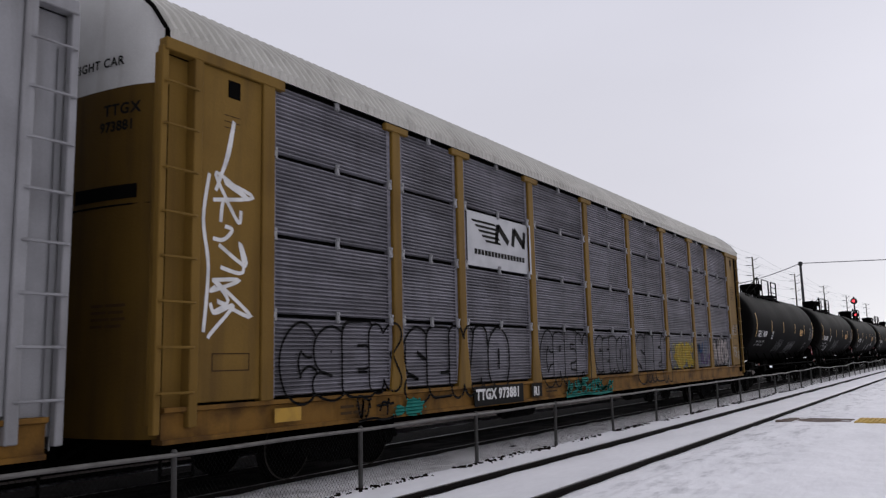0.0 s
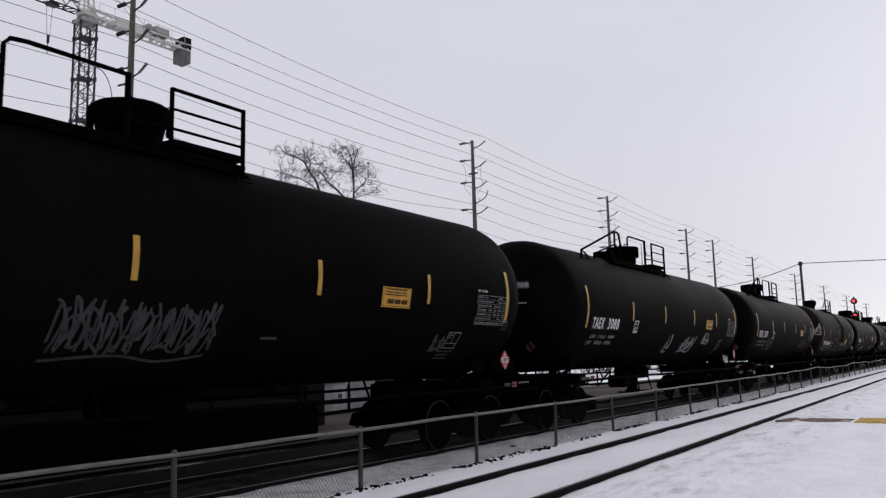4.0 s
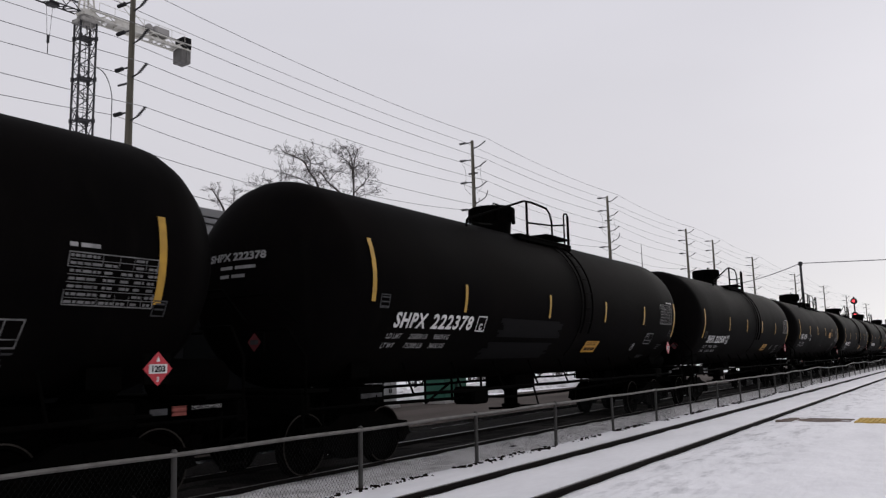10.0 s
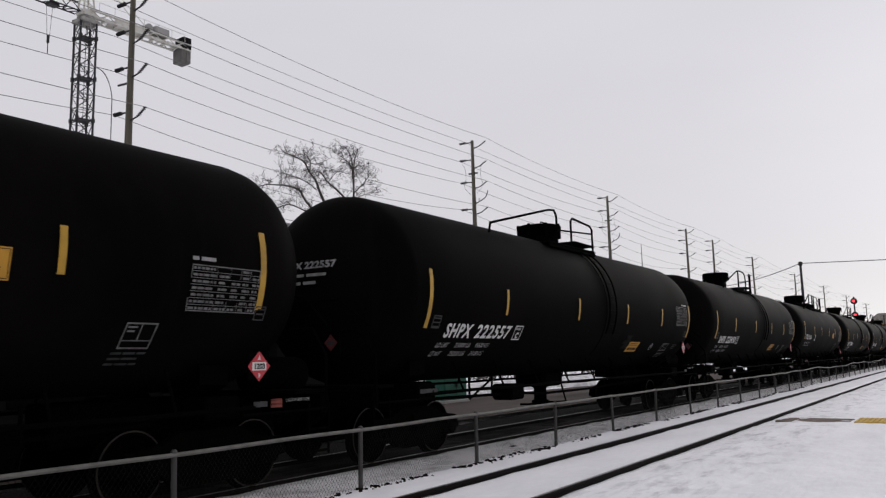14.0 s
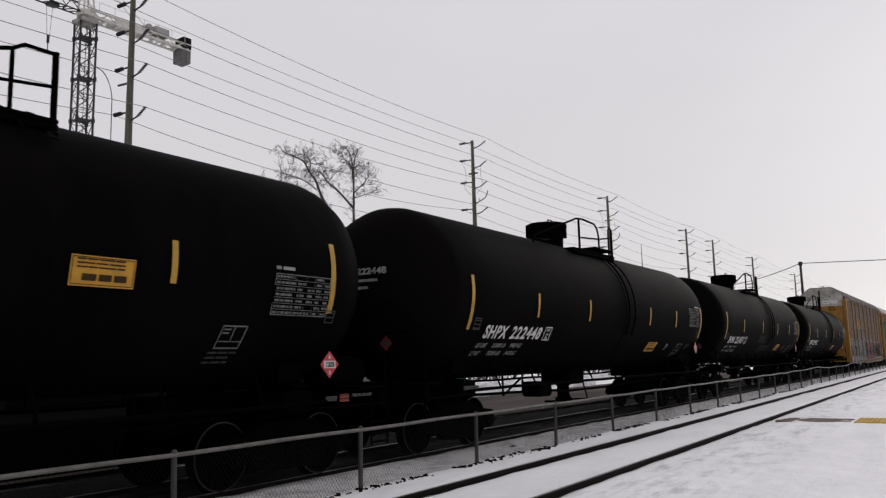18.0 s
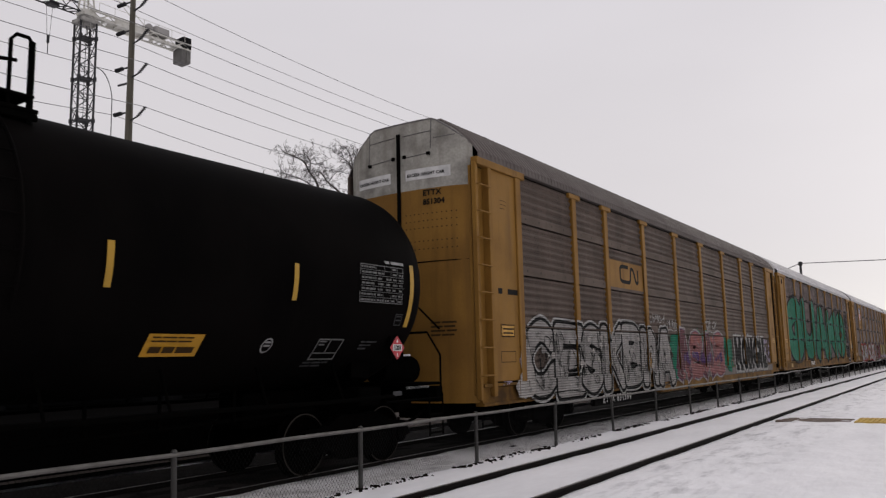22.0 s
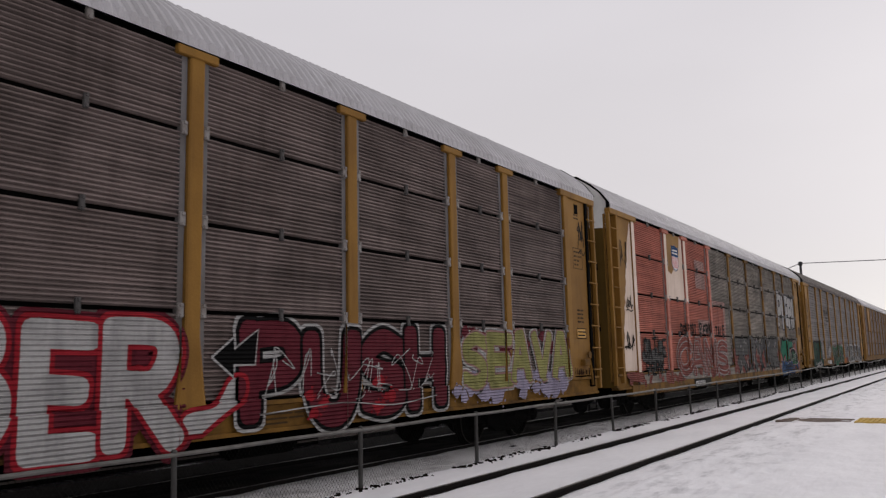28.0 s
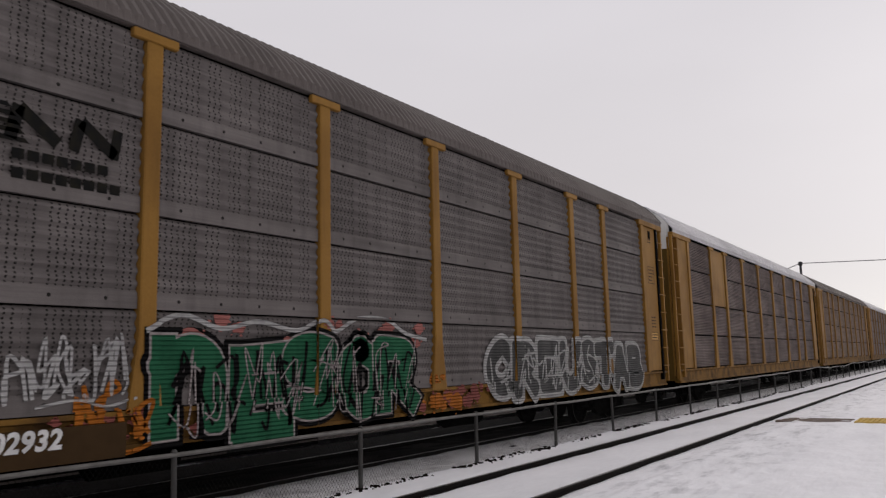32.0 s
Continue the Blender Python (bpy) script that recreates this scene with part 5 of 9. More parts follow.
def top_shpx(r=0.53, brown=False, square=False):
    """Hatch, walkway, railing and ladder of the one kind of tank car; a band where the ladder runs."""
    m = {}
    top, s = TZ + TR, 1.0
    m["hatch"] = hatch_mesh(r, 0.3 if square else -0.62, top, 0.5 if square else 0.62)
    bm = walk_boards(-1.2, 1.55, top, (-1.0, 0.1, 1.3))
    chamfer_box(bm, -0.9, 1.04, 0.2, 1.5, top - 0.06, top - 0.02, 0.012)
    m["walkway"] = to_mesh("walkway", bm, BLACK_GEAR)
    x0 = -2.3 if brown else -4.05 if square else -3.4
    m["rail_bar"] = bar_list(
        ([(s, x0, top - 0.3), (s, x0 + 0.02, top - 0.17), (s, x0 + 0.1, top - 0.12), (s, -0.9, top + 0.60), (s, -0.5, top + 0.63), (s, 0.25, top + 0.60), (s, 0.44, top + 0.5), (s, 0.53, top + 0.3), (s, 0.55, top - 0.3)], 0.027),
        ([(s, x0 + 0.03, top - 0.2), (s, x0 + 0.5, top - 0.18), (0.55, -1.6, top + 0.02)], 0.02),
        ([(s, -0.76, top + 0.62), (s, -0.76, top - 0.36)], 0.033),
        ([(s, -0.76, top + 0.12), (s, 0.55, top + 0.22), (s, 1.3, top + 0.33)], 0.022),
        ([(s, 1.23, top - 0.3), (s, 1.23, top + 0.55), (s, 1.29, top + 0.62), (s, 1.42, top + 0.62), (s, 1.46, top + 0.56)], 0.022),
        ([(s, 1.46, top - 0.35), (s, 1.46, top + 0.58)], 0.036),
        ([(-s, -0.3, top - 0.25), (-s, -0.3, top + 0.35), (-s, 0.6, top + 0.3), (-s, 0.6, top - 0.25)], 0.02))
    if square:
        m["rail_bar"] = bar_list(
            ([(s, x0, top - 0.3), (s, x0 + 0.06, top - 0.1), (s, -1.2, top + 0.58), (s, -0.86, top + 0.62), (s, -0.74, top + 0.5), (s, -0.72, top - 0.36)], 0.03),
            ([(s, 0.1, top - 0.3), (s, 0.1, top + 0.48), (s, 0.2, top + 0.56), (s, 1.3, top + 0.5), (s, 1.44, top + 0.42), (s, 1.46, top - 0.35)], 0.03),
            ([(s, -0.72, top + 0.15), (s, 1.46, top + 0.3)], 0.022))
    m["ladder"] = side_ladder(0.62, 1.06, TR)
    m["band"] = to_mesh("band", hoop(0.84, 0.52, 0.012, -2.4, 2.4, 40), TANK_BROWN if brown else TANK_BLACK)
    return m


def top_taex():
    """The kind with a long ramped railing before its hatch."""
    m = {}
    top, s = TZ + SHAPE["taex"][0], 1.0
    m["hatch"] = hatch_mesh(0.5, -0.22, top, 0.62)
    bm = walk_boards(-3.7, 0.9, top, (-3.4, -2.2, -1.0, -0.3, 0.8))
    chamfer_box(bm, 0.25, 0.8, -3.3, -2.85, top - 0.15, top + 0.12, 0.03)
    chamfer_box(bm, -0.6, 1.02, -0.3, 0.86, top - 0.12, top - 0.03, 0.012)
    m["walkway"] = to_mesh("walkway", bm, BLACK_GEAR)
    m["rail_bar"] = bar_list(
        ([(s, -5.85, top - 0.35), (s, -5.84, top - 0.14), (s, -3.46, top + 0.63), (s, -3.2, top + 0.62), (s, -3.08, top + 0.5), (s, -3.04, top + 0.3), (s, -3.05, top - 0.3)], 0.03),
        ([(s, -5.8, top - 0.16), (s, -5.6, top - 0.2), (s, -5.4, top - 0.35)], 0.025),
        ([(s, -5.0, top - 0.3), (s, -4.85, top - 0.12), (s, -3.48, top + 0.25), (s, -3.25, top + 0.2), (s, -3.1, top - 0.2)], 0.024),
        ([(s, -3.46, top + 0.63), (s, -3.46, top - 0.3)], 0.03),
        ([(s, -2.45, top - 0.3), (s, -2.45, top + 0.52), (s, -2.38, top + 0.6), (s, -2.2, top + 0.62), (s, -0.97, top + 0.62)], 0.027),
        ([(s, -0.96, top + 0.64), (s, -0.96, top - 0.36)], 0.036),
        ([(s, -0.32, top - 0.34), (s, -0.32, top + 0.63)], 0.03), ([(s, -0.32, top + 0.62), (s, 0.87, top + 0.62)], 0.027), ([(s, 0.87, top + 0.64), (s, 0.87, top - 0.36)], 0.033),
        ([(s, -0.32, top + 0.36), (s, 0.87, top + 0.36)], 0.02), ([(s, -0.96, top + 0.06), (s, -0.32, top + 0.1), (s, 0.87, top + 0.1)], 0.02),
        ([(s, -3.05, top + 0.4), (s, -2.8, top + 0.14), (s, -2.55, top + 0.22), (s, -2.45, top + 0.45)], 0.01),
        ([(s, -0.96, top + 0.4), (s, -0.75, top + 0.2), (s, -0.5, top + 0.22), (s, -0.32, top + 0.4)], 0.01),
        ([(-s, -2.4, top - 0.3), (-s, -2.4, top + 0.4), (-s, -0.6, top + 0.4)], 0.02))
    m["ladder"] = side_ladder(0.5, 0.86, SHAPE["taex"][0], 0.3, 0.75, 3)
    return m


def top_boxed():
    """The kind with its hatch inside the railing and two valve boxes behind it."""
    m = {}
    top, s = TZ + SHAPE["taex"][0], 1.0
    m["hatch"] = hatch_mesh(0.55, -0.2, top, 0.68)
    bm = walk_boards(-0.9, 3.35, top, (-0.8, 0.16, 0.76, 2.1, 3.2))
    chamfer_box(bm, -0.3, 0.75, 0.3, 1.05, top - 0.15, top + 0.17, 0.03)
    chamfer_box(bm, -0.3, 0.75, 1.55, 2.7, top - 0.15, top + 0.16, 0.03)
    m["walkway"] = to_mesh("walkway", bm, BLACK_GEAR)
    m["rail_bar"] = bar_list(
        ([(s, -3.02, top - 0.34), (s, -3.02, top - 0.13)], 0.04), ([(s, -3.04, top - 0.13), (s, -1.05, top + 0.62)], 0.027),
        ([(s, -3.02, top - 0.13), (0.3, -1.5, top + 0.12), (0.3, -1.5, top - 0.1)], 0.024), ([(s, -2.75, top - 0.3), (s, -1.05, top + 0.16)], 0.022),
        ([(s, -1.05, top + 0.66), (s, -1.05, top - 0.3)], 0.033), ([(s, -1.05, top + 0.62), (s, 0.16, top + 0.62)], 0.027), ([(s, -1.05, top + 0.16), (s, 0.16, top + 0.2)], 0.022),
        ([(s, 0.16, top + 0.64), (s, 0.16, top - 0.36)], 0.036), ([(s, 0.75, top + 0.62), (s, 0.75, top - 0.36)], 0.036),
        ([(s, 0.75, top + 0.6), (s, 1.8, top + 0.58), (s, 2.05, top + 0.52), (s, 2.16, top + 0.36), (s, 2.16, top - 0.2)], 0.027),
        ([(s, 0.75, top + 0.2), (s, 1.75, top + 0.24), (s, 1.98, top + 0.1), (s, 2.0, top - 0.2)], 0.022),
        ([(s, 2.16, top + 0.3), (s, 2.82, top + 0.5), (s, 2.95, top + 0.58), (s, 3.3, top + 0.58)], 0.024),
        ([(s, 2.82, top + 0.5), (s, 2.82, top - 0.25)], 0.024), ([(s, 3.3, top + 0.6), (s, 3.3, top - 0.3)], 0.036), ([(s, 2.16, top + 0.06), (s, 3.3, top + 0.2)], 0.02),
        ([(s, 0.16, top + 0.55), (s, 0.3, top + 0.42), (s, 0.6, top + 0.42), (s, 0.75, top + 0.55)], 0.01),
        ([(-s, -0.6, top - 0.3), (-s, -0.6, top + 0.45), (-s, 1.0, top + 0.45), (-s, 1.0, top - 0.3)], 0.02))
    m["ladder"] = side_ladder(2.9, 3.26, SHAPE["taex"][0], 0.3, 0.75, 3)
    return m


TOP_SHPX, TOP_SQUARE, TOP_BROWN, TOP_TAEX, TOP_BOXED = top_shpx(), top_shpx(0.56, square=True), top_shpx(0.36, True), top_taex(), top_boxed()
SHPX_BARS = (-7.22, -4.55, -1.10, 2.04, 4.84, 7.5)
BROWN_BARS = (-7.2, -4.5, -0.79, 1.43, 4.88, 7.3)
TAEX_BARS = (-7.02, -3.95, -1.22, 1.76, 4.47, 7.21)
def table_print(u0, u1, v0, v1, seed):
    """A printed table: an outline, seven ruled rows, five columns, short words and figures in most cells."""
    rnd = random.Random(seed)
    out, n = [], 7
    edges = [u0, u0 + 0.36 * (u1 - u0), u0 + 0.55 * (u1 - u0), u0 + 0.71 * (u1 - u0), u0 + 0.86 * (u1 - u0), u1]
    for k in range(n):
        z = v0 + (v1 - v0) * (k + 0.5) / n
        for a, b in zip(edges, edges[1:]):
            if rnd.random() < 0.18:
                continue
            x = a + 0.02
            end = b - rnd.uniform(0.02, 0.3) * (b - a)
            while x < end - 0.02:
                w = min(rnd.uniform(0.03, 0.11), end - x)
                out.append(rect(x, x + w, z - 0.017, z + 0.012))
                x += w + 0.016
    return join_flat(out)


def table_lines(u0, u1, v0, v1):
    n = 7
    rules = [rect(u0, u1, v0 + (v1 - v0) * k / n - 0.0035, v0 + (v1 - v0) * k / n + 0.0035) for k in range(1, n)]
    cols = [rect(u0 + f * (u1 - u0) - 0.003, u0 + f * (u1 - u0) + 0.003, v0, v1) for f in (0.36, 0.55, 0.71, 0.86)]
    return join_flat([frame_lines(u0, u1, v0, v1, 0.013)] + rules + cols)


TABLES = {k: (table_print(*b, 7), table_lines(*b)) for k, b in dict(taex=(6.08, 7.16, 2.30, 2.85), shpx=(6.2, 7.27, 2.55, 3.13)).items()}


def upright(x0):
    """Lays (along, up) on an upright plate that stands off the shell."""
    return lambda lift: lambda u, v: (x0 + lift, u, v)


def placard(car, u, v, s, x0):
    """A hazard placard on its upright plate."""
    on = upright(x0)
    bm = bmesh.new()
    chamfer_box(bm, x0 - 0.03, x0 + 0.004, u - s * 0.9, u + s * 0.9, v - s * 0.9, v + s * 0.9, 0.006)
    part("placard_holder", bm, BLACK_GEAR, car)
    decal(car, "placard", ([(u - s, v), (u, v - s), (u + s, v), (u, v + s)], [(0, 1, 2, 3)]), RED, 0.008, on, "red diamond hazard placard")
    decal(car, "placard_panel", ([(u - s * 0.62, v - s * 0.27), (u + s * 0.62, v - s * 0.27), (u + s * 0.62, v + s * 0.27), (u - s * 0.62, v + s * 0.27)], [(0, 1, 2, 3)]), LETTER, 0.012, on)
    decal(car, "placard_number", moved(text_shape("1203", s * 0.5, 0.004, 0, 1, "CENTER"), u, v - s * 0.17), INK, 0.016, on)
    decal(car, "placard_flame", ([(u - s * 0.14, v + s * 0.42), (u + s * 0.14, v + s * 0.42), (u, v + s * 0.74)], [(0, 1, 2)]), LETTER, 0.012, on)
    decal(car, "placard_class", moved(text_shape("3", s * 0.36, 0.004, 0, 1, "CENTER"), u, v - s * 0.72), LETTER, 0.012, on)


def placard_end(car, u, v, s):
    """The dark red placard low on the leading head, seen nearly edge-on."""
    bm = bmesh.new()
    chamfer_box(bm, 0.96, 1.3, u - 1.2, u - 1.17, v - s, v + s, 0.005)
    part("placard_holder", bm, BLACK_GEAR, car)
    for mt, k, dy in ((DARK_RED, 1.0, 0.006), (LETTER_FAINT, 0.45, 0.01)):
        bm = bmesh.new()
        pts = ((-s, 0), (0, -s), (s, 0), (0, s)) if k == 1.0 else ((-s * 0.6, -s * 0.25), (s * 0.6, -s * 0.25), (s * 0.6, s * 0.25), (-s * 0.6, s * 0.25))
        bm.faces.new([bm.verts.new((1.13 + a, u - 1.2 - dy, v + b)) for a, b in pts])
        part("placard", bm, mt, car, "dark red hazard placard" if k == 1.0 else "")


def fitted(words, size, u0, u1, v, bold=0.0, shear=0.0, spacing=1.0):
    """Lettering drawn out or narrowed to reach from u0 to u1."""
    uv, faces = text_shape(words, size, bold, shear, spacing)
    a, b = min(q[0] for q in uv), max(q[0] for q in uv)
    return [(u0 + (x - a) * (u1 - u0) / (b - a), v + y) for x, y in uv], faces


def tag_scrawl(seed, w, h, n=9, stroke=0.03):
    """A quick looping spray signature, w by h."""
    rnd = random.Random(seed)
    out = []
    x = 0.0
    step = w / n
    for k in range(n):
        pts = [(x + rnd.uniform(-0.2, 0.3) * step, rnd.uniform(0, 0.3) * h)]
        for j in range(rnd.choice((3, 4, 5))):
            pts.append((x + rnd.uniform(-0.3, 1.3) * step, rnd.uniform(0.0, 1.0) * h))
        out.append(ribbon(smooth_line(pts, 5), stroke))
        x += step
    if rnd.random() < 0.6:
        out.append(ribbon(smooth_line([(0, -0.1 * h), (w * 0.4, -0.02 * h), (w * 0.7, -0.14 * h), (w, -0.03 * h)], 5), stroke))
    return join_flat(out)


SILL_STRIPES = [to_mesh("sill_stripe", box(bmesh.new(), 1.5, 1.512, a, b, 1.11, 1.18), mt) for a, b, mt in ((-7.37, -6.86, LETTER_FAINT), (7.18, 7.41, LETTER_FAINT))]
SILL_PLATES = [to_mesh("sill_plate", box(bmesh.new(), 1.5, 1.516, a, b, 1.09, 1.2), SPRAY["rust"]) for a, b in ((-6.81, -6.61), (7.48, 7.67))]


def tank_car(mark, number, centre, kind, label, brown=False, faint=False, extra=(), boxed=False, bars_at=None, notice_at=0.0, up=0.0, square=False):
    """One tank car. centre: where its middle is along the track at 0 s."""
    shpx = kind == "shpx"
    NOW[0] = kind
    stripes = bars_at or BROWN_BARS if brown or bars_at else SHPX_BARS if shpx else TAEX_BARS
    car = thing("tank_car", label, "tank car", pose(TRACK_X, centre, 0), "tank cars of the train")
    MOVING.append((car, centre))
    part("tank_shell", TANK_MESHES[(TANK_BROWN if brown else TANK_BLACK).name, kind], parent=car)
    P, T = TANK_PARTS, TOP_BROWN if brown else TOP_SQUARE if square else TOP_SHPX if shpx else TOP_BOXED if boxed else TOP_TAEX
    for end in (-1, 1):
        part("stub_sill", P["stub", end], parent=car)
        part("grab_iron", P["grab", end], parent=car)
        part("end_platform", P["plat", end], parent=car)
        part("coupler", COUPLER, parent=car, at=pose(0, end * 9.02, 0.88, 0, 0, 0 if end < 0 else 180))
        truck(car, end * 6.87, centre)
    for k in ("handrail", "valve", "pipes", "reservoir"):
        part({"handrail": "side_handrail", "valve": "bottom_valve", "pipes": "brake_rigging", "reservoir": "air_reservoir"}[k], P[k], parent=car)
    if shpx and not brown:
        part("snow_cap", P["snowcap"], parent=car, label="grey snow lying on the air reservoir")
        part("snow_fleck", P["boardsnow"], parent=car, label="thin snow left on the walkway")
    for k in T:
        if k == "rail_bar":
            for me in T[k]:
                part(k, me, parent=car)
        elif k == "hatch":
            hatch = part(k, T[k], parent=car)
            r, y, z, count = (0.36, -0.62, TZ + 1.95, 6) if brown else (0.56, 0.3, TZ + 1.88, 8) if square else (0.53, -0.62, TZ + 1.95, 8) if shpx else (0.55, -0.2, TZ + 1.9, 10) if boxed else (0.5, -0.22, TZ + 1.9, 6)
            for j in range(count):
                a = j * 2 * math.pi / count
                part("bolt", HATCH_BOLT, parent=hatch, at=pose(r * math.cos(a), y + r * math.sin(a), z))
        else:
            part(k, T[k], parent=car)
    for i, u in enumerate(stripes):
        z0, z1 = (2.2 + (0.37 if i == 0 and up else 0), 3.2 + (0.36 if i == 0 and up else 0)) if i in (0, 5) else (2.5, 3.0)
        if not shpx:
            z0, z1 = (2.35, 3.36) if i in (0, 5) else (2.6, 3.1)
        w = 0.1 if i in (0, 5) else 0.085
        decal(car, "stripe", join_flat([rect(u - w / 2, u + w / 2, z0 + (z1 - z0) * k / 6, z0 + (z1 - z0) * (k + 1) / 6) for k in range(6)]),
              BAR_YELLOW, 0.006, on_tank, "yellow reflective stripe")
    ink = LETTER_DIM if faint else LETTER
    if shpx:
        decal(car, "reporting_mark", fitted(mark, 0.33, -6.58, -5.68, 2.06 + up, 0.010, 0.12, 1.15), ink, 0.012, on_tank, "white italic car mark")
        decal(car, "car_number", fitted(number, 0.33, -5.53, -4.2, 2.06 + up, 0.010, 0.12, 1.15), ink, 0.012, on_tank, "white italic car number")
        for v, words in ((1.88 + up, ("LD LMT", "210800 LB", "95600 KG")), (1.73 + up, ("LT WT", "75200 LB", "34100 KG"))):
            for word, u0, u1 in zip(words, (-6.64, -6.02, -5.3), (-6.24, -5.5, -4.82)):
                decal(car, "load_data", fitted(word, 0.115, u0 - (1.88 + up - v) * 0.15, (u1 if len(word) > 5 else u1 - 0.06) - (1.88 + up - v) * 0.15, v, 0.002, 0.12), LETTER_DIM, 0.005, on_tank)
        decal(car, "test_box", frame_lines(-4.04, -3.72, 2.03 + up, 2.31 + up, 0.02), ink, 0.005, on_tank)
        decal(car, "test_box", join_flat([moved(text_shape("C", 0.15, 0.008), -3.94, 2.065), moved(text_shape("PLATE", 0.06, 0.002, 0, 1.1), -3.99, 2.225)]) if not up else moved(text_shape("C", 0.15, 0.008), -3.94, 2.065 + up), ink, 0.006, on_tank)
        decal(car, "data_plate", join_flat([frame_lines(-7.04, -6.8, 2.2 + 2 * up, 2.42 + 2 * up, 0.02), bars(-7.01, 2.36 + 2 * up, [(0.2,), (0.2,), (0.2,)], 0.02, 0.07)]), LETTER_FAINT, 0.005, on_tank)
        decal(car, "head_mark", moved(text_shape(mark + " " + number, 0.16, 0.006), -9.93, 3.22), LETTER_DIM, 0.026, head_wrap)
        decal(car, "head_data", bars(-9.7, 3.08, [(0.2, 0.3), (0.15, 0.2)], 0.05, 0.13), LETTER_DIM, 0.026, head_wrap)
        a, b, lo, hi = (3.03, 3.69, 2.07, 2.46) if brown else (2.74 + notice_at, 3.53 + notice_at, 1.77, 2.03)
        decal(car, "plate", rect(a, b, lo, hi), ORANGE, 0.008, on_tank, "yellow-orange rectangular notice")
        decal(car, "notice_print", join_flat([bars(a + 0.06, hi - 0.05, [(0.12, 0.2, 0.1, 0.12), (0.2, 0.14, 0.2)], 0.018, 0.045), rect(a + 0.08, a + 0.24, lo + 0.04, lo + 0.11), rect(a + 0.27, a + 0.43, lo + 0.04, lo + 0.11), rect(a + 0.46, b - 0.08, lo + 0.04, lo + 0.11)]), INK_BROWN, 0.012, on_tank)
        decal(car, "stencil", ribbon([(4.63 + 0.09 * math.cos(q), 1.9 + 0.09 * math.sin(q)) for q in [0.5236 * k for k in range(13)]], 0.02), LETTER_DIM, 0.006, on_tank)
        decal(car, "stencil", bars(4.57, 1.93, [(0.12,), (0.12,)], 0.025, 0.045), LETTER_DIM, 0.006, on_tank)
        decal(car, "stencil_frame", join_flat([moved(join_flat([frame_lines(5.6, 6.14, 1.70, 2.0, 0.02), rect(5.6, 6.14, 1.79, 1.805), rect(5.85, 5.87, 1.8, 2.0), bars(5.64, 1.95, [(0.14,), (0.12,)], 0.02, 0.045)]), -2 * up, 2 * up)]), TABLE_INK, 0.006, on_tank)
        decal(car, "stencil_print", bars(5.55, 1.65, [(0.16, 0.2, 0.14), (0.2, 0.2)], 0.025, 0.045), LETTER_FAINT, 0.006, on_tank)
        decal(car, "stencil_print", bars(6.55, 1.95, [(0.1, 0.16, 0.1), (0.16, 0.1), (0.2,)], 0.022, 0.05), LETTER_FAINT, 0.006, on_tank)
    else:
        decal(car, "reporting_mark", fitted(mark, 0.36, -6.67, -5.95, 2.35, 0.010, 0.05, 1.2), ink, 0.012, on_tank, "white car number")
        decal(car, "reporting_mark", fitted(number, 0.36, -5.69, -4.95, 2.35, 0.010, 0.05, 1.2), ink, 0.012, on_tank, "white car number")
        for v, words in ((2.11, ("LD LMT", "211300 LB", "95 800 KG")), (1.96, ("LT WT", "74700 LB", "33 900 KG"))):
            for word, u0, u1 in zip(words, (-6.58, -6.07, -5.42), (-6.22, -5.6, -4.98)):
                decal(car, "load_data", fitted(word, 0.115, u0 - (2.11 - v) * 0.5, (u1 if len(word) > 5 else u1 - 0.06) - (2.11 - v) * 0.5, v, 0.002, 0.1), LETTER_DIM, 0.005, on_tank)
        decal(car, "test_box", frame_lines(-3.79, -3.49, 2.28, 2.6, 0.028), ink, 0.005, on_tank)
        decal(car, "test_box", join_flat([moved(text_shape("C", 0.15, 0.008), -3.71, 2.32), moved(text_shape("PLATE", 0.055, 0.002), -3.745, 2.5)]), ink, 0.006, on_tank)
        decal(car, "head_patch", join_flat([rect(-9.55 + 0.1 * k, -9.45 + 0.1 * k, 3.25, 3.43) for k in range(8)]), LETTER_FAINT, 0.010, head_wrap)
        decal(car, "head_mark", moved(text_shape(mark + " " + number, 0.155, 0.006), -9.5, 3.28), LETTER_DIM, 0.026, head_wrap)
        decal(car, "head_data", bars(-9.55, 3.12, [(0.12, -0.1, 0.3), (-0.2, 0.25), (0.15, -0.1, 0.2, 0.2), (0.15,), (0.35,)], 0.035, 0.11), LETTER_DIM, 0.026, head_wrap)
        decal(car, "plate", rect(3.2, 3.96, 2.5, 2.82), ORANGE, 0.008, on_tank, "yellow rectangular notice")
        decal(car, "notice_print", join_flat([bars(3.27, 2.775, [(0.1, 0.12, 0.18, 0.12), (0.2, 0.14, 0.2), (0.12, 0.1, 0.2, 0.1)], 0.016, 0.042), rect(3.34, 3.5, 2.56, 2.63), rect(3.53, 3.68, 2.56, 2.63), rect(3.71, 3.86, 2.56, 2.63), frame_lines(3.215, 3.945, 2.515, 2.805, 0.008)]), INK_BROWN, 0.012, on_tank)
        decal(car, "stencil", bars(0.9, 1.98, [(0.3,)], 0.035, 0.1), LETTER_FAINT, 0.006, on_tank)
        decal(car, "stencil_frame", join_flat([frame_lines(5.37, 5.78, 1.86, 2.15, 0.018), rect(5.37, 5.78, 1.945, 1.957), rect(5.57, 5.585, 1.95, 2.15), bars(5.4, 2.09, [(0.12,), (0.1,)], 0.02, 0.045)]), TABLE_INK, 0.006, on_tank)
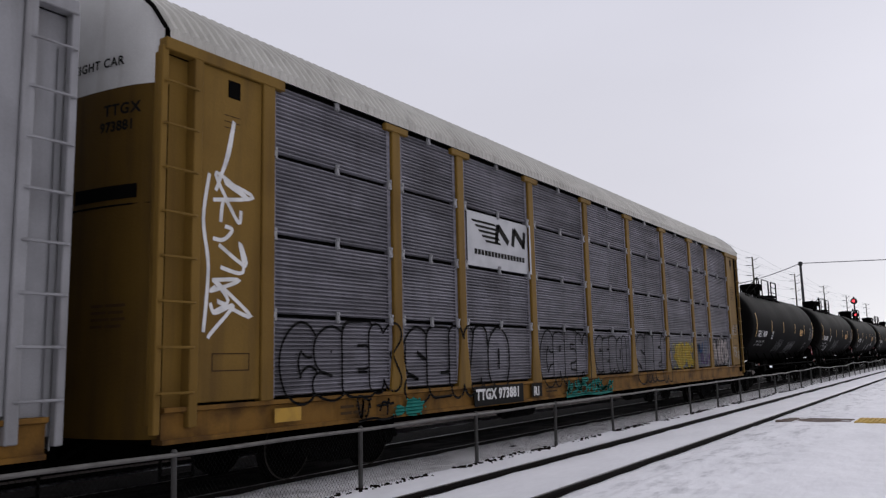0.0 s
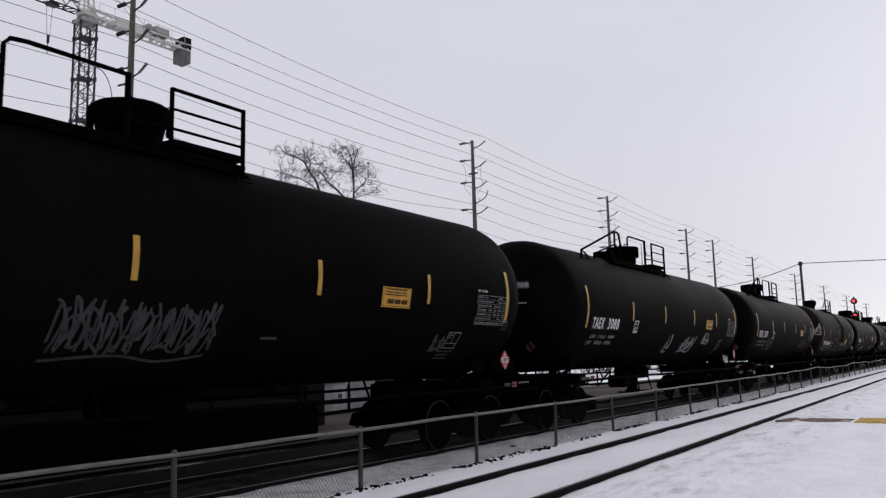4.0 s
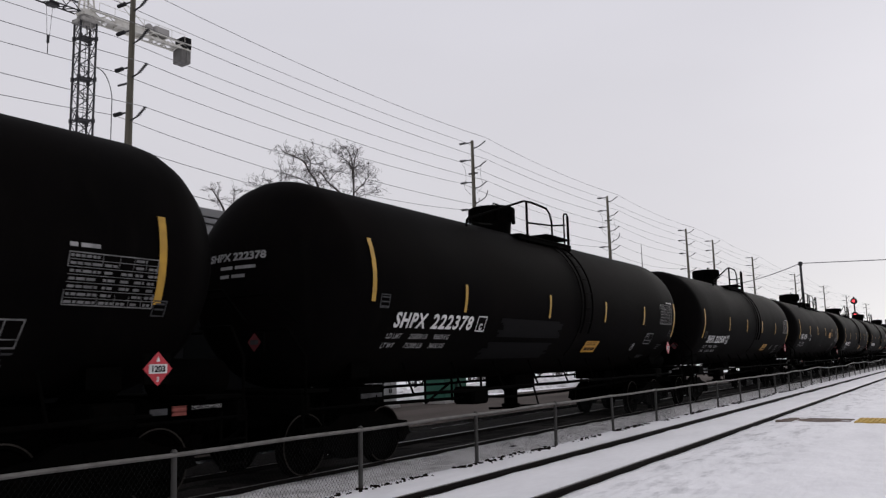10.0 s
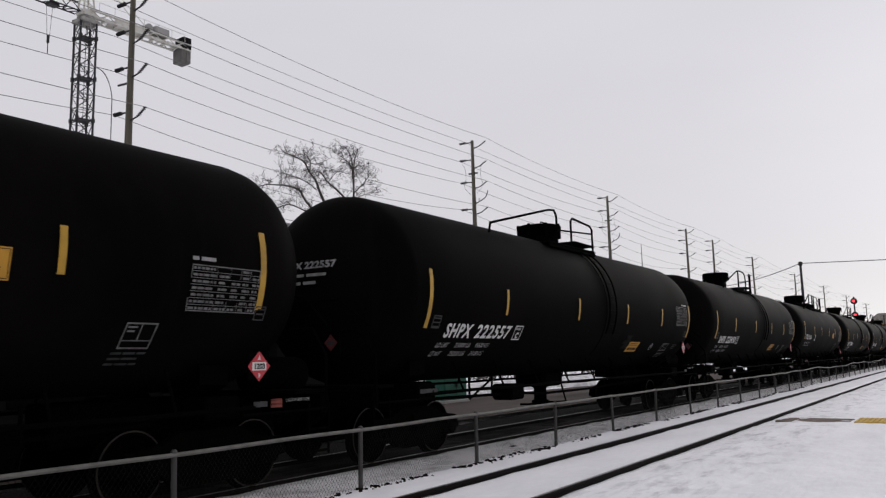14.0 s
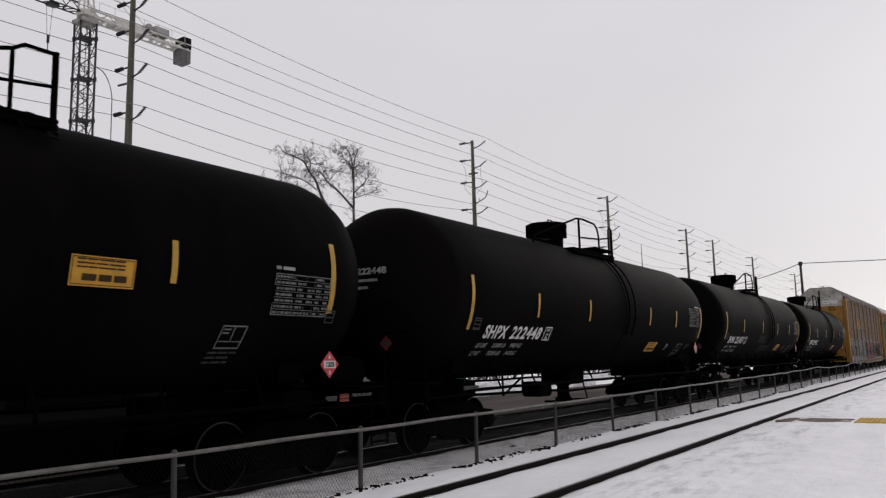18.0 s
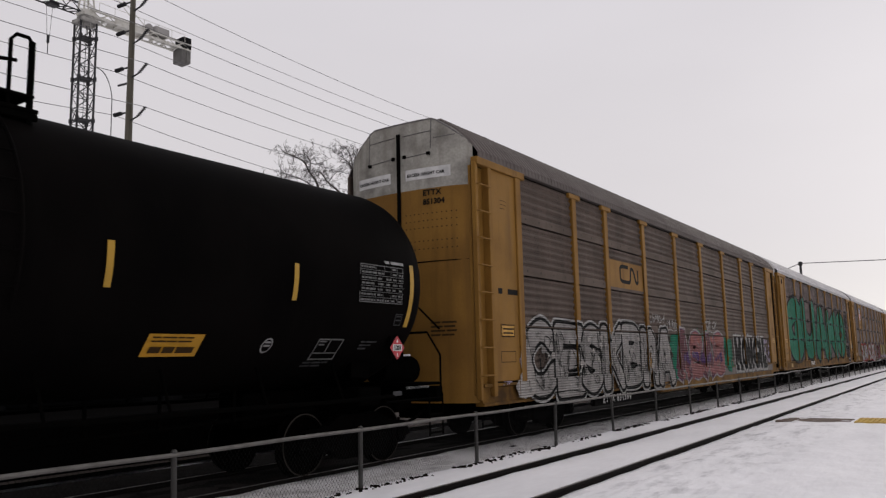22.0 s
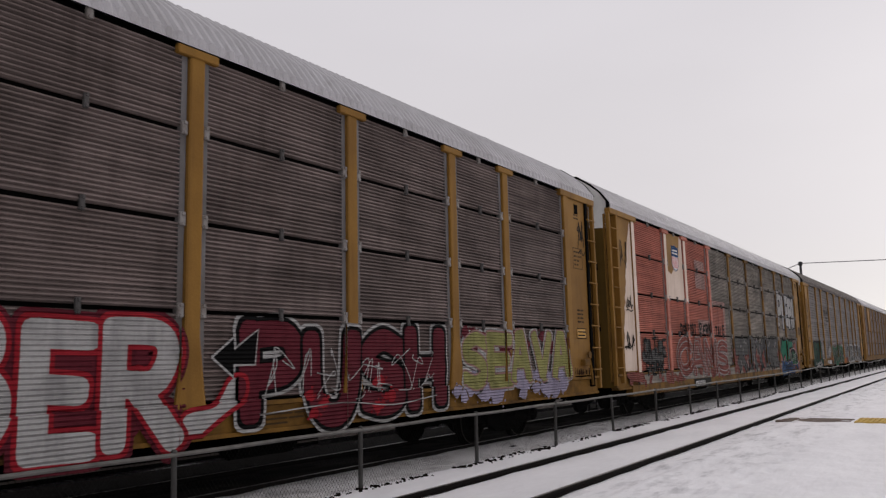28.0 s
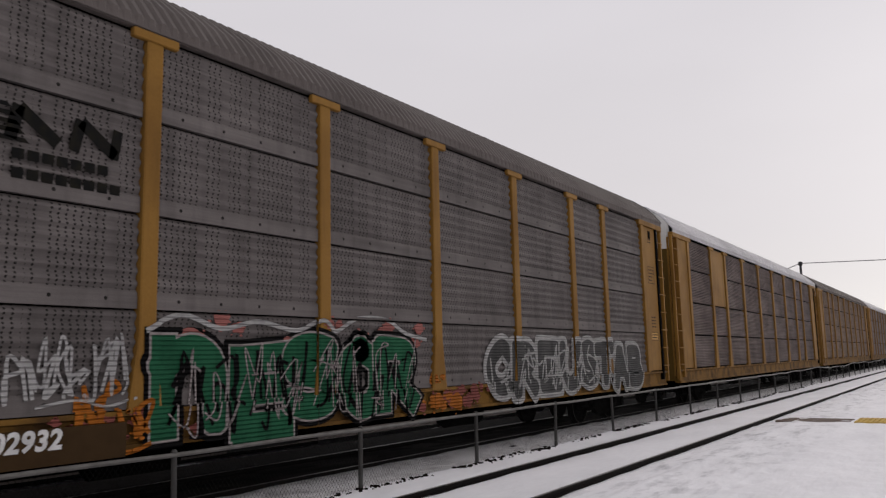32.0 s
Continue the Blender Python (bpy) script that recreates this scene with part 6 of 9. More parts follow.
        decal(car, "stencil_print", bars(5.33, 1.8, [(0.14, 0.16, 0.12), (0.16, 0.2), (0.12, 0.16, 0.1)], 0.024, 0.06), LETTER_FAINT, 0.006, on_tank)
        decal(car, "overpaint", rect(-6.76, -4.86, 2.31, 2.63), OVERPAINT, 0.003, on_tank, "slightly paler repainted patch under the mark")
    words, rules = TABLES[kind]
    decal(car, "data_table", words, TABLE_INK, 0.008, on_tank, "white printed data table")
    decal(car, "data_table_frame", rules, TABLE_INK, 0.006, on_tank)
    decal(car, "data_heading", bars(6.8 if shpx else 6.08, 3.17 if shpx else 2.9, [(0.12, 0.33) if shpx else (0.09, 0.22)], 0.045, 0.1), LETTER_DIM, 0.006, on_tank)
    decal(car, "small_plate", join_flat([frame_lines(7.17, 7.35, 2.22, 2.4, 0.015), bars(7.2, 2.35, [(0.12,), (0.12,)], 0.02, 0.06)]), LETTER_FAINT, 0.006, on_tank)
    placard(car, 7.36 if shpx else 7.3, 1.87 if shpx else 1.63, 0.195, 1.46)
    placard_end(car, -7.95, 1.95 if shpx else 1.9, 0.13)
    for me in SILL_STRIPES:
        part("sill_stripe", me, parent=car, label="dim pale reflective strip")
    if not shpx:
        for me in SILL_PLATES:
            part("sill_plate", me, parent=car, label="dull red plate")
    decal(car, "sill_print", fitted("2 INCH HF COMP SHOES", 0.06, *((7.52, 8.18, 1.2) if shpx else (7.75, 8.2, 1.15))), LETTER_DIM, 0.008, upright(1.5))["kind"] = "stuff"
    for what in extra:
        what(car)
    return car


def head_wrap(lift):
    """Lays print round the leading head: u runs round the head's shoulder."""
    TR, STRAIGHT, HEAD = SHAPE[NOW[0]]

    def place(u, v):
        s = u + STRAIGHT
        zr = max(-0.95, min(0.95, (v - TZ) / TR))
        r = TR * math.sqrt(1 - zr * zr)
        if s >= 0:
            return (r + lift, u, v)
        a = min(-s / 1.25, 2.6)
        hx = r * math.cos(a)
        k = math.sqrt(max(0.0, 1 - (hx * hx + (v - TZ) ** 2) / TR ** 2))
        return (hx + lift * math.cos(a), -STRAIGHT - HEAD * k - lift * math.sin(a), v)
    return place


# ---- covered car carriers ----
RH, RHALF = 1.60, 13.70                    # half width over the posts, half length
POSTS = (-12.05, -9.17, -7.20, -4.37, -1.44, 1.44, 4.37, 7.20, 9.17, 12.05)
ROWS = (1.20, 2.29, 3.37, 4.48, 5.50)      # the heights of the joints between panel rows
SILL0, SILL1, EAVE = 0.78, 1.19, 5.58


RACK_CACHE = {}


def cached(key, make):
    if key not in RACK_CACHE:
        RACK_CACHE[key] = make()
    return RACK_CACHE[key]


def ribbed_panel(w, h, mat, pitch=0.054, deep=0.042):
    """A steel panel with horizontal ribs, a plain rim and small clips, from y = 0, z = 0."""
    bm = bmesh.new()
    n = max(4, int(h / pitch))
    rows = [[(RH - 0.12, 0.0, 0.0), (RH - 0.12, w, 0.0)]]
    p = h / n
    for k in range(n):
        z = k * p
        for dz, dx in ((0.02, -deep), (0.36, 0.0), (0.66, -0.004), (0.72, -deep)):
            rows.append([(RH - 0.05 + dx, 0.0, z + dz * p), (RH - 0.05 + dx, w, z + dz * p)])
    rows.append([(RH - 0.12, 0.0, h), (RH - 0.12, w, h)])
    sheet(bm, rows)
    return to_mesh("panel", bm, mat)


def perforated_panel(w, h, mat):
    """A punched sheet with shallow waves; its plain lower edge laps over the sheet below."""
    bm = bmesh.new()
    rows = [[(x, 0.0, z), (x, w, z)] for x, z in ((RH - 0.12, 0.0), (RH - 0.046, 0.0), (RH - 0.046, 0.17), (RH - 0.062, 0.19))]
    n = max(3, round((h - 0.2) / 0.15))
    p = (h - 0.2) / n
    for k in range(n):
        for dz, dx in ((0.1, -0.022), (0.45, 0.010), (0.62, 0.010), (0.9, -0.022)):
            rows.append([(RH - 0.062 + dx, 0.0, 0.2 + (k + dz) * p), (RH - 0.062 + dx, w, 0.2 + (k + dz) * p)])
    rows.append([(RH - 0.12, 0.0, h), (RH - 0.12, w, h)])
    sheet(bm, rows)
    return to_mesh("panel", bm, mat)


def roof_mesh(mat):
    bm = bmesh.new()
    outline = [(-RH - 0.02, EAVE - 0.06), (-RH - 0.02, EAVE + 0.04), (-1.38, EAVE + 0.36), (-1.13, EAVE + 0.58), (-0.75, EAVE + 0.85), (0.75, EAVE + 0.85), (1.13, EAVE + 0.58), (1.38, EAVE + 0.36), (RH + 0.02, EAVE + 0.04), (RH + 0.02, EAVE - 0.06)]
    rows = []
    pitch = 0.16
    n = int(2 * (RHALF - 0.05) / pitch)
    for k in range(n + 1):
        y = -RHALF + 0.05 + k * pitch
        for dy, lift in ((0.0, 0.0), (0.04, 0.028), (0.09, 0.028), (0.13, 0.0)):
            rows.append([(x * (1 + (lift * 0.6 if 0 < i < 9 else 0)), y + dy, z + (lift if 0 < i < 9 else 0)) for i, (x, z) in enumerate(outline)])
    sheet(bm, rows)
    return to_mesh("roof", bm, mat)


def post_mesh_for(mat, flared):
    bm = bmesh.new()
    w = 0.11
    extrude = [(-w, RH - 0.12), (-w, RH - 0.01), (-w + 0.02, RH), (w - 0.02, RH), (w, RH - 0.01), (w, RH - 0.12)]
    z0 = 2.0 if flared else SILL1
    a, b = ([bm.verts.new((x, y, z)) for y, x in extrude] for z in (z0, EAVE - 0.1))
    for k in range(6):
        bm.faces.new((a[k], a[(k + 1) % 6], b[(k + 1) % 6], b[k]))
    bm.faces.new(b)
    if flared:
        c = [bm.verts.new((x, y * (1.0 if abs(y) < 0.01 else 2.0), SILL1 - 0.03)) for y, x in extrude]
        for k in range(6):
            bm.faces.new((c[k], c[(k + 1) % 6], a[(k + 1) % 6], a[k]))
    chamfer_box(bm, RH - 0.06, RH + 0.025, -0.31, 0.31, EAVE - 0.19, EAVE - 0.075, 0.012)
    return to_mesh("post", bm, mat)


def end_pieces(mat, stile):
    """Ladder bay at a car's end, from the corner (y = 0) inwards to the first post, piece by piece."""
    out = []
    for name, dims in (("end_bay", (RH - 0.12, RH - 0.02, 0.56, 1.56, SILL1 + 0.03, EAVE - 0.2)), ("ladder_back", (RH - 0.2, RH - 0.13, 0.0, 0.6, SILL1 - 0.2, EAVE - 0.2)), ("corner_post", (RH - 0.1, RH, -0.03, 0.06, 0.9, EAVE - 0.15)),
                       ("ladder_stile", (RH - 0.14, RH + 0.02, 0.43, 0.56, 0.95, EAVE - 0.15)), ("end_header", (RH - 0.12, RH + 0.03, 0.0, 1.95, EAVE - 0.2, EAVE - 0.05)), ("post", (RH - 0.12, RH + 0.015, 1.56, 1.78, SILL1, EAVE - 0.1))):
        bm = bmesh.new()
        chamfer_box(bm, *dims, 0.011)
        out.append(to_mesh(name, bm, stile if name == "ladder_stile" else mat))
    return out


def rung_mesh(mat):
    bm = bmesh.new()
    tube(bm, [(RH + 0.01, 0.0, 0), (RH + 0.035, 0.03, 0), (RH + 0.035, 0.46, 0), (RH + 0.01, 0.5, 0)], 0.016, 6)
    return to_mesh("rung", bm, mat)


ARCH = [(-RH - 0.02, EAVE + 0.04), (-1.38, EAVE + 0.36), (-1.13, EAVE + 0.58), (-0.75, EAVE + 0.85), (0.75, EAVE + 0.85), (1.13, EAVE + 0.58), (1.38, EAVE + 0.36), (RH + 0.02, EAVE + 0.04)]


def arch_height(x):
    return float(np.interp(x, [q[0] for q in ARCH], [q[1] for q in ARCH]))


def end_wall_mesh(mat, z0, z1, ribs=0):
    """A bulging end door, or the cap over it, whose top edge turns back under the roof."""
    bm = bmesh.new()
    rows = []
    n = 30
    for z in (z0, (z0 + z1) / 2, z1):
        row = []
        for k in range(n + 1):
            x = -1.5 + 3.0 * k / n
            bulge = 0.34 * math.sqrt(max(0, 1 - (x / 1.52) ** 2))
            if ribs and k % 3 == 1:
                bulge += 0.05
            row.append((x, -bulge + 0.12, min(z, arch_height(x) - 0.012)))
        rows.append(row)
    if z1 > EAVE:
        rows.append([(x, 0.14, arch_height(x) - 0.012) for x, y, z in rows[-1]])
    sheet(bm, rows)
    if z1 < EAVE:
        sheet(bm, [[(x, y + 0.08, z) for x, y, z in r] for r in rows])
    return to_mesh("end_door", bm, mat)


def sill_mesh(mat):
    bm = bmesh.new()
    extrude_profile(bm, [(RH - 0.22, SILL0), (RH - 0.03, SILL0), (RH - 0.03, SILL0 + 0.05), (RH - 0.07, SILL0 + 0.06), (RH - 0.07, SILL1 - 0.07), (RH - 0.01, SILL1 - 0.05), (RH - 0.01, SILL1), (RH - 0.22, SILL1)],
                    -RHALF + 0.12, RHALF - 0.12)
    return to_mesh("side_sill", bm, mat)


def under_mesh():
    bm = bmesh.new()
    chamfer_box(bm, -0.35, 0.35, -RHALF, RHALF, 0.55, 0.95, 0.03)
    box(bm, -1.45, 1.4, -RHALF + 0.2, RHALF - 0.2, 0.9, 1.12)
    for k in range(12):
        y = -11 + k * 2
        chamfer_box(bm, -1.4, 1.4, y - 0.08, y + 0.08, 0.72, 0.92, 0.02)
    for y in (-4, 3.2):
        lathe(bm, [(0.05, -0.6), (0.22, -0.55), (0.22, 0.55), (0.05, 0.6)], axis="y", n=12, origin=(0.85, y, 0.62))
    for s in (-1, 1):
        for e in (-1, 1):
            for z in (0.42, 0.7):
                tube(bm, [(s * 1.5, e * 13.1, z), (s * 1.5, e * 13.55, z)], 0.02, 5)
            for y in (13.1, 13.55):
                tube(bm, [(s * 1.5, e * y, 0.38), (s * 1.5, e * y, 0.9)], 0.02, 5)
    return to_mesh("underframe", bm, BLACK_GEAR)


def edge_strip_mesh(mat):
    """The flat flange that frames a bay's panels beside a post."""
    bm = bmesh.new()
    chamfer_box(bm, RH - 0.12, RH - 0.049, 0.0, 0.085, SILL1 + 0.02, EAVE - 0.1, 0.004)
    return to_mesh("edge_strip", bm, mat)


def clip_mesh(mat, half=0.03):
    bm = bmesh.new()
    chamfer_box(bm, RH - 0.06, RH - 0.01, -half, half, -0.085, 0.085, 0.01)
    for z in (-0.06, 0.06):
        chamfer_box(bm, RH - 0.02, RH + 0.006, -half * 0.6, half * 0.6, z - 0.022, z + 0.022, 0.006)
    return to_mesh("clip", bm, mat)


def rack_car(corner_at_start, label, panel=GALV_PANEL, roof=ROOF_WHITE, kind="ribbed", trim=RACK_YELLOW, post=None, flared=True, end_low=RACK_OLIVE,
             end_top=END_WHITE, end_split=5.0, clips=True, panel_for=None, ribs=0, extra=(), detailed=True, endbay=None, post_for=None):
    """One covered car carrier. corner_at_start: where its leading corner is along the track at 0 s."""
    centre = corner_at_start + RHALF
    car = thing("car_carrier", label, "freight car", pose(TRACK_X, centre, 0), "covered car carriers of the train")
    MOVING.append((car, centre))
    post = post or trim
    part("roof", cached(("roof", roof.name), lambda: roof_mesh(roof)), parent=car)
    bm_key = ("wall",)
    # added black box behind the panels, so their open joints look deep
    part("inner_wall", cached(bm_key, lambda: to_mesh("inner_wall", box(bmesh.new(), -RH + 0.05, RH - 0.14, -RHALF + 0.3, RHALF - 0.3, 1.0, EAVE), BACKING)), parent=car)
    part("far_side", cached(("far", panel.name), lambda: to_mesh("far_side", box(bmesh.new(), -RH, -RH + 0.05, -RHALF, RHALF, SILL0, EAVE), panel)), parent=car)
    part("side_sill", cached(("sill", SILL_YELLOW.name), lambda: sill_mesh(SILL_YELLOW)), parent=car)
    part("underframe", cached(("under",), under_mesh), parent=car)
    if kind == "perforated":
        bm2 = cached(("topchord", roof.name), lambda: to_mesh("top_chord", box(bmesh.new(), RH - 0.1, RH - 0.005, -RHALF + 1.9, RHALF - 1.9, EAVE - 0.07, EAVE + 0.03), roof))
        part("top_chord", bm2, parent=car)
    for e in (0, 1):
        turn = pose(0, -RHALF, 0) if e == 0 else Matrix.Translation((0, RHALF, 0)) @ Matrix.Diagonal((1, -1, 1, 1))
        mt = endbay or trim
        # the trailing side bar is coloured black for the shaded slot beside the ladder
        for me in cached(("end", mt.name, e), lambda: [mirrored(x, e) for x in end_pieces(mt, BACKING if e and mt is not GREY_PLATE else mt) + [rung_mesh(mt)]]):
            nm = me.name.split(".")[0]
            for k in range(8 if nm == "rung" else 1):
                part(nm, me, parent=car, at=pose(0, -RHALF if e == 0 else RHALF, 1.35 + k * 0.52 if nm == "rung" else 0))
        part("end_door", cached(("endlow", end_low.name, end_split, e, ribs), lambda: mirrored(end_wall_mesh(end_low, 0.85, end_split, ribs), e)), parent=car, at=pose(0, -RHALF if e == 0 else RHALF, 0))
        part("end_cap", cached(("endtop", end_top.name, end_split, e, ribs), lambda: mirrored(end_wall_mesh(end_top, end_split, EAVE + 0.9, ribs), e)), parent=car, at=pose(0, -RHALF if e == 0 else RHALF, 0))
        part("coupler", COUPLER, parent=car, at=pose(0, (-1 if e == 0 else 1) * 14.15, 0.88, 0, 0, 0 if e == 0 else 180))
        truck(car, (-1 if e == 0 else 1) * 9.9, centre)
    for y in POSTS[1:-1]:
        pmat = post_for(y) if post_for else post
        part("post", cached(("post", pmat.name, flared), lambda: post_mesh_for(pmat, flared)), parent=car, at=pose(0, y, 0))
    for i, (a, b) in enumerate(zip(POSTS, POSTS[1:])):
        w = round(b - a - 0.24, 2)
        for j in range(4):
            mt = panel_for(i, j) if panel_for else panel
            h = round(ROWS[j + 1] - ROWS[j] - (0.05 if kind == "ribbed" else 0.006), 2)
            mk = ribbed_panel if kind == "ribbed" else perforated_panel
            part("panel", cached(("panel", kind, w, h, mt.name), lambda: mk(w, h, mt)), parent=car, at=pose(0, a + 0.12, ROWS[j] + (0.03 if kind == "ribbed" else 0.004)))
        if clips and detailed:
            pale = trim is DRAB_YELLOW
            cm = cached(("clip", trim.name), lambda: clip_mesh(GREY_PLATE if pale else CLIP_DARK))
            em = cached(("edge clip", trim.name), lambda: clip_mesh(GREY_PLATE if pale else CLIP_WORN, 0.042))
            st = cached(("strip", panel.name), lambda: edge_strip_mesh(panel if pale else FLANGE))
            for y in (a + 0.12, b - 0.205):
                part("edge_strip", st, parent=car, at=pose(0, y, 0))
            for z in ROWS[1:4]:
                for y, me in ((a + 0.165, em), ((a + b) / 2, cm), (b - 0.165, em)):
                    if i == 1 and z > 4 and me is cm:
                        continue
                    part("clip", me, parent=car, at=pose(0, y, z + 0.01))
            part("clip", em, parent=car, at=pose(0, (a + b) / 2, EAVE - 0.09))
    for what in extra:
        what(car)
    return car


def mirrored(me, flip):
    """Turns a mesh built for the leading end into the trailing end's."""
    if flip:
        me.transform(Matrix.Diagonal((1, -1, 1, 1)))
        me.flip_normals()
    return me
# ---- spray paint and signs on the car carriers' sides ----
POST_W = 0.165


def cut_on_side(figure, layer, flat, pts, out):
    uv, faces = figure
    bm = bmesh.new()
    vs = [bm.verts.new((0, u, v)) for u, v in uv]
    for f in faces:
        try:
            bm.faces.new([vs[i] for i in f])
        except ValueError:
            pass
    us, ws = [p[0] for p in uv], [p[1] for p in uv]
    cuts = [((0, p + s * POST_W, 0), (0, 1, 0)) for p in POSTS for s in (-1, 1) if min(us) < p + s * POST_W < max(us)]
    cuts += [((0, 0, z + d), (0, 0, 1)) for z in (*ROWS[1:4], SILL1) for d in (-0.02, 0.028) if min(ws) < z + d < max(ws)]
    for co, no in cuts:
        bmesh.ops.bisect_plane(bm, geom=bm.verts[:] + bm.edges[:] + bm.faces[:], plane_co=co, plane_no=no)
    bm.verts.index_update()
    seen = {}
    for f in bm.faces:
        c = f.calc_center_median()
        post = any(abs(c.y - p) < POST_W for p in POSTS)
        if not post and not flat and any(z - 0.02 < c.z < z + 0.028 for z in ROWS[1:4]):
            continue
        x = RH + 0.004 if post else RH - 0.006 if c.z < SILL1 + 0.02 else RH - 0.045
        x += 0.0025 * layer
        quad = []
        for v in f.verts:
            key = (v.index, round(x, 4))
            if key not in seen:
                seen[key] = len(pts)
                pts.append((x, v.co.y, v.co.z))
            quad.append(seen[key])
        out.append(quad)
    bm.free()


def lay_many(car, name, figures, mat, label="", flat=False):
    """Lays flat figures over panels, posts and sill, cut where the surface steps back, with the open joints left bare."""
    pts, out = [], []
    for figure, layer in figures:
        if figure[1]:
            cut_on_side(figure, layer, flat, pts, out)
    if not out:
        return None
    me = bpy.data.meshes.new(name)
    me.from_pydata(pts, [], out)
    me.materials.append(mat)
    ob = part(name, me, parent=car, label=label)
    ob["kind"] = "stuff"
    return ob


def lay_on_side(car, name, figure, mat, layer=1, label="", flat=False):
    return lay_many(car, name, [(figure, layer)], mat, label, flat)


# letters as strokes in a unit box; "~" starts a curved stroke
STROKES = {k: v.split("|") for k, v in {
    "A": "0,0 .4,1|.4,1 .6,1|.6,1 1,0|.2,.34 .8,.34", "B": "0,0 0,1|~0,1 .7,.98 .85,.76 .6,.56 .1,.52|~.1,.52 .75,.5 1,.26 .7,.02 0,0",
    "C": "~.98,.82 .6,1 .12,.78 0,.42 .25,.05 .65,0 1,.2", "D": "0,0 0,1|~0,1 .6,.97 1,.62 .95,.3 .6,.03 0,0", "E": "1,1 0,1|0,1 0,0|0,0 1,0|0,.52 .8,.52",
    "G": "~.96,.86 .6,1 .12,.8 0,.42 .25,.05 .65,0 1,.12 1,.36|1,.38 .66,.38", "H": "0,0 0,1|1,0 1,1|0,.5 1,.5", "I": "0,0 0,1", "J": "~1,1 1,.3 .7,0 .25,.04 0,.3",
    "K": "0,0 0,1|0,.45 1,1|.3,.6 1,0", "L": "0,1 0,0|0,0 1,0", "M": "0,0 0,1|0,1 .5,.35|.5,.35 1,1|1,1 1,0", "N": "0,0 0,1|0,1 1,0|1,0 1,1", "n": "0,0 0,1|~0,.8 .5,1 .95,.75 1,0",
    "O": "~.5,1 .1,.82 0,.5 .1,.18 .5,0 .9,.18 1,.5 .9,.82 .5,1", "P": "0,0 0,1|~0,1 .75,.98 1,.74 .75,.48 .05,.44", "R": "0,0 0,1|~0,1 .75,.98 .95,.76 .7,.52 .05,.5|.4,.5 1,0",
    "S": "~1,.88 .55,1 .1,.86 .1,.62 .5,.52 .92,.4 .95,.14 .5,0 0,.1", "T": "0,1 1,1|.5,1 .5,0", "U": "~0,1 .02,.35 .3,.02 .7,.02 .98,.35 1,1", "V": "0,1 .5,0|.5,0 1,1", "W": "0,1 .25,0|.25,0 .5,.8|.5,.8 .75,0|.75,0 1,1", "!": ".4,1 .4,.3|.4,.1 .4,0", "4": ".7,1 0,.35|0,.35 1,.35|.7,1 .7,0", "1": ".5,0 .5,1", "t": "-.02,.92 1.02,.92|-.02,.68 1.02,.68|.5,.68 .42,.36|.42,.36 .2,0|.42,.36 .72,0", "Y": "0,1 .5,.5|1,1 .5,.5|.5,.5 .5,0",
    "m": "-.06,0 .2,0|.8,0 1.06,0|-.06,1 .16,1|.84,1 1.06,1|.06,0 .06,1|.1,1 .5,.3|.5,.3 .9,1|.94,1 .94,0", "q": "-.06,1 .2,1|.8,1 1.06,1|-.06,0 .22,0|.1,0 .1,1|.1,1 .9,0|.9,0 .9,1", "l": "-.06,1 .4,1|-.06,0 1,0|.16,1 .16,0|1,0 1,.28",
    "Z": "0,1 1,1|1,1 0,0|0,0 1,0", "3": "0,1 1,1|1,1 .4,.58|~.4,.58 .95,.45 .95,.12 .5,0 0,.1", "5": "1,1 0,1|0,1 0,.55|~0,.55 .7,.62 1,.35 .75,.03 0,.05", "8": "0,1 1,1|0,.5 1,.5|0,0 1,0|0,0 0,1|1,0 1,1"}.items()}


def stroke_lines(ch, u0, u1, v0, v1, rnd, wild=0.05, lean=0.0, blunt=0.5):
    """A letter's strokes in a box, a little askew: (points, curved)."""
    out = []
    dx, dy = rnd.uniform(-wild, wild) * (u1 - u0), rnd.uniform(-wild, wild) * (v1 - v0)
    for st in STROKES[ch]:
        pts = [tuple(float(c) for c in q.split(",")) for q in st.lstrip("~").split()]
        pts = [(u0 + x * (u1 - u0) + dx + lean * y * (v1 - v0) + rnd.uniform(-wild, wild) * 0.3 * (u1 - u0), v0 + y * (v1 - v0) + dy + rnd.uniform(-wild, wild) * 0.3 * (v1 - v0)) for x, y in pts]
        out.append((smooth_line(pts, 5) if st[0] == "~" else pts, st[0] == "~"))
    return out


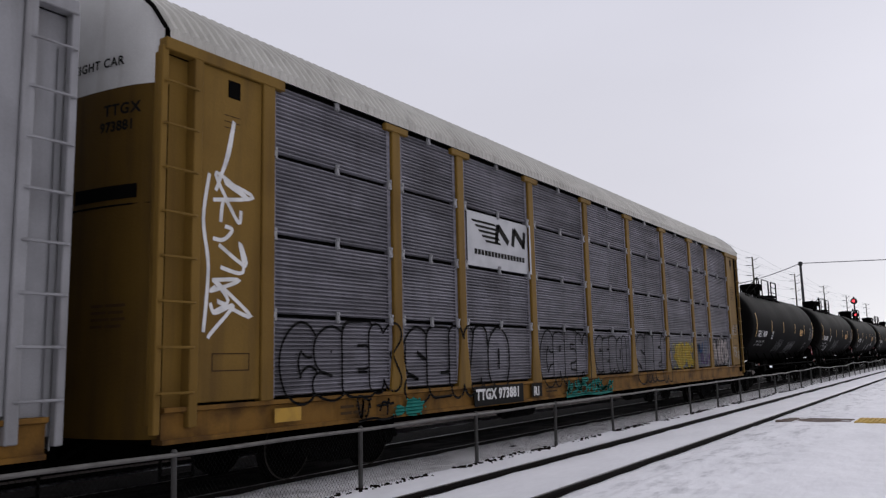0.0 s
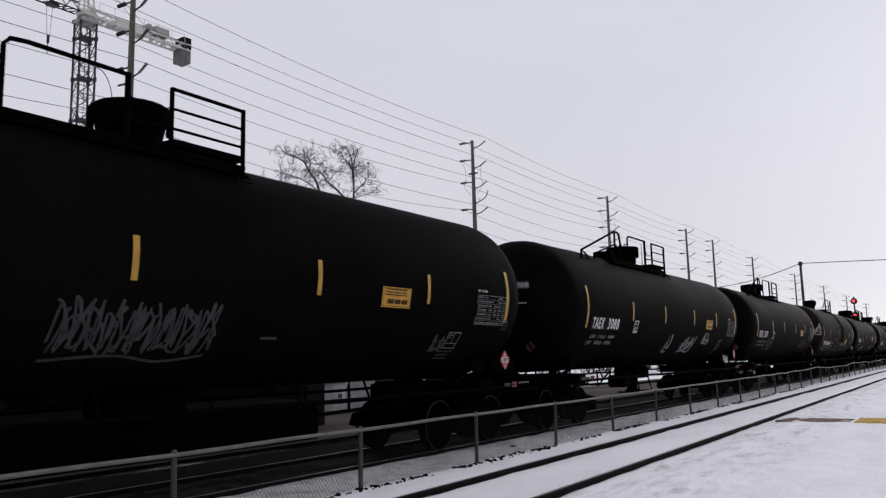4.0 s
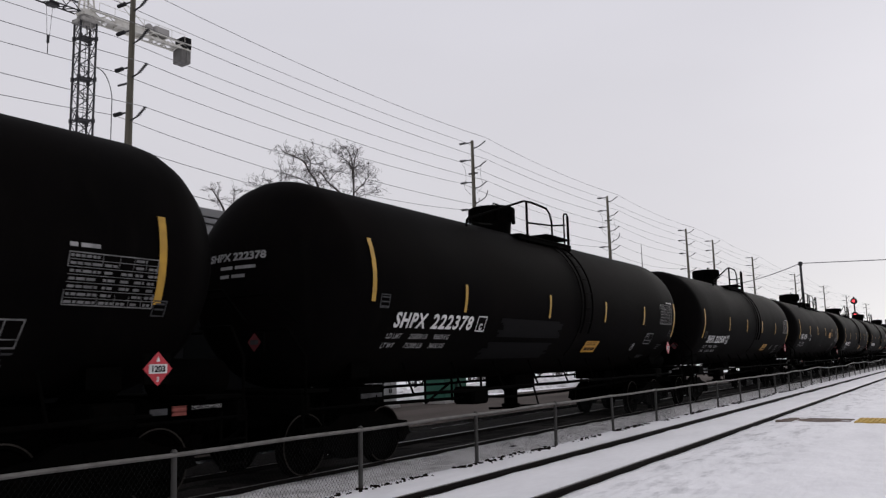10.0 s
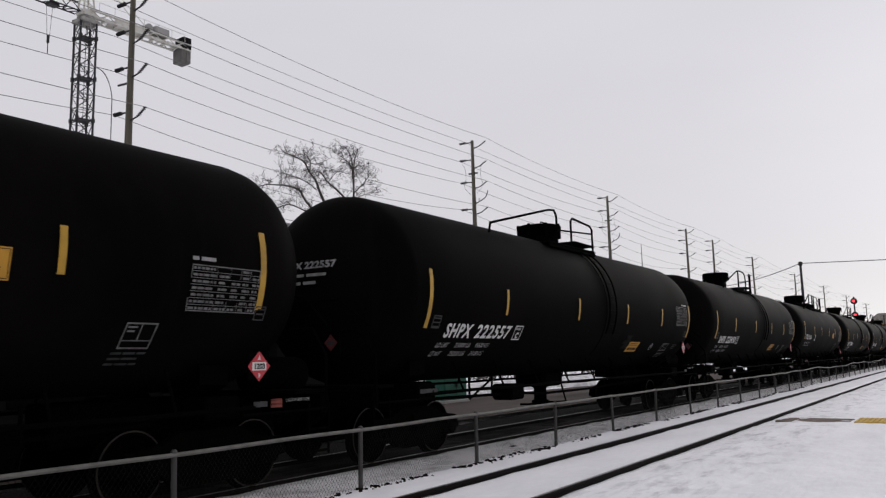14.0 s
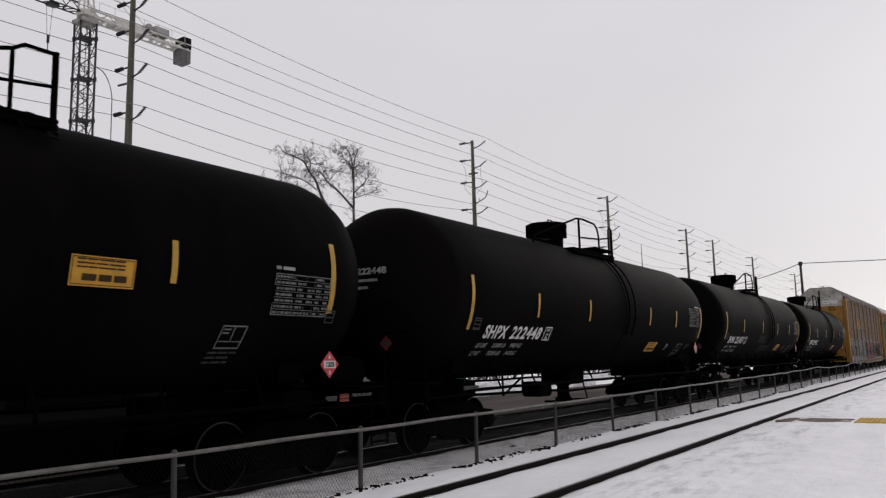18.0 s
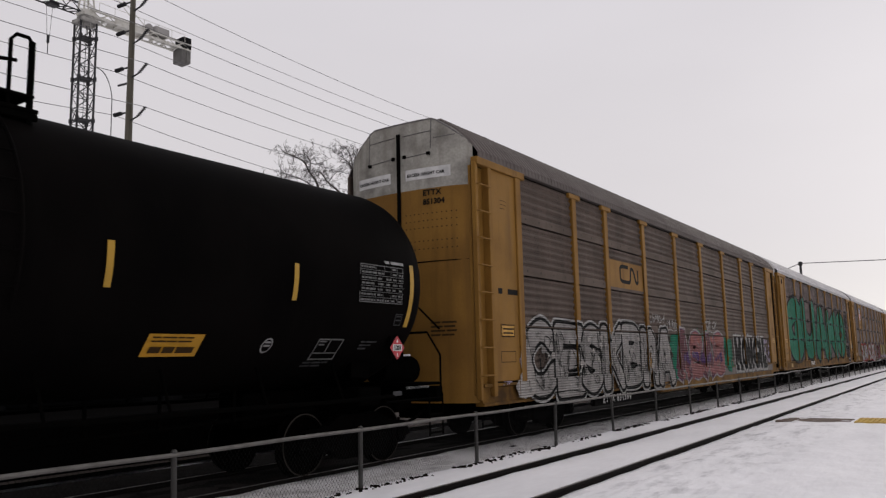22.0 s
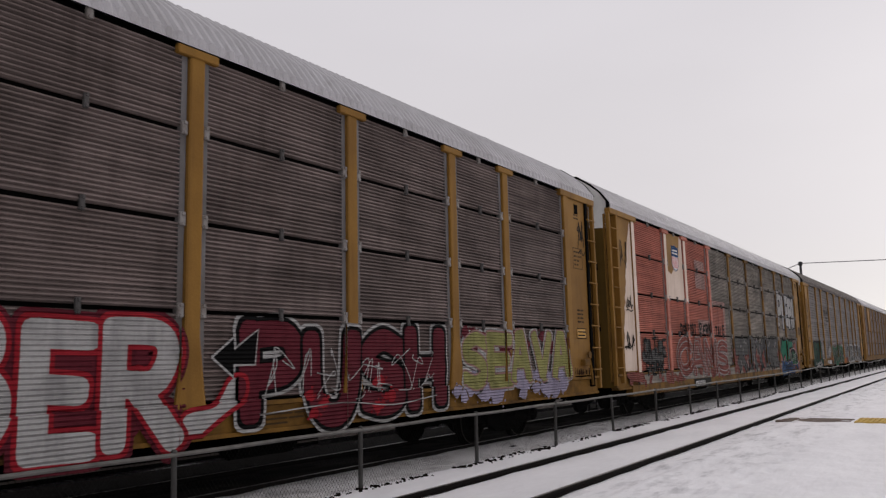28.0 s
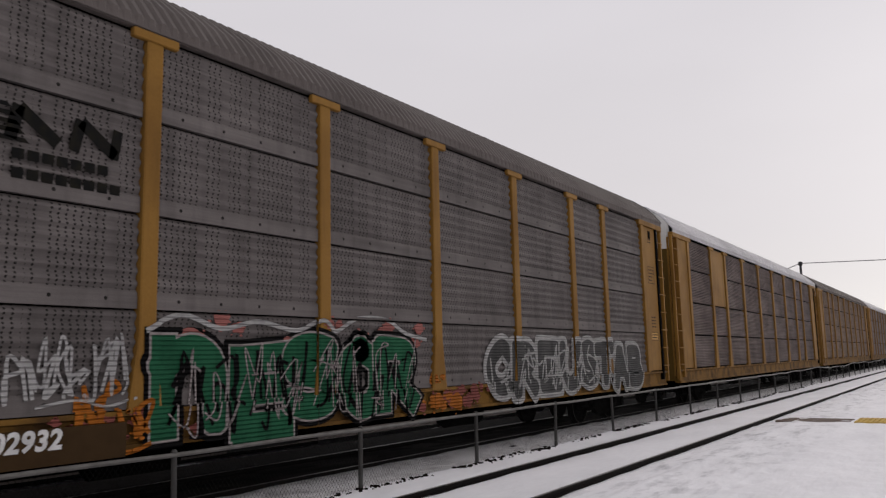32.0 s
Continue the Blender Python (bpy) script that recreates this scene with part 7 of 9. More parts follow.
def fat_stroke(line, width, grow, round_ends):
    """A stroke as wide as it is bold, drawn past its ends, squared or rounded off."""
    a, b, y, z = line[0], line[1], line[-1], line[-2]
    if math.hypot(a[0] - y[0], a[1] - y[1]) < 0.02:
        ring = list(line[:-1])
        uv, _ = ribbon([ring[-1]] + ring + [ring[0], ring[1]], width + 2 * grow)
        uv = uv[2:-2]
        n = len(uv) // 2
        return uv, [(2 * i, 2 * i + 1, 2 * i + 3, 2 * i + 2) for i in range(n - 1)]
    d, e = math.hypot(b[0] - a[0], b[1] - a[1]) or 1, math.hypot(y[0] - z[0], y[1] - z[1]) or 1
    w = width + 2 * grow
    steps = ((0.5, 0.42), (0.4, 0.78), (0.22, 0.96)) if round_ends else ((0.38, 1.0),)
    pre = [((a[0] - (b[0] - a[0]) / d * (width * k + grow), a[1] - (b[1] - a[1]) / d * (width * k + grow)), w * f) for k, f in steps]
    post = [((y[0] + (y[0] - z[0]) / e * (width * k + grow), y[1] + (y[1] - z[1]) / e * (width * k + grow)), w * f) for k, f in reversed(steps)]
    pts = [q for q, _ in pre] + list(line) + [q for q, _ in post]
    ws = [q for _, q in pre] + [w] * len(line) + [q for _, q in post]
    return ribbon(pts, ws)


def lettered(car, words, box_, fat, fill, line=None, line_w=0.05, halo=None, halo_w=0.08, seed=1, wild=0.05, gap=0.02, widths=None, tops=None,
             lean=0.0, round_ends=True, base=1.0):
    """A lettered spray piece: each letter's outline lies over the letter before it. fill: one colour, or one a letter."""
    rnd = random.Random(seed)
    u0, u1, v0, v1 = box_
    ws = widths or [1.0] * len(words)
    k = (u1 - u0) / sum(ws)
    fills = fill if isinstance(fill, (list, tuple)) else [fill] * len(words)
    under, u = [], u0
    for i, ch in enumerate(words):
        w = ws[i] * k
        if ch != " ":
            top = v1 if tops is None else v0 + (v1 - v0) * tops[i]
            h = fat / 2
            ls = stroke_lines(ch, u + h + gap, max(u + w - h - gap, u + h + gap + 0.01), v0 + h, top - h, rnd, wild, lean)
            lift = base + 1 + 0.9 * i
            if halo:
                under += [(fat_stroke(q, fat, line_w + halo_w, c or round_ends), base + 0.02 * j + 0.1 * i) for j, (q, c) in enumerate(ls)]
            if line:
                lay_many(car, "spray_letter", [(fat_stroke(q, fat, line_w, c or round_ends), lift + 0.06 * j) for j, (q, c) in enumerate(ls)], SPRAY[line])
            if fills[i]:
                lay_many(car, "spray_letter", [(fat_stroke(q, fat, 0, c or round_ends), lift + 0.45 + 0.06 * j) for j, (q, c) in enumerate(ls)], SPRAY[fills[i]])
        u += w
    if under:
        lay_many(car, "spray_tag", under, SPRAY[halo])


def bubble(car, words, box_, fat, stroke, colour, seed, wild=0.08, gap=-0.05, widths=None, tops=None, layer=2.0):
    """Hollow round letters, drawn as one outline round each letter; a letter hides what it overlaps of the one before."""
    rnd = random.Random(seed)
    u0, u1, v0, v1 = box_
    ws = widths or [1.0] * len(words)
    k = (u1 - u0) / sum(ws)
    h = fat / 2
    letters, u = [], u0
    for i, ch in enumerate(words):
        w = ws[i] * k
        top = v1 if tops is None else v0 + (v1 - v0) * tops[i]
        ls = [q for q, _ in stroke_lines(ch, u + h + gap, max(u + w - h - gap, u + h + gap + 0.02), v0 + h, top - h, rnd, wild)]
        dense = []
        for q in ls:
            pts = []
            for a, b in zip(q, q[1:]):
                m = max(1, int(math.hypot(b[0] - a[0], b[1] - a[1]) / 0.035))
                pts += [(a[0] + (b[0] - a[0]) * t / m, a[1] + (b[1] - a[1]) * t / m) for t in range(m)]
            dense.append(np.array(pts + [q[-1]]))
        letters.append(dense)
        u += w
    out = []
    for i, dense in enumerate(letters):
        for j, q in enumerate(dense):
            d = np.gradient(q, axis=0)
            d /= np.maximum(np.hypot(d[:, 0], d[:, 1]), 1e-6)[:, None]
            side = np.stack([-d[:, 1], d[:, 0]], 1) * h
            a0, a1 = math.atan2(-d[0, 1], -d[0, 0]), math.atan2(d[-1, 1], d[-1, 0])
            cap = lambda c, a: [(c[0] + h * math.cos(a + t), c[1] + h * math.sin(a + t)) for t in np.linspace(math.pi / 2, -math.pi / 2, 9)]
            ring = np.array(list(map(tuple, q + side)) + cap(q[-1], a1) + list(map(tuple, (q - side)[::-1])) + cap(q[0], a0))
            others = [o for m, o in enumerate(dense) if m != j] + [o for later in letters[i + 1:i + 2] for o in later]
            hidden = np.zeros(len(ring), bool)
            for o in others + [q]:
                near = np.hypot(ring[:, None, 0] - o[None, :, 0], ring[:, None, 1] - o[None, :, 1]).min(1)
                hidden |= near < h - (0.02 if o is not q else 0.035)
            run = []
            for p, gone in list(zip(ring, hidden)) + [(ring[0], True)]:
                if not gone:
                    run.append((float(p[0]), float(p[1])))
                elif len(run) > 2:
                    out.append((ribbon(run, stroke), layer + 0.01 * (len(out) % 40)))
                    run = []
                else:
                    run = []
    lay_many(car, "spray_letter", out, SPRAY[colour])


def blob(u, v, w, h, rnd, power=2.6, n=22):
    ph = [rnd.uniform(0, 6.28) for _ in range(3)]
    out = []
    for k in range(n):
        a = 2 * math.pi * k / n
        c, s = math.cos(a), math.sin(a)
        r = (abs(c) ** power + abs(s) ** power) ** (-1 / power) * (1 + 0.06 * math.sin(2 * a + ph[0]) + 0.05 * math.sin(3 * a + ph[1]))
        out.append((u + w / 2 * r * c, v + h / 2 * r * s))
    return out


def splash(car, box_, colour, n, seed, layer=1, size=0.5):
    """Clouds of sprayed colour: ragged overlapping patches with flecks of overspray round them."""
    rnd = random.Random(seed)
    u0, u1, v0, v1 = box_
    out = []
    for k in range(n):
        s = size * rnd.uniform(0.45, 1.1)
        u, v = rnd.uniform(u0 + s / 2, u1 - s / 2), rnd.uniform(v0 + s / 3, v1 - s / 3)
        b = [(u + (x - u) * f, v + (y - v) * f) for (x, y), f in ((q, rnd.uniform(0.72, 1.12)) for q in blob(u, v, s * 1.3, s, rnd, 2.0, 16))]
        out.append(((b, [tuple(range(16))]), layer + 0.02 * k))
        for j in range(3):
            a, r, d = rnd.uniform(0, 6.28), rnd.uniform(0.5, 0.72) * s, rnd.uniform(0.02, 0.055)
            fleck = blob(u + 1.3 * r * math.cos(a), v + r * math.sin(a), d * 1.4, d, rnd, 2.0, 6)
            out.append(((fleck, [tuple(range(6))]), layer + 0.02 * k))
    lay_many(car, "spray_tag", out, SPRAY[colour])


def scribble(car, box_, seed, colour, stroke=0.035, n=6, layer=5, flat=False):
    u0, u1, v0, v1 = box_
    fig = tag_scrawl(seed, u1 - u0, v1 - v0, n, stroke)
    lay_on_side(car, "spray_tag", moved(fig, u0, v0), SPRAY[colour], layer)


def vertical_scribble(car, box_, seed, colour, stroke=0.04, n=5):
    u0, u1, v0, v1 = box_
    uv, faces = tag_scrawl(seed, v1 - v0, u1 - u0, n, stroke)
    lay_bay(car, "spray_tag", ([(u0 + y, v0 + x) for x, y in uv], faces), SPRAY[colour])


def lay_bay(car, name, figure, mat, lift=0.004, label=""):
    """Lays a figure on the flat yellow end bay."""
    mat = {SPRAY["white"].name: LETTER, SPRAY["black"].name: INK}.get(mat.name, mat)    # smooth plate: no ribs under the paint
    uv, faces = figure
    ob = part(name, flat_mesh(name, uv, faces, mat, lambda u, v: (RH - 0.02 + lift, u, v)), parent=car, label=label)
    if name in ("lettering", "notice_print", "spray_tag"):
        ob["kind"] = "stuff"
    return ob


def words_side(car, words, u, v, size, mat, bold=0.008, shear=0.0, layer=4, label="", spacing=1.0):
    lay_on_side(car, "lettering", moved(text_shape(words, size, bold, shear, spacing), u, v), mat, layer, label, flat=True)


def on_end(lift, sign=-1):
    """Lays (across, up) on the bulging end door, seen from outside."""
    def place(u, v):
        b = 0.34 * math.sqrt(max(0, 1 - (u / 1.5) ** 2))
        return (u, sign * (RHALF + b - 0.12 + lift), v)
    return place


def end_print(car, mark, number, slots=(3.62,), high=True, ink=INK, plates=False):
    if plates:
        for a, b in ((-1.2, -0.28), (0.1, 1.1)):
            bm = bmesh.new()
            sheet(bm, [[on_end(0.009)(x, z) for x in np.linspace(a, b, 8)] for z in (5.2, 5.42)])
            part("name_plate", bm, LETTER, car, "white painted strip")
            w = text_shape("EXCESS HEIGHT CAR", 0.085, 0.003, 0, 1.05)
            part("lettering", flat_mesh("lettering", *moved(w, a + 0.04, 5.27), ink, on_end(0.016)), parent=car)["kind"] = "stuff"
        high = False
        # the gap's shade is a black sheet on the door face
        bm = bmesh.new()
        sheet(bm, [[on_end(0.012)(x, z) for x in (-0.12, -0.07, -0.02)] for z in np.linspace(0.95, 6.2, 8)])
        part("door_gap", bm, BACKING, car, "black strip laid for the shaded gap between the two door leaves")
        bm = bmesh.new()
        for x0, x1, z0, z1 in ((-0.86, -0.16, 5.68, 5.71), (0.04, 0.66, 5.68, 5.71), (-0.88, -0.85, 5.68, 6.36), (0.68, 0.71, 5.8, 6.4), (-0.85, -0.16, 6.12, 6.14), (0.04, 0.68, 6.13, 6.15), (0.75, 1.2, 6.0, 6.02)):
            tube(bm, [on_end(0.0)(x0 + (x1 - x0) * q, z0 + (z1 - z0) * q) for q in (0, 0.34, 0.67, 1)], 0.012, 5)
        tube(bm, [on_end(-0.01)(x, arch_height(x) - 0.03) for x in np.linspace(-1.45, 1.45, 24)], 0.02, 5)
        part("cap_seam", bm, FLANGE, car)
        for x, z in ((-0.84, 5.66), (-0.2, 5.7), (0.08, 5.7), (0.64, 5.7)):
            bm = bmesh.new()
            chamfer_box(bm, -0.035, 0.035, -0.03, 0.03, -0.03, 0.03, 0.008)
            part("cap_latch", bm, BACKING, car, at=Matrix.Translation(on_end(0.02)(x, z)))
        holes = [rect(x - 0.012, x + 0.012, z - 0.012, z + 0.012) for z in (4.5, 4.36, 4.22, 3.96, 3.8) for x in np.arange(0.1, 1.3, 0.1)]
        ob = part("door_hole", flat_mesh("door_hole", *join_flat(holes), INK_BROWN, on_end(0.014)), parent=car, label="rows of small holes")
        ob["kind"] = "stuff"
    if high:
        w = text_shape("EXCESS HEIGHT CAR", 0.16, 0.004, 0, 1.1)
        part("lettering", flat_mesh("lettering", *moved(w, -0.62, 5.28), ink, on_end(0.015)), parent=car)["kind"] = "stuff"
    part("lettering", flat_mesh("lettering", *moved(text_shape(mark, 0.15 if plates else 0.19, 0.006, 0, 1.15), 0.5 if plates else 0.72, 4.86 if plates else 4.66), ink, on_end(0.015)), parent=car)["kind"] = "stuff"
    part("lettering", flat_mesh("lettering", *moved(text_shape(number, 0.15 if plates else 0.17, 0.006, 0, 1.05), 0.5 if plates else 0.66, 4.68 if plates else 4.46), ink, on_end(0.015)), parent=car)["kind"] = "stuff"
    part("lettering", flat_mesh("lettering", *bars(0.62, 2.35, [(0.2, 0.3), (0.25, 0.22), (0.3, 0.2), (0.2, 0.25)], 0.035, 0.08), INK_BROWN, on_end(0.015)), parent=car)["kind"] = "stuff"
    # slots are not cut: black sheets carry their shade
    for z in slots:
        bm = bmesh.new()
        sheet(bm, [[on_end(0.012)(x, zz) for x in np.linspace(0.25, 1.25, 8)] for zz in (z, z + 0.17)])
        part("door_slot", bm, BACKING, car, "black strip laid for a shaded slot in the end door")
    bm = bmesh.new()
    if not plates:
        tube(bm, [on_end(0.005)(-0.02, z) for z in np.linspace(0.95, 6.2, 6)], 0.018, 5)
    tube(bm, [on_end(0.0)(x, 3.55) for x in np.linspace(-1.4, 1.4, 12)], 0.014, 5)
    part("door_seam", bm, BACKING, car)


def roof_brace(car, e=-1):
    bm = bmesh.new()
    tube(bm, [(x, e * (RHALF + 0.02), z + 0.02) for x, z in ARCH], 0.028, 6)
    tube(bm, [(RH - 0.02, e * (RHALF - 0.3), EAVE + 0.07), (RH - 0.28, e * (RHALF - 0.02), EAVE + 0.33)], 0.022, 5)
    part("roof_edge", bm, BACKING, car, "black rubber edge of the roof")


def bay_notices(car, e, mat=INK_BROWN, yellow=True, seed=0):
    """Small printed notices on an end bay; e = -1 leading, 1 trailing."""
    a, b = sorted((e * (RHALF - 0.62), e * (RHALF - 1.5)))
    rnd = random.Random(seed)
    if e > 0:
        lay_bay(car, "notice_frame", frame_lines(a + 0.18, b - 0.16, 3.72, 4.22, 0.018), mat)
        lay_bay(car, "notice_print", bars(a + 0.24, 4.1, [(0.08, 0.1, 0.06, 0.1), (0.1, 0.06, 0.1, 0.08), (0.12, 0.14), (0.1, 0.1)], 0.04, 0.1), mat)
        lay_bay(car, "notice_print", bars(a + 0.3, 5.0, [(0.12, 0.1), (0.1, 0.14)], 0.035, 0.08), mat)
        lay_bay(car, "notice_print", bars(a + 0.28, 2.72, [(0.16, 0.16), (0.2, 0.1), (0.12, 0.18), (0.2, 0.12)], 0.04, 0.09), mat)
    else:
        lay_bay(car, "notice_print", bars(a + 0.3, 4.8, [(0.26,), (0.26,), (0.2,)], 0.012, 0.08), mat)
        lay_bay(car, "notice_frame", frame_lines(a + 0.16, b - 0.12, 1.58, 1.8, 0.015), mat)
    if yellow:
        d = 0.42 if seed == 7 and e < 0 else 0.0
        lay_bay(car, "notice", rect(a + 0.2, b - 0.16, 2.08 + d, 2.32 + d), ORANGE, 0.006, "yellow printed notice")
        lay_bay(car, "notice_print", bars(a + 0.26, 2.22 + d, [(0.44,), (0.4,)], 0.03, 0.08), INK, 0.009)
        lay_bay(car, "notice_frame", frame_lines(a + 0.2, b - 0.16, 2.08 + d, 2.32 + d, 0.018), INK, 0.012)
    # the opening is a black plate, its shade put in as colour
    if seed != 5:
        bm = bmesh.new()
        chamfer_box(bm, RH - 0.03, RH - 0.012, a + 0.36, a + 0.56, 5.05, 5.28, 0.004)
        part("opening", bm, BACKING, car, "small black plate set for the shaded opening under the header")


def grime(car, e, seed, n=16):
    """Rust and soot run down the foot of an end bay."""
    rnd = random.Random(seed)
    a, b = sorted((e * (RHALF - 0.6), e * (RHALF - 1.52)))
    for k in range(n):
        w, h = rnd.uniform(0.025, 0.07), rnd.uniform(0.06, 0.2)
        u = rnd.uniform(a + w / 2, b - w / 2)
        out = blob(u, 1.24 + h * 0.45, w, h, rnd, 1.7, 16)
        lay_bay(car, "grime", ([(x, max(y, 1.23)) for x, y in out], [tuple(range(16))]), GRIME, 0.002 + 0.0004 * k)


def shield(car, u0, u1, v0, v1):
    """A red, white and blue shield as plain shapes."""
    w, h = u1 - u0, v1 - v0

    def P(*pts):
        return [(u0 + x * w, v0 + y * h) for x, y in pts]
    outline = P((0, 0.98), (0.2, 0.93), (0.5, 1.0), (0.8, 0.93), (1, 0.98), (1.0, 0.62), (1.0, 0.25), (0.85, 0.1), (0.5, 0), (0.15, 0.1), (0, 0.25), (0, 0.62))
    c = (u0 + w / 2, v0 + h / 2)
    lay_on_side(car, "sign_edge", ([(c[0] + (x - c[0]) * 1.08, c[1] + (y - c[1]) * 1.06) for x, y in outline], [tuple(range(12))]), SPRAY["blue"], 2, flat=True)
    lay_on_side(car, "sign_field", (outline, [tuple(range(12))]), LETTER, 3, flat=True)
    lay_on_side(car, "sign_top", (P((0, 0.98), (0.2, 0.93), (0.5, 1.0), (0.8, 0.93), (1, 0.98), (1, 0.56), (0, 0.56)), [tuple(range(7))]), SPRAY["blue"], 4, flat=True)
    lay_on_side(car, "sign_stripe", join_flat([(P((x, 0.55), (x, 0.1 if 0.1 < x < 0.8 else 0.22), (x + 0.075, 0.1 if 0.1 < x < 0.8 else 0.22), (x + 0.075, 0.55)), [(0, 1, 2, 3)]) for x in (0.03, 0.175, 0.32, 0.465, 0.61, 0.755, 0.9)]), RED, 4, flat=True)
    lay_on_side(car, "sign_print", join_flat([rect(u0 + 0.16 * w, u0 + 0.84 * w, v0 + 0.78 * h, v0 + 0.84 * h), rect(u0 + 0.1 * w, u0 + 0.9 * w, v0 + 0.66 * h, v0 + 0.72 * h)]), LETTER, 5, flat=True)


def horse_sign(car, u0, u1, v0, v1, ground):
    """A plain sign of slanting bars and a block, black on a pale or grey plate."""
    if ground:
        lay_on_side(car, "sign_plate", rect(u0, u1, v0, v1), ground, 1, "painted sign plate", flat=True)
    w, h = u1 - u0, v1 - v0
    out = []
    for k in range(5):
        y = v0 + h * (0.86 - 0.085 * k)
        out.append(([(u0 + w * (0.06 + 0.05 * k), y), (u0 + w * (0.42 + 0.02 * k), y), (u0 + w * (0.44 + 0.02 * k), y - h * 0.045), (u0 + w * (0.08 + 0.05 * k), y - h * 0.045)], [(0, 1, 2, 3)]))
    for a in (0.44, 0.71):
        out.append(ribbon([(u0 + w * a, v0 + h * 0.5), (u0 + w * (a + 0.03), v0 + h * 0.86)], 0.13))
        out.append(ribbon([(u0 + w * (a + 0.03), v0 + h * 0.84), (u0 + w * (a + 0.2), v0 + h * 0.54)], 0.14))
    out.append(ribbon([(u0 + w * 0.9, v0 + h * 0.5), (u0 + w * 0.92, v0 + h * 0.84)], 0.12))
    lay_on_side(car, "sign_figure", join_flat(out), INK, 2, flat=True)
    rows = ((7, 0.30, 0.41), (8, 0.10, 0.21)) if ground is None else ((16, 0.22, 0.32),)
    first = 0.1 if ground is LETTER_PLATE else 0.45
    for n, lo, hi in rows:
        step = (0.95 - first) / 8 if ground is None else (0.92 - first) / 16
        lay_on_side(car, "sign_print", join_flat([rect(u0 + w * (first + step * k), u0 + w * (first + step * (k + 0.8)), v0 + h * lo, v0 + h * hi) for k in range(n)]), INK, 2, flat=True)["kind"] = "stuff"


LETTER_PLATE = surface("white_sign_paint", (0.42, 0.42, 0.43), 0.6, spot=(0.26, 0.26, 0.27), amount=0.5, scale=2, bump=0)


def ribbon_sign(car, u0, u1, v0, v1):
    """A bent black band on a yellow plate."""
    lay_on_side(car, "sign_plate", rect(u0, u1, v0, v1), RACK_YELLOW, 1, "yellow sign plate", flat=True)
    w, h = u1 - u0, v1 - v0
    pts = [(0.53, 0.82), (0.45, 0.82), (0.36, 0.82), (0.31, 0.78), (0.29, 0.7), (0.29, 0.38), (0.31, 0.3), (0.36, 0.26), (0.53, 0.25), (0.57, 0.3), (0.585, 0.4), (0.6, 0.72), (0.62, 0.78), (0.65, 0.78), (0.69, 0.7), (0.75, 0.34), (0.78, 0.28), (0.81, 0.3), (0.82, 0.4), (0.82, 0.8)]
    lay_on_side(car, "sign_figure", ribbon(smooth_line([(u0 + w * x, v0 + h * y) for x, y in pts], 3), 0.10), INK, 2, flat=True)


def tag_gear(car):
    """Brake lever box and chain on the trailing end bay."""
    bm = bmesh.new()
    chamfer_box(bm, RH - 0.05, RH + 0.1, 12.55, 12.85, 1.45, 1.6, 0.02)
    tube(bm, [(RH + 0.06, 12.9, 1.6), (RH + 0.08, 12.95, 1.25), (RH + 0.05, 13.05, 1.0)], 0.03, 5)
    lathe(bm, [(0.03, RH), (0.09, RH + 0.03), (0.09, RH + 0.06)], axis="x", n=10, origin=(0, 12.95, 1.7))
    part("brake_gear", bm, SILL_YELLOW, car)
# ---- the train, car by car ----
CORNER = {0: 5.67 - 28.5, 1: 5.67, 2: 307.76, 3: 336.13, 4: 364.47, 5: 392.92, 6: 421.50}
for k in range(7, 16):
    CORNER[k] = CORNER[k - 1] + 28.5


def tank_middle(i):
    return 24.567 + 18.2277 * i


def sill_print(car, mark, number, u, mat=LETTER):
    words_side(car, mark + " " + number, u, 0.92, 0.26, mat, 0.012, 0.0, 4, "", 1.1)
    lay_on_side(car, "sill_print", join_flat([bars(-4.0, 1.0, [(0.2, 0.3, 0.1), (0.3, 0.2)], 0.03, 0.07), bars(2.6, 1.0, [(0.5, 0.2), (0.4, 0.3), (0.4,)], 0.025, 0.06), bars(-10.6, 1.0, [(0.3, 0.2), (0.25, 0.3)], 0.04, 0.09)]), INK_BROWN, 2, flat=True)
    lay_on_side(car, "sill_plate", rect(-11.9, -11.4, 0.9, 1.08), BAR_YELLOW, 2, "orange reflector plate", flat=True)


def low_sill(car, a, b, strip):
    """A deep yellow sill under a strip of panel sheet."""
    for y0, y1, z0, z1, mt, name in ((a, b, 0.58, 0.865, SILL_YELLOW, "lower_sill"), (max(a, -12.0), min(b, 12.0), 0.872, 1.13, strip, "lower_sheet")):
        bm = bmesh.new()
        chamfer_box(bm, RH - 0.2, RH - 0.012, y0, y1, z0, z1, 0.008)
        part(name, bm, mt, car)


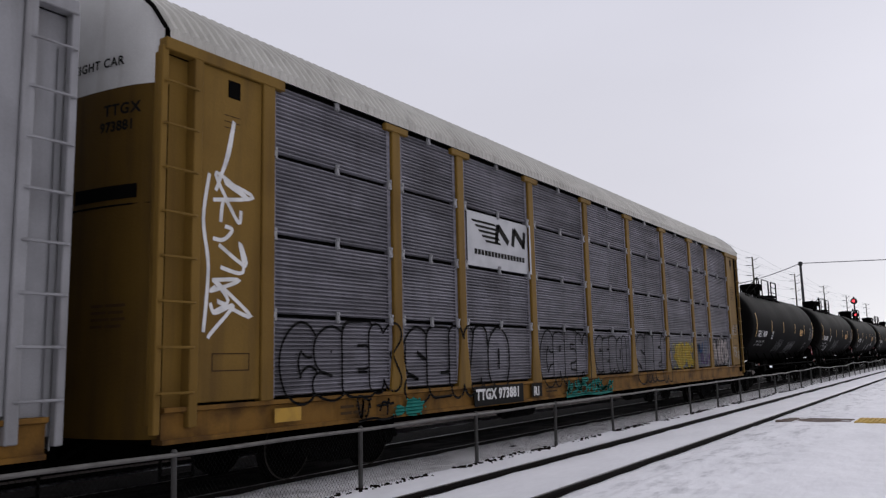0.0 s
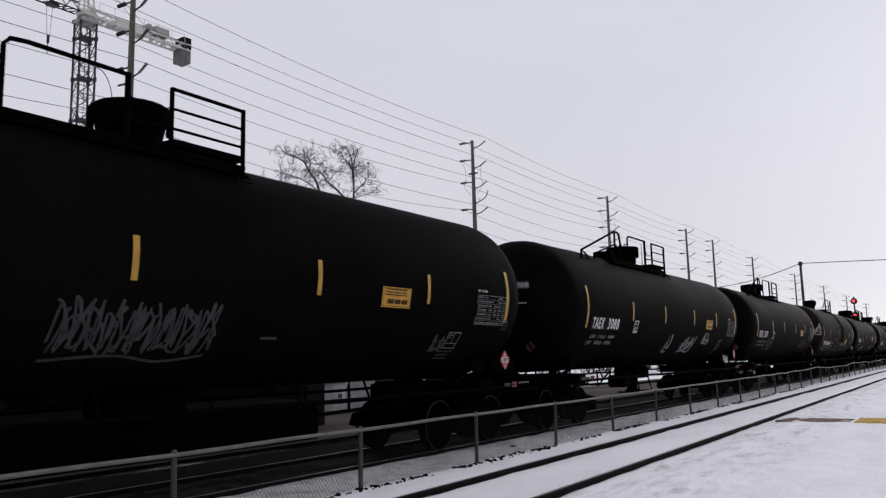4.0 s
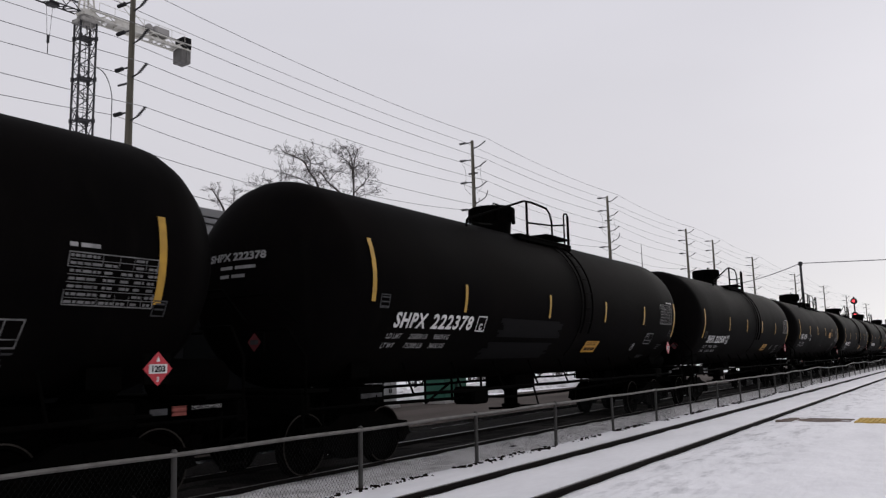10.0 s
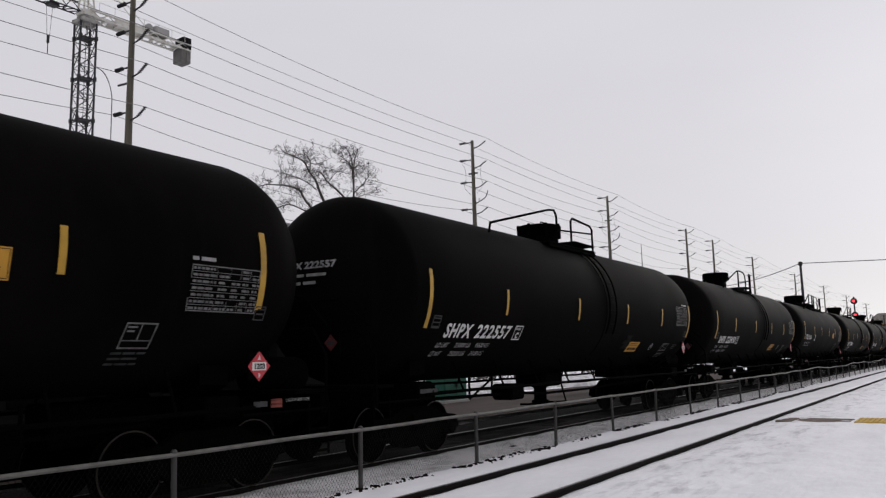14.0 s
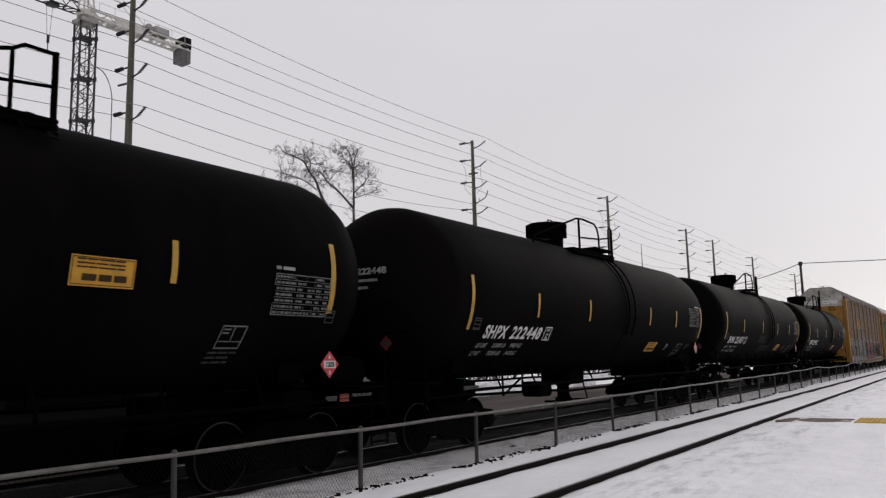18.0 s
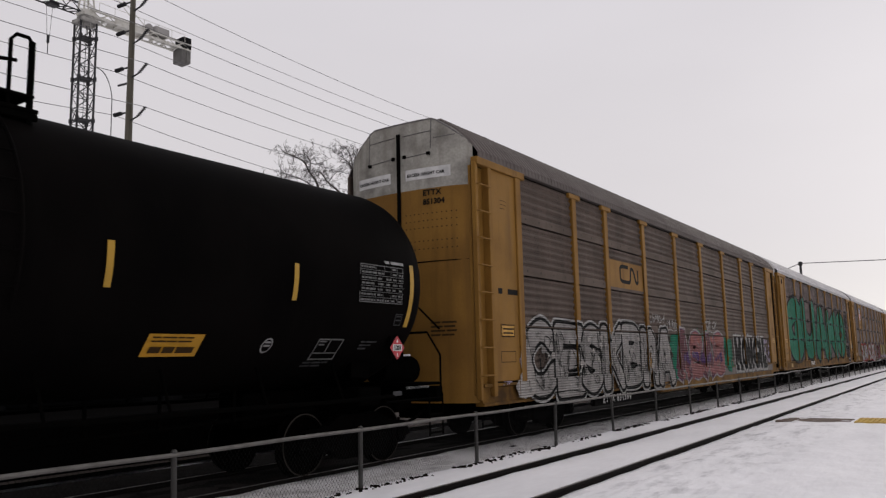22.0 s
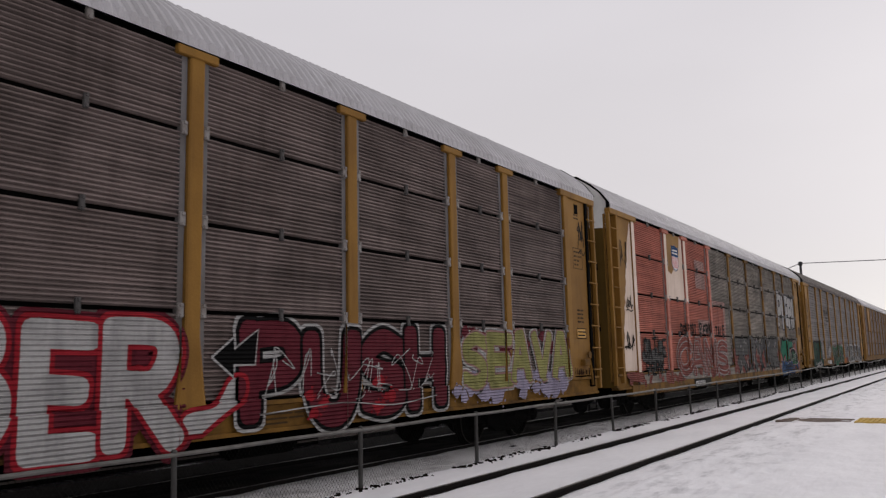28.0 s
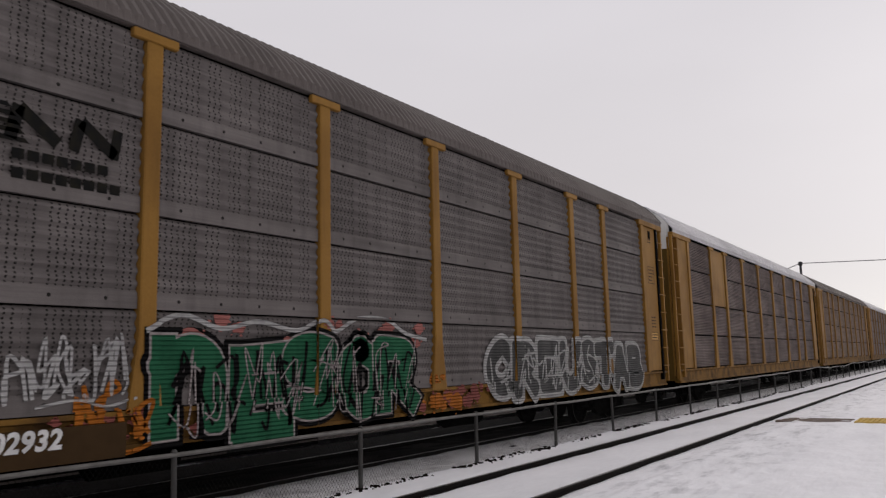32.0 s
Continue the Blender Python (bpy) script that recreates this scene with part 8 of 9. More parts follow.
def paint_first(car):
    horse_sign(car, -6.95, -4.47, 3.40, 4.44, LETTER_PLATE)
    vertical_scribble(car, (-12.98, -12.25, 2.05, 4.0), 31, "white", 0.05, 7)
    lay_bay(car, "spray_tag", ribbon(smooth_line([(-12.85, 3.95), (-12.7, 4.3), (-12.62, 4.75), (-12.75, 4.2), (-12.9, 3.8)], 5), 0.05), SPRAY["white"])
    for k, (word, bx, fat, stroke) in enumerate((("CSEK", (-11.7, -9.2, 1.14, 2.24), 0.36, 0.036), ("SENAO", (-9.0, -5.55, 1.0, 2.26), 0.40, 0.045), ("CREM", (-4.05, -1.66, 1.0, 2.22), 0.32, 0.036),
                                                ("GEROI", (-1.12, 1.14, 1.26, 2.18), 0.30, 0.036), ("SREK", (1.7, 4.52, 0.86, 2.26), 0.42, 0.042))):
        bubble(car, word, bx, fat, stroke, "black", 41 + k, 0.07, -0.07, tops=[(1.0, 0.96, 1.0, 0.97, 0.98)[m % 5] for m in range(len(word))])
    splash(car, (4.95, 6.98, 1.22, 2.02), "mustard", 40, 46, 1, 0.36)
    bubble(car, "KOSM", (4.95, 6.95, 1.26, 2.0), 0.2, 0.022, "yellow", 47)
    splash(car, (7.55, 8.95, 1.28, 2.08), "slate", 14, 48, 1, 0.4)
    scribble(car, (7.62, 8.1, 1.7, 2.08), 48, "blue", 0.06, 3, 3)
    scribble(car, (7.8, 8.9, 1.32, 1.7), 54, "purple", 0.04, 6, 3)
    splash(car, (9.4, 11.6, 1.22, 2.2), "pale", 30, 49, 1, 0.4)
    bubble(car, "AVOB", (9.45, 11.5, 1.24, 2.18), 0.28, 0.045, "black", 49)
    scribble(car, (10.9, 11.6, 1.2, 1.45), 55, "white", 0.02, 5, 7)
    scribble(car, (-3.0, -0.3, 0.82, 1.15), 50, "teal", 0.07, 9, 3)
    splash(car, (-9.3, -8.4, 0.82, 1.15), "teal", 8, 51, 2, 0.25)
    scribble(car, (-10.2, -9.3, 0.82, 1.15), 52, "black", 0.04, 4, 3)
    lay_on_side(car, "sill_plate", join_flat([rect(-6.92, -5.02, 0.8, 1.16), rect(-4.64, -4.2, 0.86, 1.14)]), INK, 1.5, "black ground of the car number", flat=True)
    sill_print(car, "TTGX", "973881", -6.86)
    words_side(car, "R1", -4.58, 0.9, 0.24, LETTER, 0.012)
    end_print(car, "TTGX", "973881", (3.62,))
    for e in (-1, 1):
        roof_brace(car, e)
        bay_notices(car, e, INK_BROWN, False)
    lay_bay(car, "notice_frame", frame_lines(12.3, 12.98, 1.95, 2.25, 0.02), INK_BROWN)
    for word, u0, u1, v0, v1, seed in (("WILEY", 12.24, 13.02, 2.36, 2.72, 66), ("PESE", 12.2, 12.75, 1.52, 1.86, 67), ("8", 12.86, 13.0, 1.44, 1.7, 68)):
        rnd, w = random.Random(seed), (u1 - u0) / len(word)
        lines = [q for k, ch in enumerate(word) for q, _ in stroke_lines(ch, u0 + (k + 0.05) * w, u0 + (k + 0.95) * w, v0, v1, rnd, 0.12, 0.12)]
        lay_bay(car, "spray_tag", join_flat([ribbon(q, 0.026) for q in lines]), LETTER_DIM)


def paint_second(car):
    ribbon_sign(car, -7.0, -4.49, 3.45, 4.17)
    lettered(car, "CESKBnA", (-12.0, -2.25, 0.84, 2.44), 0.44, "chrome", "black", 0.075, "white", 0.05, 61, 0.06, -0.03, [1.25, 1.1, 1.0, 1.15, 1.15, 1.05, 1.15])
    splash(car, (-11.9, -2.4, 0.95, 2.3), "steel", 50, 80, 10.5, 0.15)
    splash(car, (-11.9, -2.4, 1.3, 2.3), "silver", 46, 81, 10.7, 0.15)
    scribble(car, (-11.9, -6.8, 0.95, 2.3), 77, "black", 0.022, 16, 11)
    scribble(car, (-6.4, -2.4, 0.95, 2.3), 78, "black", 0.022, 12, 11)
    scribble(car, (-4.15, -2.75, 2.58, 2.85), 63, "white", 0.024, 9)
    scribble(car, (-2.7, -1.7, 2.42, 2.72), 62, "white", 0.024, 8)
    splash(car, (-2.35, -1.2, 0.95, 2.3), "green", 24, 64, 1, 0.5)
    splash(car, (0.3, 1.6, 1.9, 2.5), "green", 10, 68, 1, 0.36)
    splash(car, (3.2, 4.2, 1.0, 2.3), "green", 14, 82, 1, 0.4)
    lettered(car, "ASAS", (-1.85, 3.7, 0.86, 2.44), 0.54, ["plum", "rose", "plum", "rose"], "purple", 0.02, "pale", 0.07, 66, 0.06, -0.06, tops=(1, 0.97, 0.94, 0.97), round_ends=False)
    splash(car, (-1.7, 3.6, 1.35, 1.75), "purple", 26, 65, 7, 0.3)
    splash(car, (-1.7, 3.6, 0.9, 1.3), "rose", 22, 75, 7.2, 0.3)
    splash(car, (-1.2, 3.5, 1.9, 2.3), "salmon", 12, 76, 7.4, 0.24)
    scribble(car, (-1.7, 3.6, 0.95, 2.3), 79, "pale", 0.02, 10, 8)
    splash(car, (4.05, 5.1, 0.95, 2.2), "green", 16, 67, 1, 0.45)
    scribble(car, (1.2, 3.0, 2.45, 2.85), 69, "white", 0.03, 6)
    splash(car, (4.7, 11.6, 1.2, 2.4), "slate", 22, 70, 0.6, 0.4)
    splash(car, (10.7, 11.7, 1.2, 2.3), "lilac", 9, 84, 1, 0.2)
    lettered(car, "mOqGOl", (5.38, 10.9, 1.0, 2.27), 0.30, "black", None, 0.04, "white", 0.07, 71, 0.012, 0.035, [1.12, 0.88, 1.05, 0.95, 0.68, 0.78], round_ends=False)
    splash(car, (5.3, 10.9, 0.94, 1.1), "pale", 16, 83, 0.5, 0.2)
    bm = bmesh.new()
    chamfer_box(bm, RH - 0.24, RH - 0.12, -8.2, -3.7, 0.46, 0.8, 0.02)
    part("side_plate", bm, BACKING, car, "black plate under the sill")
    part("lettering", flat_mesh("lettering", *moved(text_shape("ETTX 851304", 0.25, 0.008, 0, 1.4), -7.7, 0.52), LETTER, lambda u, v: (RH - 0.114, u, v)), parent=car)["kind"] = "stuff"
    low_sill(car, -3.6, 12.1, ROOF_GREY)
    end_print(car, "ETTX", "851304", (), plates=True)
    for e in (-1, 1):
        bay_notices(car, e, INK_BROWN, True, 5)
    lay_bay(car, "lettering", bars(-12.95, 2.92, [(0.16, -0.04, 0.42)], 0.11, 0.2), INK)
    splash(car, (-13.0, -12.1, 1.2, 1.9), "lilac", 5, 72, 3, 0.3)
    scribble(car, (-12.95, -12.2, 1.75, 2.0), 73, "black", 0.03, 5)
    splash(car, (-12.4, -11.5, 0.85, 1.7), "silver", 12, 74, 3, 0.4)
    lay_on_side(car, "sill_plate", join_flat([rect(-9.0, -8.3, 0.86, 1.06), rect(-5.2, -4.7, 0.86, 1.06)]), ORANGE, 0.5, flat=True)


def paint_third(car):
    lettered(car, "GUAKO", (-12.0, 9.6, 1.24, 4.55), 1.25, "green", "black", 0.16, None, 0, 81, 0.03, -0.04, tops=(1.0, 0.99, 0.95, 0.93, 0.93))
    for word, v0, v1, u0, u1 in (("JAK", 3.46, 4.28, 9.66, 11.42), ("SK", 2.4, 3.15, 9.68, 11.22), ("385", 1.26, 2.04, 9.7, 11.42)):
        lettered(car, word, (u0, u1, v0, v1), 0.17, "black", None, seed=82, wild=0.04, gap=0.06, round_ends=False)
    scribble(car, (10.6, 11.7, 4.55, 5.2), 83, "silver", 0.02, 6)
    sill_print(car, "TTGX", "942", -6.0)
    for e in (-1, 1):
        bay_notices(car, e, INK_BROWN, True, 6)
    roof_brace(car, 1)
    grime(car, 1, 301)
    tag_gear(car)
    lay_on_side(car, "sill_plate", join_flat([rect(10.6, 11.5, 0.84, 1.14)]), INK, 2, flat=True)
    lay_on_side(car, "sill_print", frame_lines(10.64, 11.46, 0.87, 1.11, 0.02), LETTER, 3, flat=True)
    lay_bay(car, "spray_tag", (blob(12.95, 1.95, 0.2, 0.28, random.Random(1)), [tuple(range(22))]), SPRAY["white"])


def paint_fourth(car):
    lay_on_side(car, "sign_plate", rect(-9.0, -7.36, 3.39, 5.45), RACK_YELLOW, 1, "yellow sign plate", flat=True)
    shield(car, -8.46, -7.66, 4.11, 5.18)
    words_side(car, "BUILDING AMERICA", -8.88, 3.7, 0.165, INK, 0.006, 0.0, 2, "", 1.0)
    lettered(car, "CHAO", (-8.9, -5.0, 0.86, 2.14), 0.36, "white", "black", 0.035, "red", 0.13, 91, 0.06, -0.05)
    lay_on_side(car, "spray_tag", join_flat([rect(-8.7, -5.2, 1.02 + 0.21 * k, 1.04 + 0.21 * k) for k in range(5)]), SPRAY["black"], 9)
    scribble(car, (-5.0, -4.3, 1.2, 2.0), 92, "lilac", 0.05, 5)
    scribble(car, (-9.8, -9.15, 1.15, 1.6), 93, "white", 0.03, 4)
    splash(car, (-4.6, -3.9, 0.82, 1.3), "orange", 6, 94, 4, 0.3)
    splash(car, (-3.6, 1.3, 0.9, 2.1), "maroon", 46, 102, 0.2, 0.55)
    lettered(car, "SOBER", (-3.5, 1.3, 0.76, 2.2), 0.30, "white", "red", 0.055, "maroon", 0.05, 95, 0.08, 0.0, [1.1, 1, 1, 0.9, 1.1])
    drop = smooth_line([(1.2, 0.84), (1.35, 1.12), (1.8, 1.2), (2.05, 1.5), (2.3, 1.5), (2.3, 1.25), (1.95, 1.05), (1.6, 0.84)], 5)
    lay_on_side(car, "spray_tag", (drop, [tuple(range(len(drop)))]), SPRAY["white"], 2)
    lay_on_side(car, "spray_tag", ribbon(drop + [drop[0]], 0.06), SPRAY["red"], 3)
    lettered(car, "PUSH", (2.25, 6.75, 0.84, 2.16), 0.34, "maroon", "black", 0.055, "white", 0.045, 97, 0.09, -0.02)
    splash(car, (3.2, 5.6, 0.9, 1.5), "red", 8, 98, 6.5, 0.22)
    scribble(car, (2.5, 6.5, 1.1, 1.9), 103, "white", 0.018, 11, 7)
    for u0, d in ((1.75, -1), (6.2, 1)):
        a = [(u0, 1.75), (u0 + 0.35, 2.0), (u0 + 0.35, 1.85), (u0 + 0.75, 2.1), (u0 + 0.7, 1.65), (u0 + 0.35, 1.65), (u0 + 0.35, 1.5)]
        if d > 0:
            a = [(2 * u0 + 0.6 - x, 3.3 - y) for x, y in a]
        lay_on_side(car, "spray_tag", (a, [tuple(range(7))]), SPRAY["black"], 4)
        lay_on_side(car, "spray_tag", ribbon(a + [a[0]], 0.03), SPRAY["white"], 5)
    splash(car, (6.95, 12.1, 0.84, 1.4), "lilac", 30, 99, 1, 0.4)
    splash(car, (7.2, 12.0, 1.7, 2.25), "maroon", 20, 100, 1, 0.3)
    lettered(car, "SEAVA", (7.4, 11.95, 1.15, 2.2), 0.25, "lime", "blush", 0.035, "white", 0.04, 101, 0.09, 0.0)
    sill_print(car, "TTGX", "160", -2.0)
    end_print(car, "TTGX", "160366", (3.75, 2.25))
    for e in (-1, 1):
        roof_brace(car, e)
        bay_notices(car, e, INK_BROWN, True, 7)
    lay_bay(car, "lettering", moved(text_shape("CAR 2278", 0.09, 0.003, 0, 1.0), -12.95, 2.79), INK)
    lay_bay(car, "spray_tag", moved(tag_scrawl(111, 0.85, 0.45, 5, 0.018), -13.02, 4.0), SPRAY["white"])
    lay_bay(car, "spray_tag", frame_lines(-12.75, -12.4, 3.75, 4.05, 0.018), SPRAY["white"])
    lay_bay(car, "spray_tag", moved(tag_scrawl(112, 0.85, 0.48, 7, 0.026), -13.1, 1.66), SPRAY["black"])
    lay_bay(car, "spray_tag", moved(tag_scrawl(113, 0.85, 0.3, 5, 0.022), -13.02, 1.28), SPRAY["white"])
    lay_bay(car, "spray_tag", moved(tag_scrawl(114, 0.4, 0.9, 5, 0.035), 12.7, 4.2), SPRAY["black"])
    grime(car, 1, 302)
    tag_gear(car)


def paint_fifth(car):
    lay_on_side(car, "sign_plate", rect(-8.95, -7.36, 3.39, 5.45), CREAM, 1, "cream sign plate", flat=True)
    shield(car, -8.45, -7.8, 4.3, 5.1)
    rnd = random.Random(77)
    left = [(-13.1 + 0.88 * ((z - 1.25) / 4.1) ** 1.5 + rnd.uniform(-0.05, 0.05), z) for z in np.arange(1.25, 5.35, 0.14)]
    lay_bay(car, "cream_patch", ([(-12.17, z) for _, z in left] + left, [(i, i + 1, len(left) + i + 1, len(left) + i) for i in range(len(left) - 1)]), CREAM, 0.004)
    lay_on_side(car, "sign_plate", ([(-8.95, 4.25), (-8.6, 4.15), (-8.3, 4.35), (-7.95, 4.3), (-7.75, 4.7), (-7.6, 5.45), (-8.95, 5.45)], [tuple(range(7))]), RACK_YELLOW, 1.5, flat=True)
    lay_on_side(car, "spray_tag", join_flat([rect(-4.22, -2.6, 1.2, 2.26), rect(-4.22, -2.6, 2.32, 3.34), rect(-4.22, -2.6, 3.42, 3.5)]), SPRAY["brick"], 0.15)
    lay_on_side(car, "spray_tag", join_flat([rect(-2.62, -2.36, 1.6, 2.26), rect(-2.62, -2.36, 2.32, 3.34), rect(-4.22, -2.36, 3.42, 3.56), rect(-4.22, -4.1, 3.56, 5.4)]), SPRAY["blush"], 0.6)
    bm = bmesh.new()
    chamfer_box(bm, RH + 0.012, RH + 0.02, -12.14, -11.93, SILL1 + 0.02, 5.35, 0.002)
    part("cream_patch", bm, CREAM, car)
    for y in (-9.17, -7.20):
        bm = bmesh.new()
        chamfer_box(bm, RH - 0.005, RH + 0.004, y - 0.108, y + 0.108, 3.36, 5.36, 0.002)
        part("cream_patch", bm, CREAM, car)
    splash(car, (-12.2, -2.2, 0.82, 1.2), "rust", 46, 221, 0.3, 0.3)
    splash(car, (-13.0, -11.9, 0.85, 1.3), "rust", 8, 222, 0.3, 0.3)
    splash(car, (-4.0, -2.3, 1.1, 2.2), "rust", 10, 223, 0.2, 0.4)
    lay_bay(car, "spray_tag", moved(tag_scrawl(121, 0.8, 0.5, 5, 0.045), -13.02, 1.8), SPRAY["black"], 0.014)
    lay_bay(car, "spray_tag", moved(tag_scrawl(122, 0.5, 0.4, 4, 0.035), -12.8, 2.9), SPRAY["black"], 0.014)
    lay_bay(car, "spray_tag", moved(tag_scrawl(123, 0.5, 0.9, 4, 0.03), -13.0, 4.0), SPRAY["black"], 0.014)
    lay_on_side(car, "spray_tag", join_flat([rect(-6.0, -4.85, 4.53, 4.86), rect(-6.0, -4.85, 3.88, 4.43), rect(-6.0, -4.42, 2.34, 2.82)]), SPRAY["blush"], 1)
    splash(car, (-11.7, -9.5, 1.15, 2.1), "grey", 26, 120, 0.2, 0.4)
    lettered(car, "CATLE", (-11.6, -9.55, 1.58, 2.14), 0.085, "black", None, seed=124, wild=0.16, gap=0.03)
    lettered(car, "PERK", (-11.45, -9.8, 1.1, 1.5), 0.08, "black", None, seed=125, wild=0.1, gap=0.03)
    lettered(car, "DEPEST", (-8.05, -6.3, 2.28, 2.64), 0.075, "black", None, seed=126, wild=0.16, gap=0.03)
    lettered(car, "PERK", (-5.9, -4.45, 2.3, 2.7), 0.085, "black", None, seed=127, wild=0.16, gap=0.03)
    lettered(car, "TALE", (-3.95, -2.65, 2.3, 2.68), 0.07, "black", None, seed=128, wild=0.16, gap=0.03)
    lettered(car, "CAMS", (-8.6, -2.4, 0.92, 2.16), 0.36, "rust", "pale", 0.04, None, 0, 129, 0.1, 0.02)
    bubble(car, "CAMS", (-8.5, -2.5, 0.98, 2.1), 0.2, 0.035, "pale", 163, 0.1, 0.0, layer=8.0)
    splash(car, (-2.3, -1.6, 1.2, 2.2), "pale", 10, 130, 0.3, 0.12)
    splash(car, (-1.75, -1.2, 0.82, 1.9), "rust", 12, 142, 0.4, 0.3)
    lettered(car, "13", (-2.85, -2.4, 1.8, 2.08), 0.05, "black", None, seed=141, gap=0.03)
    splash(car, (-1.5, 7.1, 0.9, 1.85), "rust", 110, 131, 0.2, 0.4)
    splash(car, (0.9, 6.9, 1.5, 2.25), "maroon", 26, 143, 0.25, 0.26)
    W5 = [1.75, 1.0, 1.25, 0.95, 1.1]
    lettered(car, "tRYME", (-1.38, 6.75, 0.96, 2.3), 0.42, "grey", "black", 0.045, None, 0, 132, 0.06, -0.02, W5, round_ends=False)
    splash(car, (-1.1, 6.6, 1.5, 2.2), "slate", 14, 144, 11, 0.12)
    splash(car, (-1.1, 6.6, 1.75, 2.15), "steel", 22, 145, 11.3, 0.12)
    splash(car, (-1.0, 6.6, 0.86, 1.25), "black", 36, 146, 11.2, 0.16)
    for u, v, h in ((-0.55, 1.25, 0.3), (0.45, 1.3, 0.5), (1.75, 1.4, 0.4), (2.9, 1.7, 0.4), (4.6, 1.5, 0.5), (2.45, 2.2, 0.12)):
        lay_on_side(car, "spray_tag", ribbon(smooth_line([(u, v - h / 2), (u + 0.08, v), (u - 0.02, v + h / 2)], 4), 0.06), SPRAY["pale"], 12)
    lettered(car, "PIERI", (7.42, 11.85, 2.85, 4.58), 0.42, "white", "black", 0.045, "slate", 0.03, 133, 0.09, -0.06, [1.3, 0.62, 1.05, 1.2, 0.7], tops=(1.0, 0.94, 0.9, 0.92, 0.86))
    splash(car, (7.3, 12.0, 0.6, 1.2), "blue", 30, 134, 1, 0.6)
    splash(car, (7.3, 12.0, 1.1, 2.2), "salmon", 20, 135, 1, 0.5)
    arrow = [(7.5, 1.72), (8.05, 2.3), (8.35, 2.2), (9.2, 2.32), (9.7, 2.22), (10.6, 2.2), (10.6, 1.86), (9.7, 1.84), (9.45, 1.3), (8.8, 1.2), (8.5, 1.55), (7.95, 1.28)]
    lay_on_side(car, "spray_tag", (arrow, [tuple(range(len(arrow)))]), SPRAY["green"], 4)
    lay_on_side(car, "spray_tag", ribbon(arrow + [arrow[0]], 0.09), SPRAY["black"], 5)
    lay_on_side(car, "spray_tag", ribbon([(q[0] + 0.05, q[1] - 0.1) for q in arrow[5:]], 0.03), SPRAY["white"], 6)
    lay_on_side(car, "spray_tag", ribbon(smooth_line([(9.3, 2.2), (9.05, 1.85), (9.1, 1.4)], 5), 0.12), SPRAY["black"], 6)
    oval = blob(10.75, 1.42, 1.8, 0.8, random.Random(9))
    lay_on_side(car, "spray_tag", (oval, [tuple(range(22))]), SPRAY["black"], 7)
    lay_on_side(car, "spray_tag", ribbon(oval + [oval[0]], 0.035), SPRAY["white"], 8)
    scribble(car, (10.05, 11.4, 1.15, 1.7), 136, "leaf", 0.1, 5, 8.5)
    scribble(car, (10.0, 11.45, 1.12, 1.72), 166, "white", 0.022, 5, 9)
    scribble(car, (7.6, 11.5, 0.82, 1.15), 137, "black", 0.05, 8, 6)
    lettered(car, "CULT", (10.68, 11.3, 1.9, 2.16), 0.03, "black", None, seed=165, gap=0.02)
    splash(car, (11.55, 12.0, 0.7, 1.1), "rose", 8, 167, 2, 0.16)
    splash(car, (9.9, 11.6, 0.75, 1.5), "rust", 14, 168, 6.8, 0.1)
    low_sill(car, -12.6, 12.6, GREEN_GREY_PANEL)
    lay_on_side(car, "sill_plate", rect(-7.0, -5.0, 0.59, 0.86), INK, 1.5, "black ground of the car number", flat=True)
    words_side(car, "CP 517155", -6.85, 0.63, 0.22, LETTER, 0.01, 0.0, 4, "", 1.1)
    end_print(car, "SP", "517155", (3.9, 2.3))
    for e in (-1, 1):
        roof_brace(car, e)
    bay_notices(car, 1, INK_BROWN, False, 8)
    lay_bay(car, "spray_tag", moved(tag_scrawl(138, 0.6, 0.4, 5, 0.05), 12.4, 2.6), SPRAY["black"])
    lay_bay(car, "spray_tag", moved(tag_scrawl(139, 0.5, 0.45, 7, 0.014), 12.35, 1.4), SPRAY["black"])
    grime(car, 1, 303, 8)
    tag_gear(car)


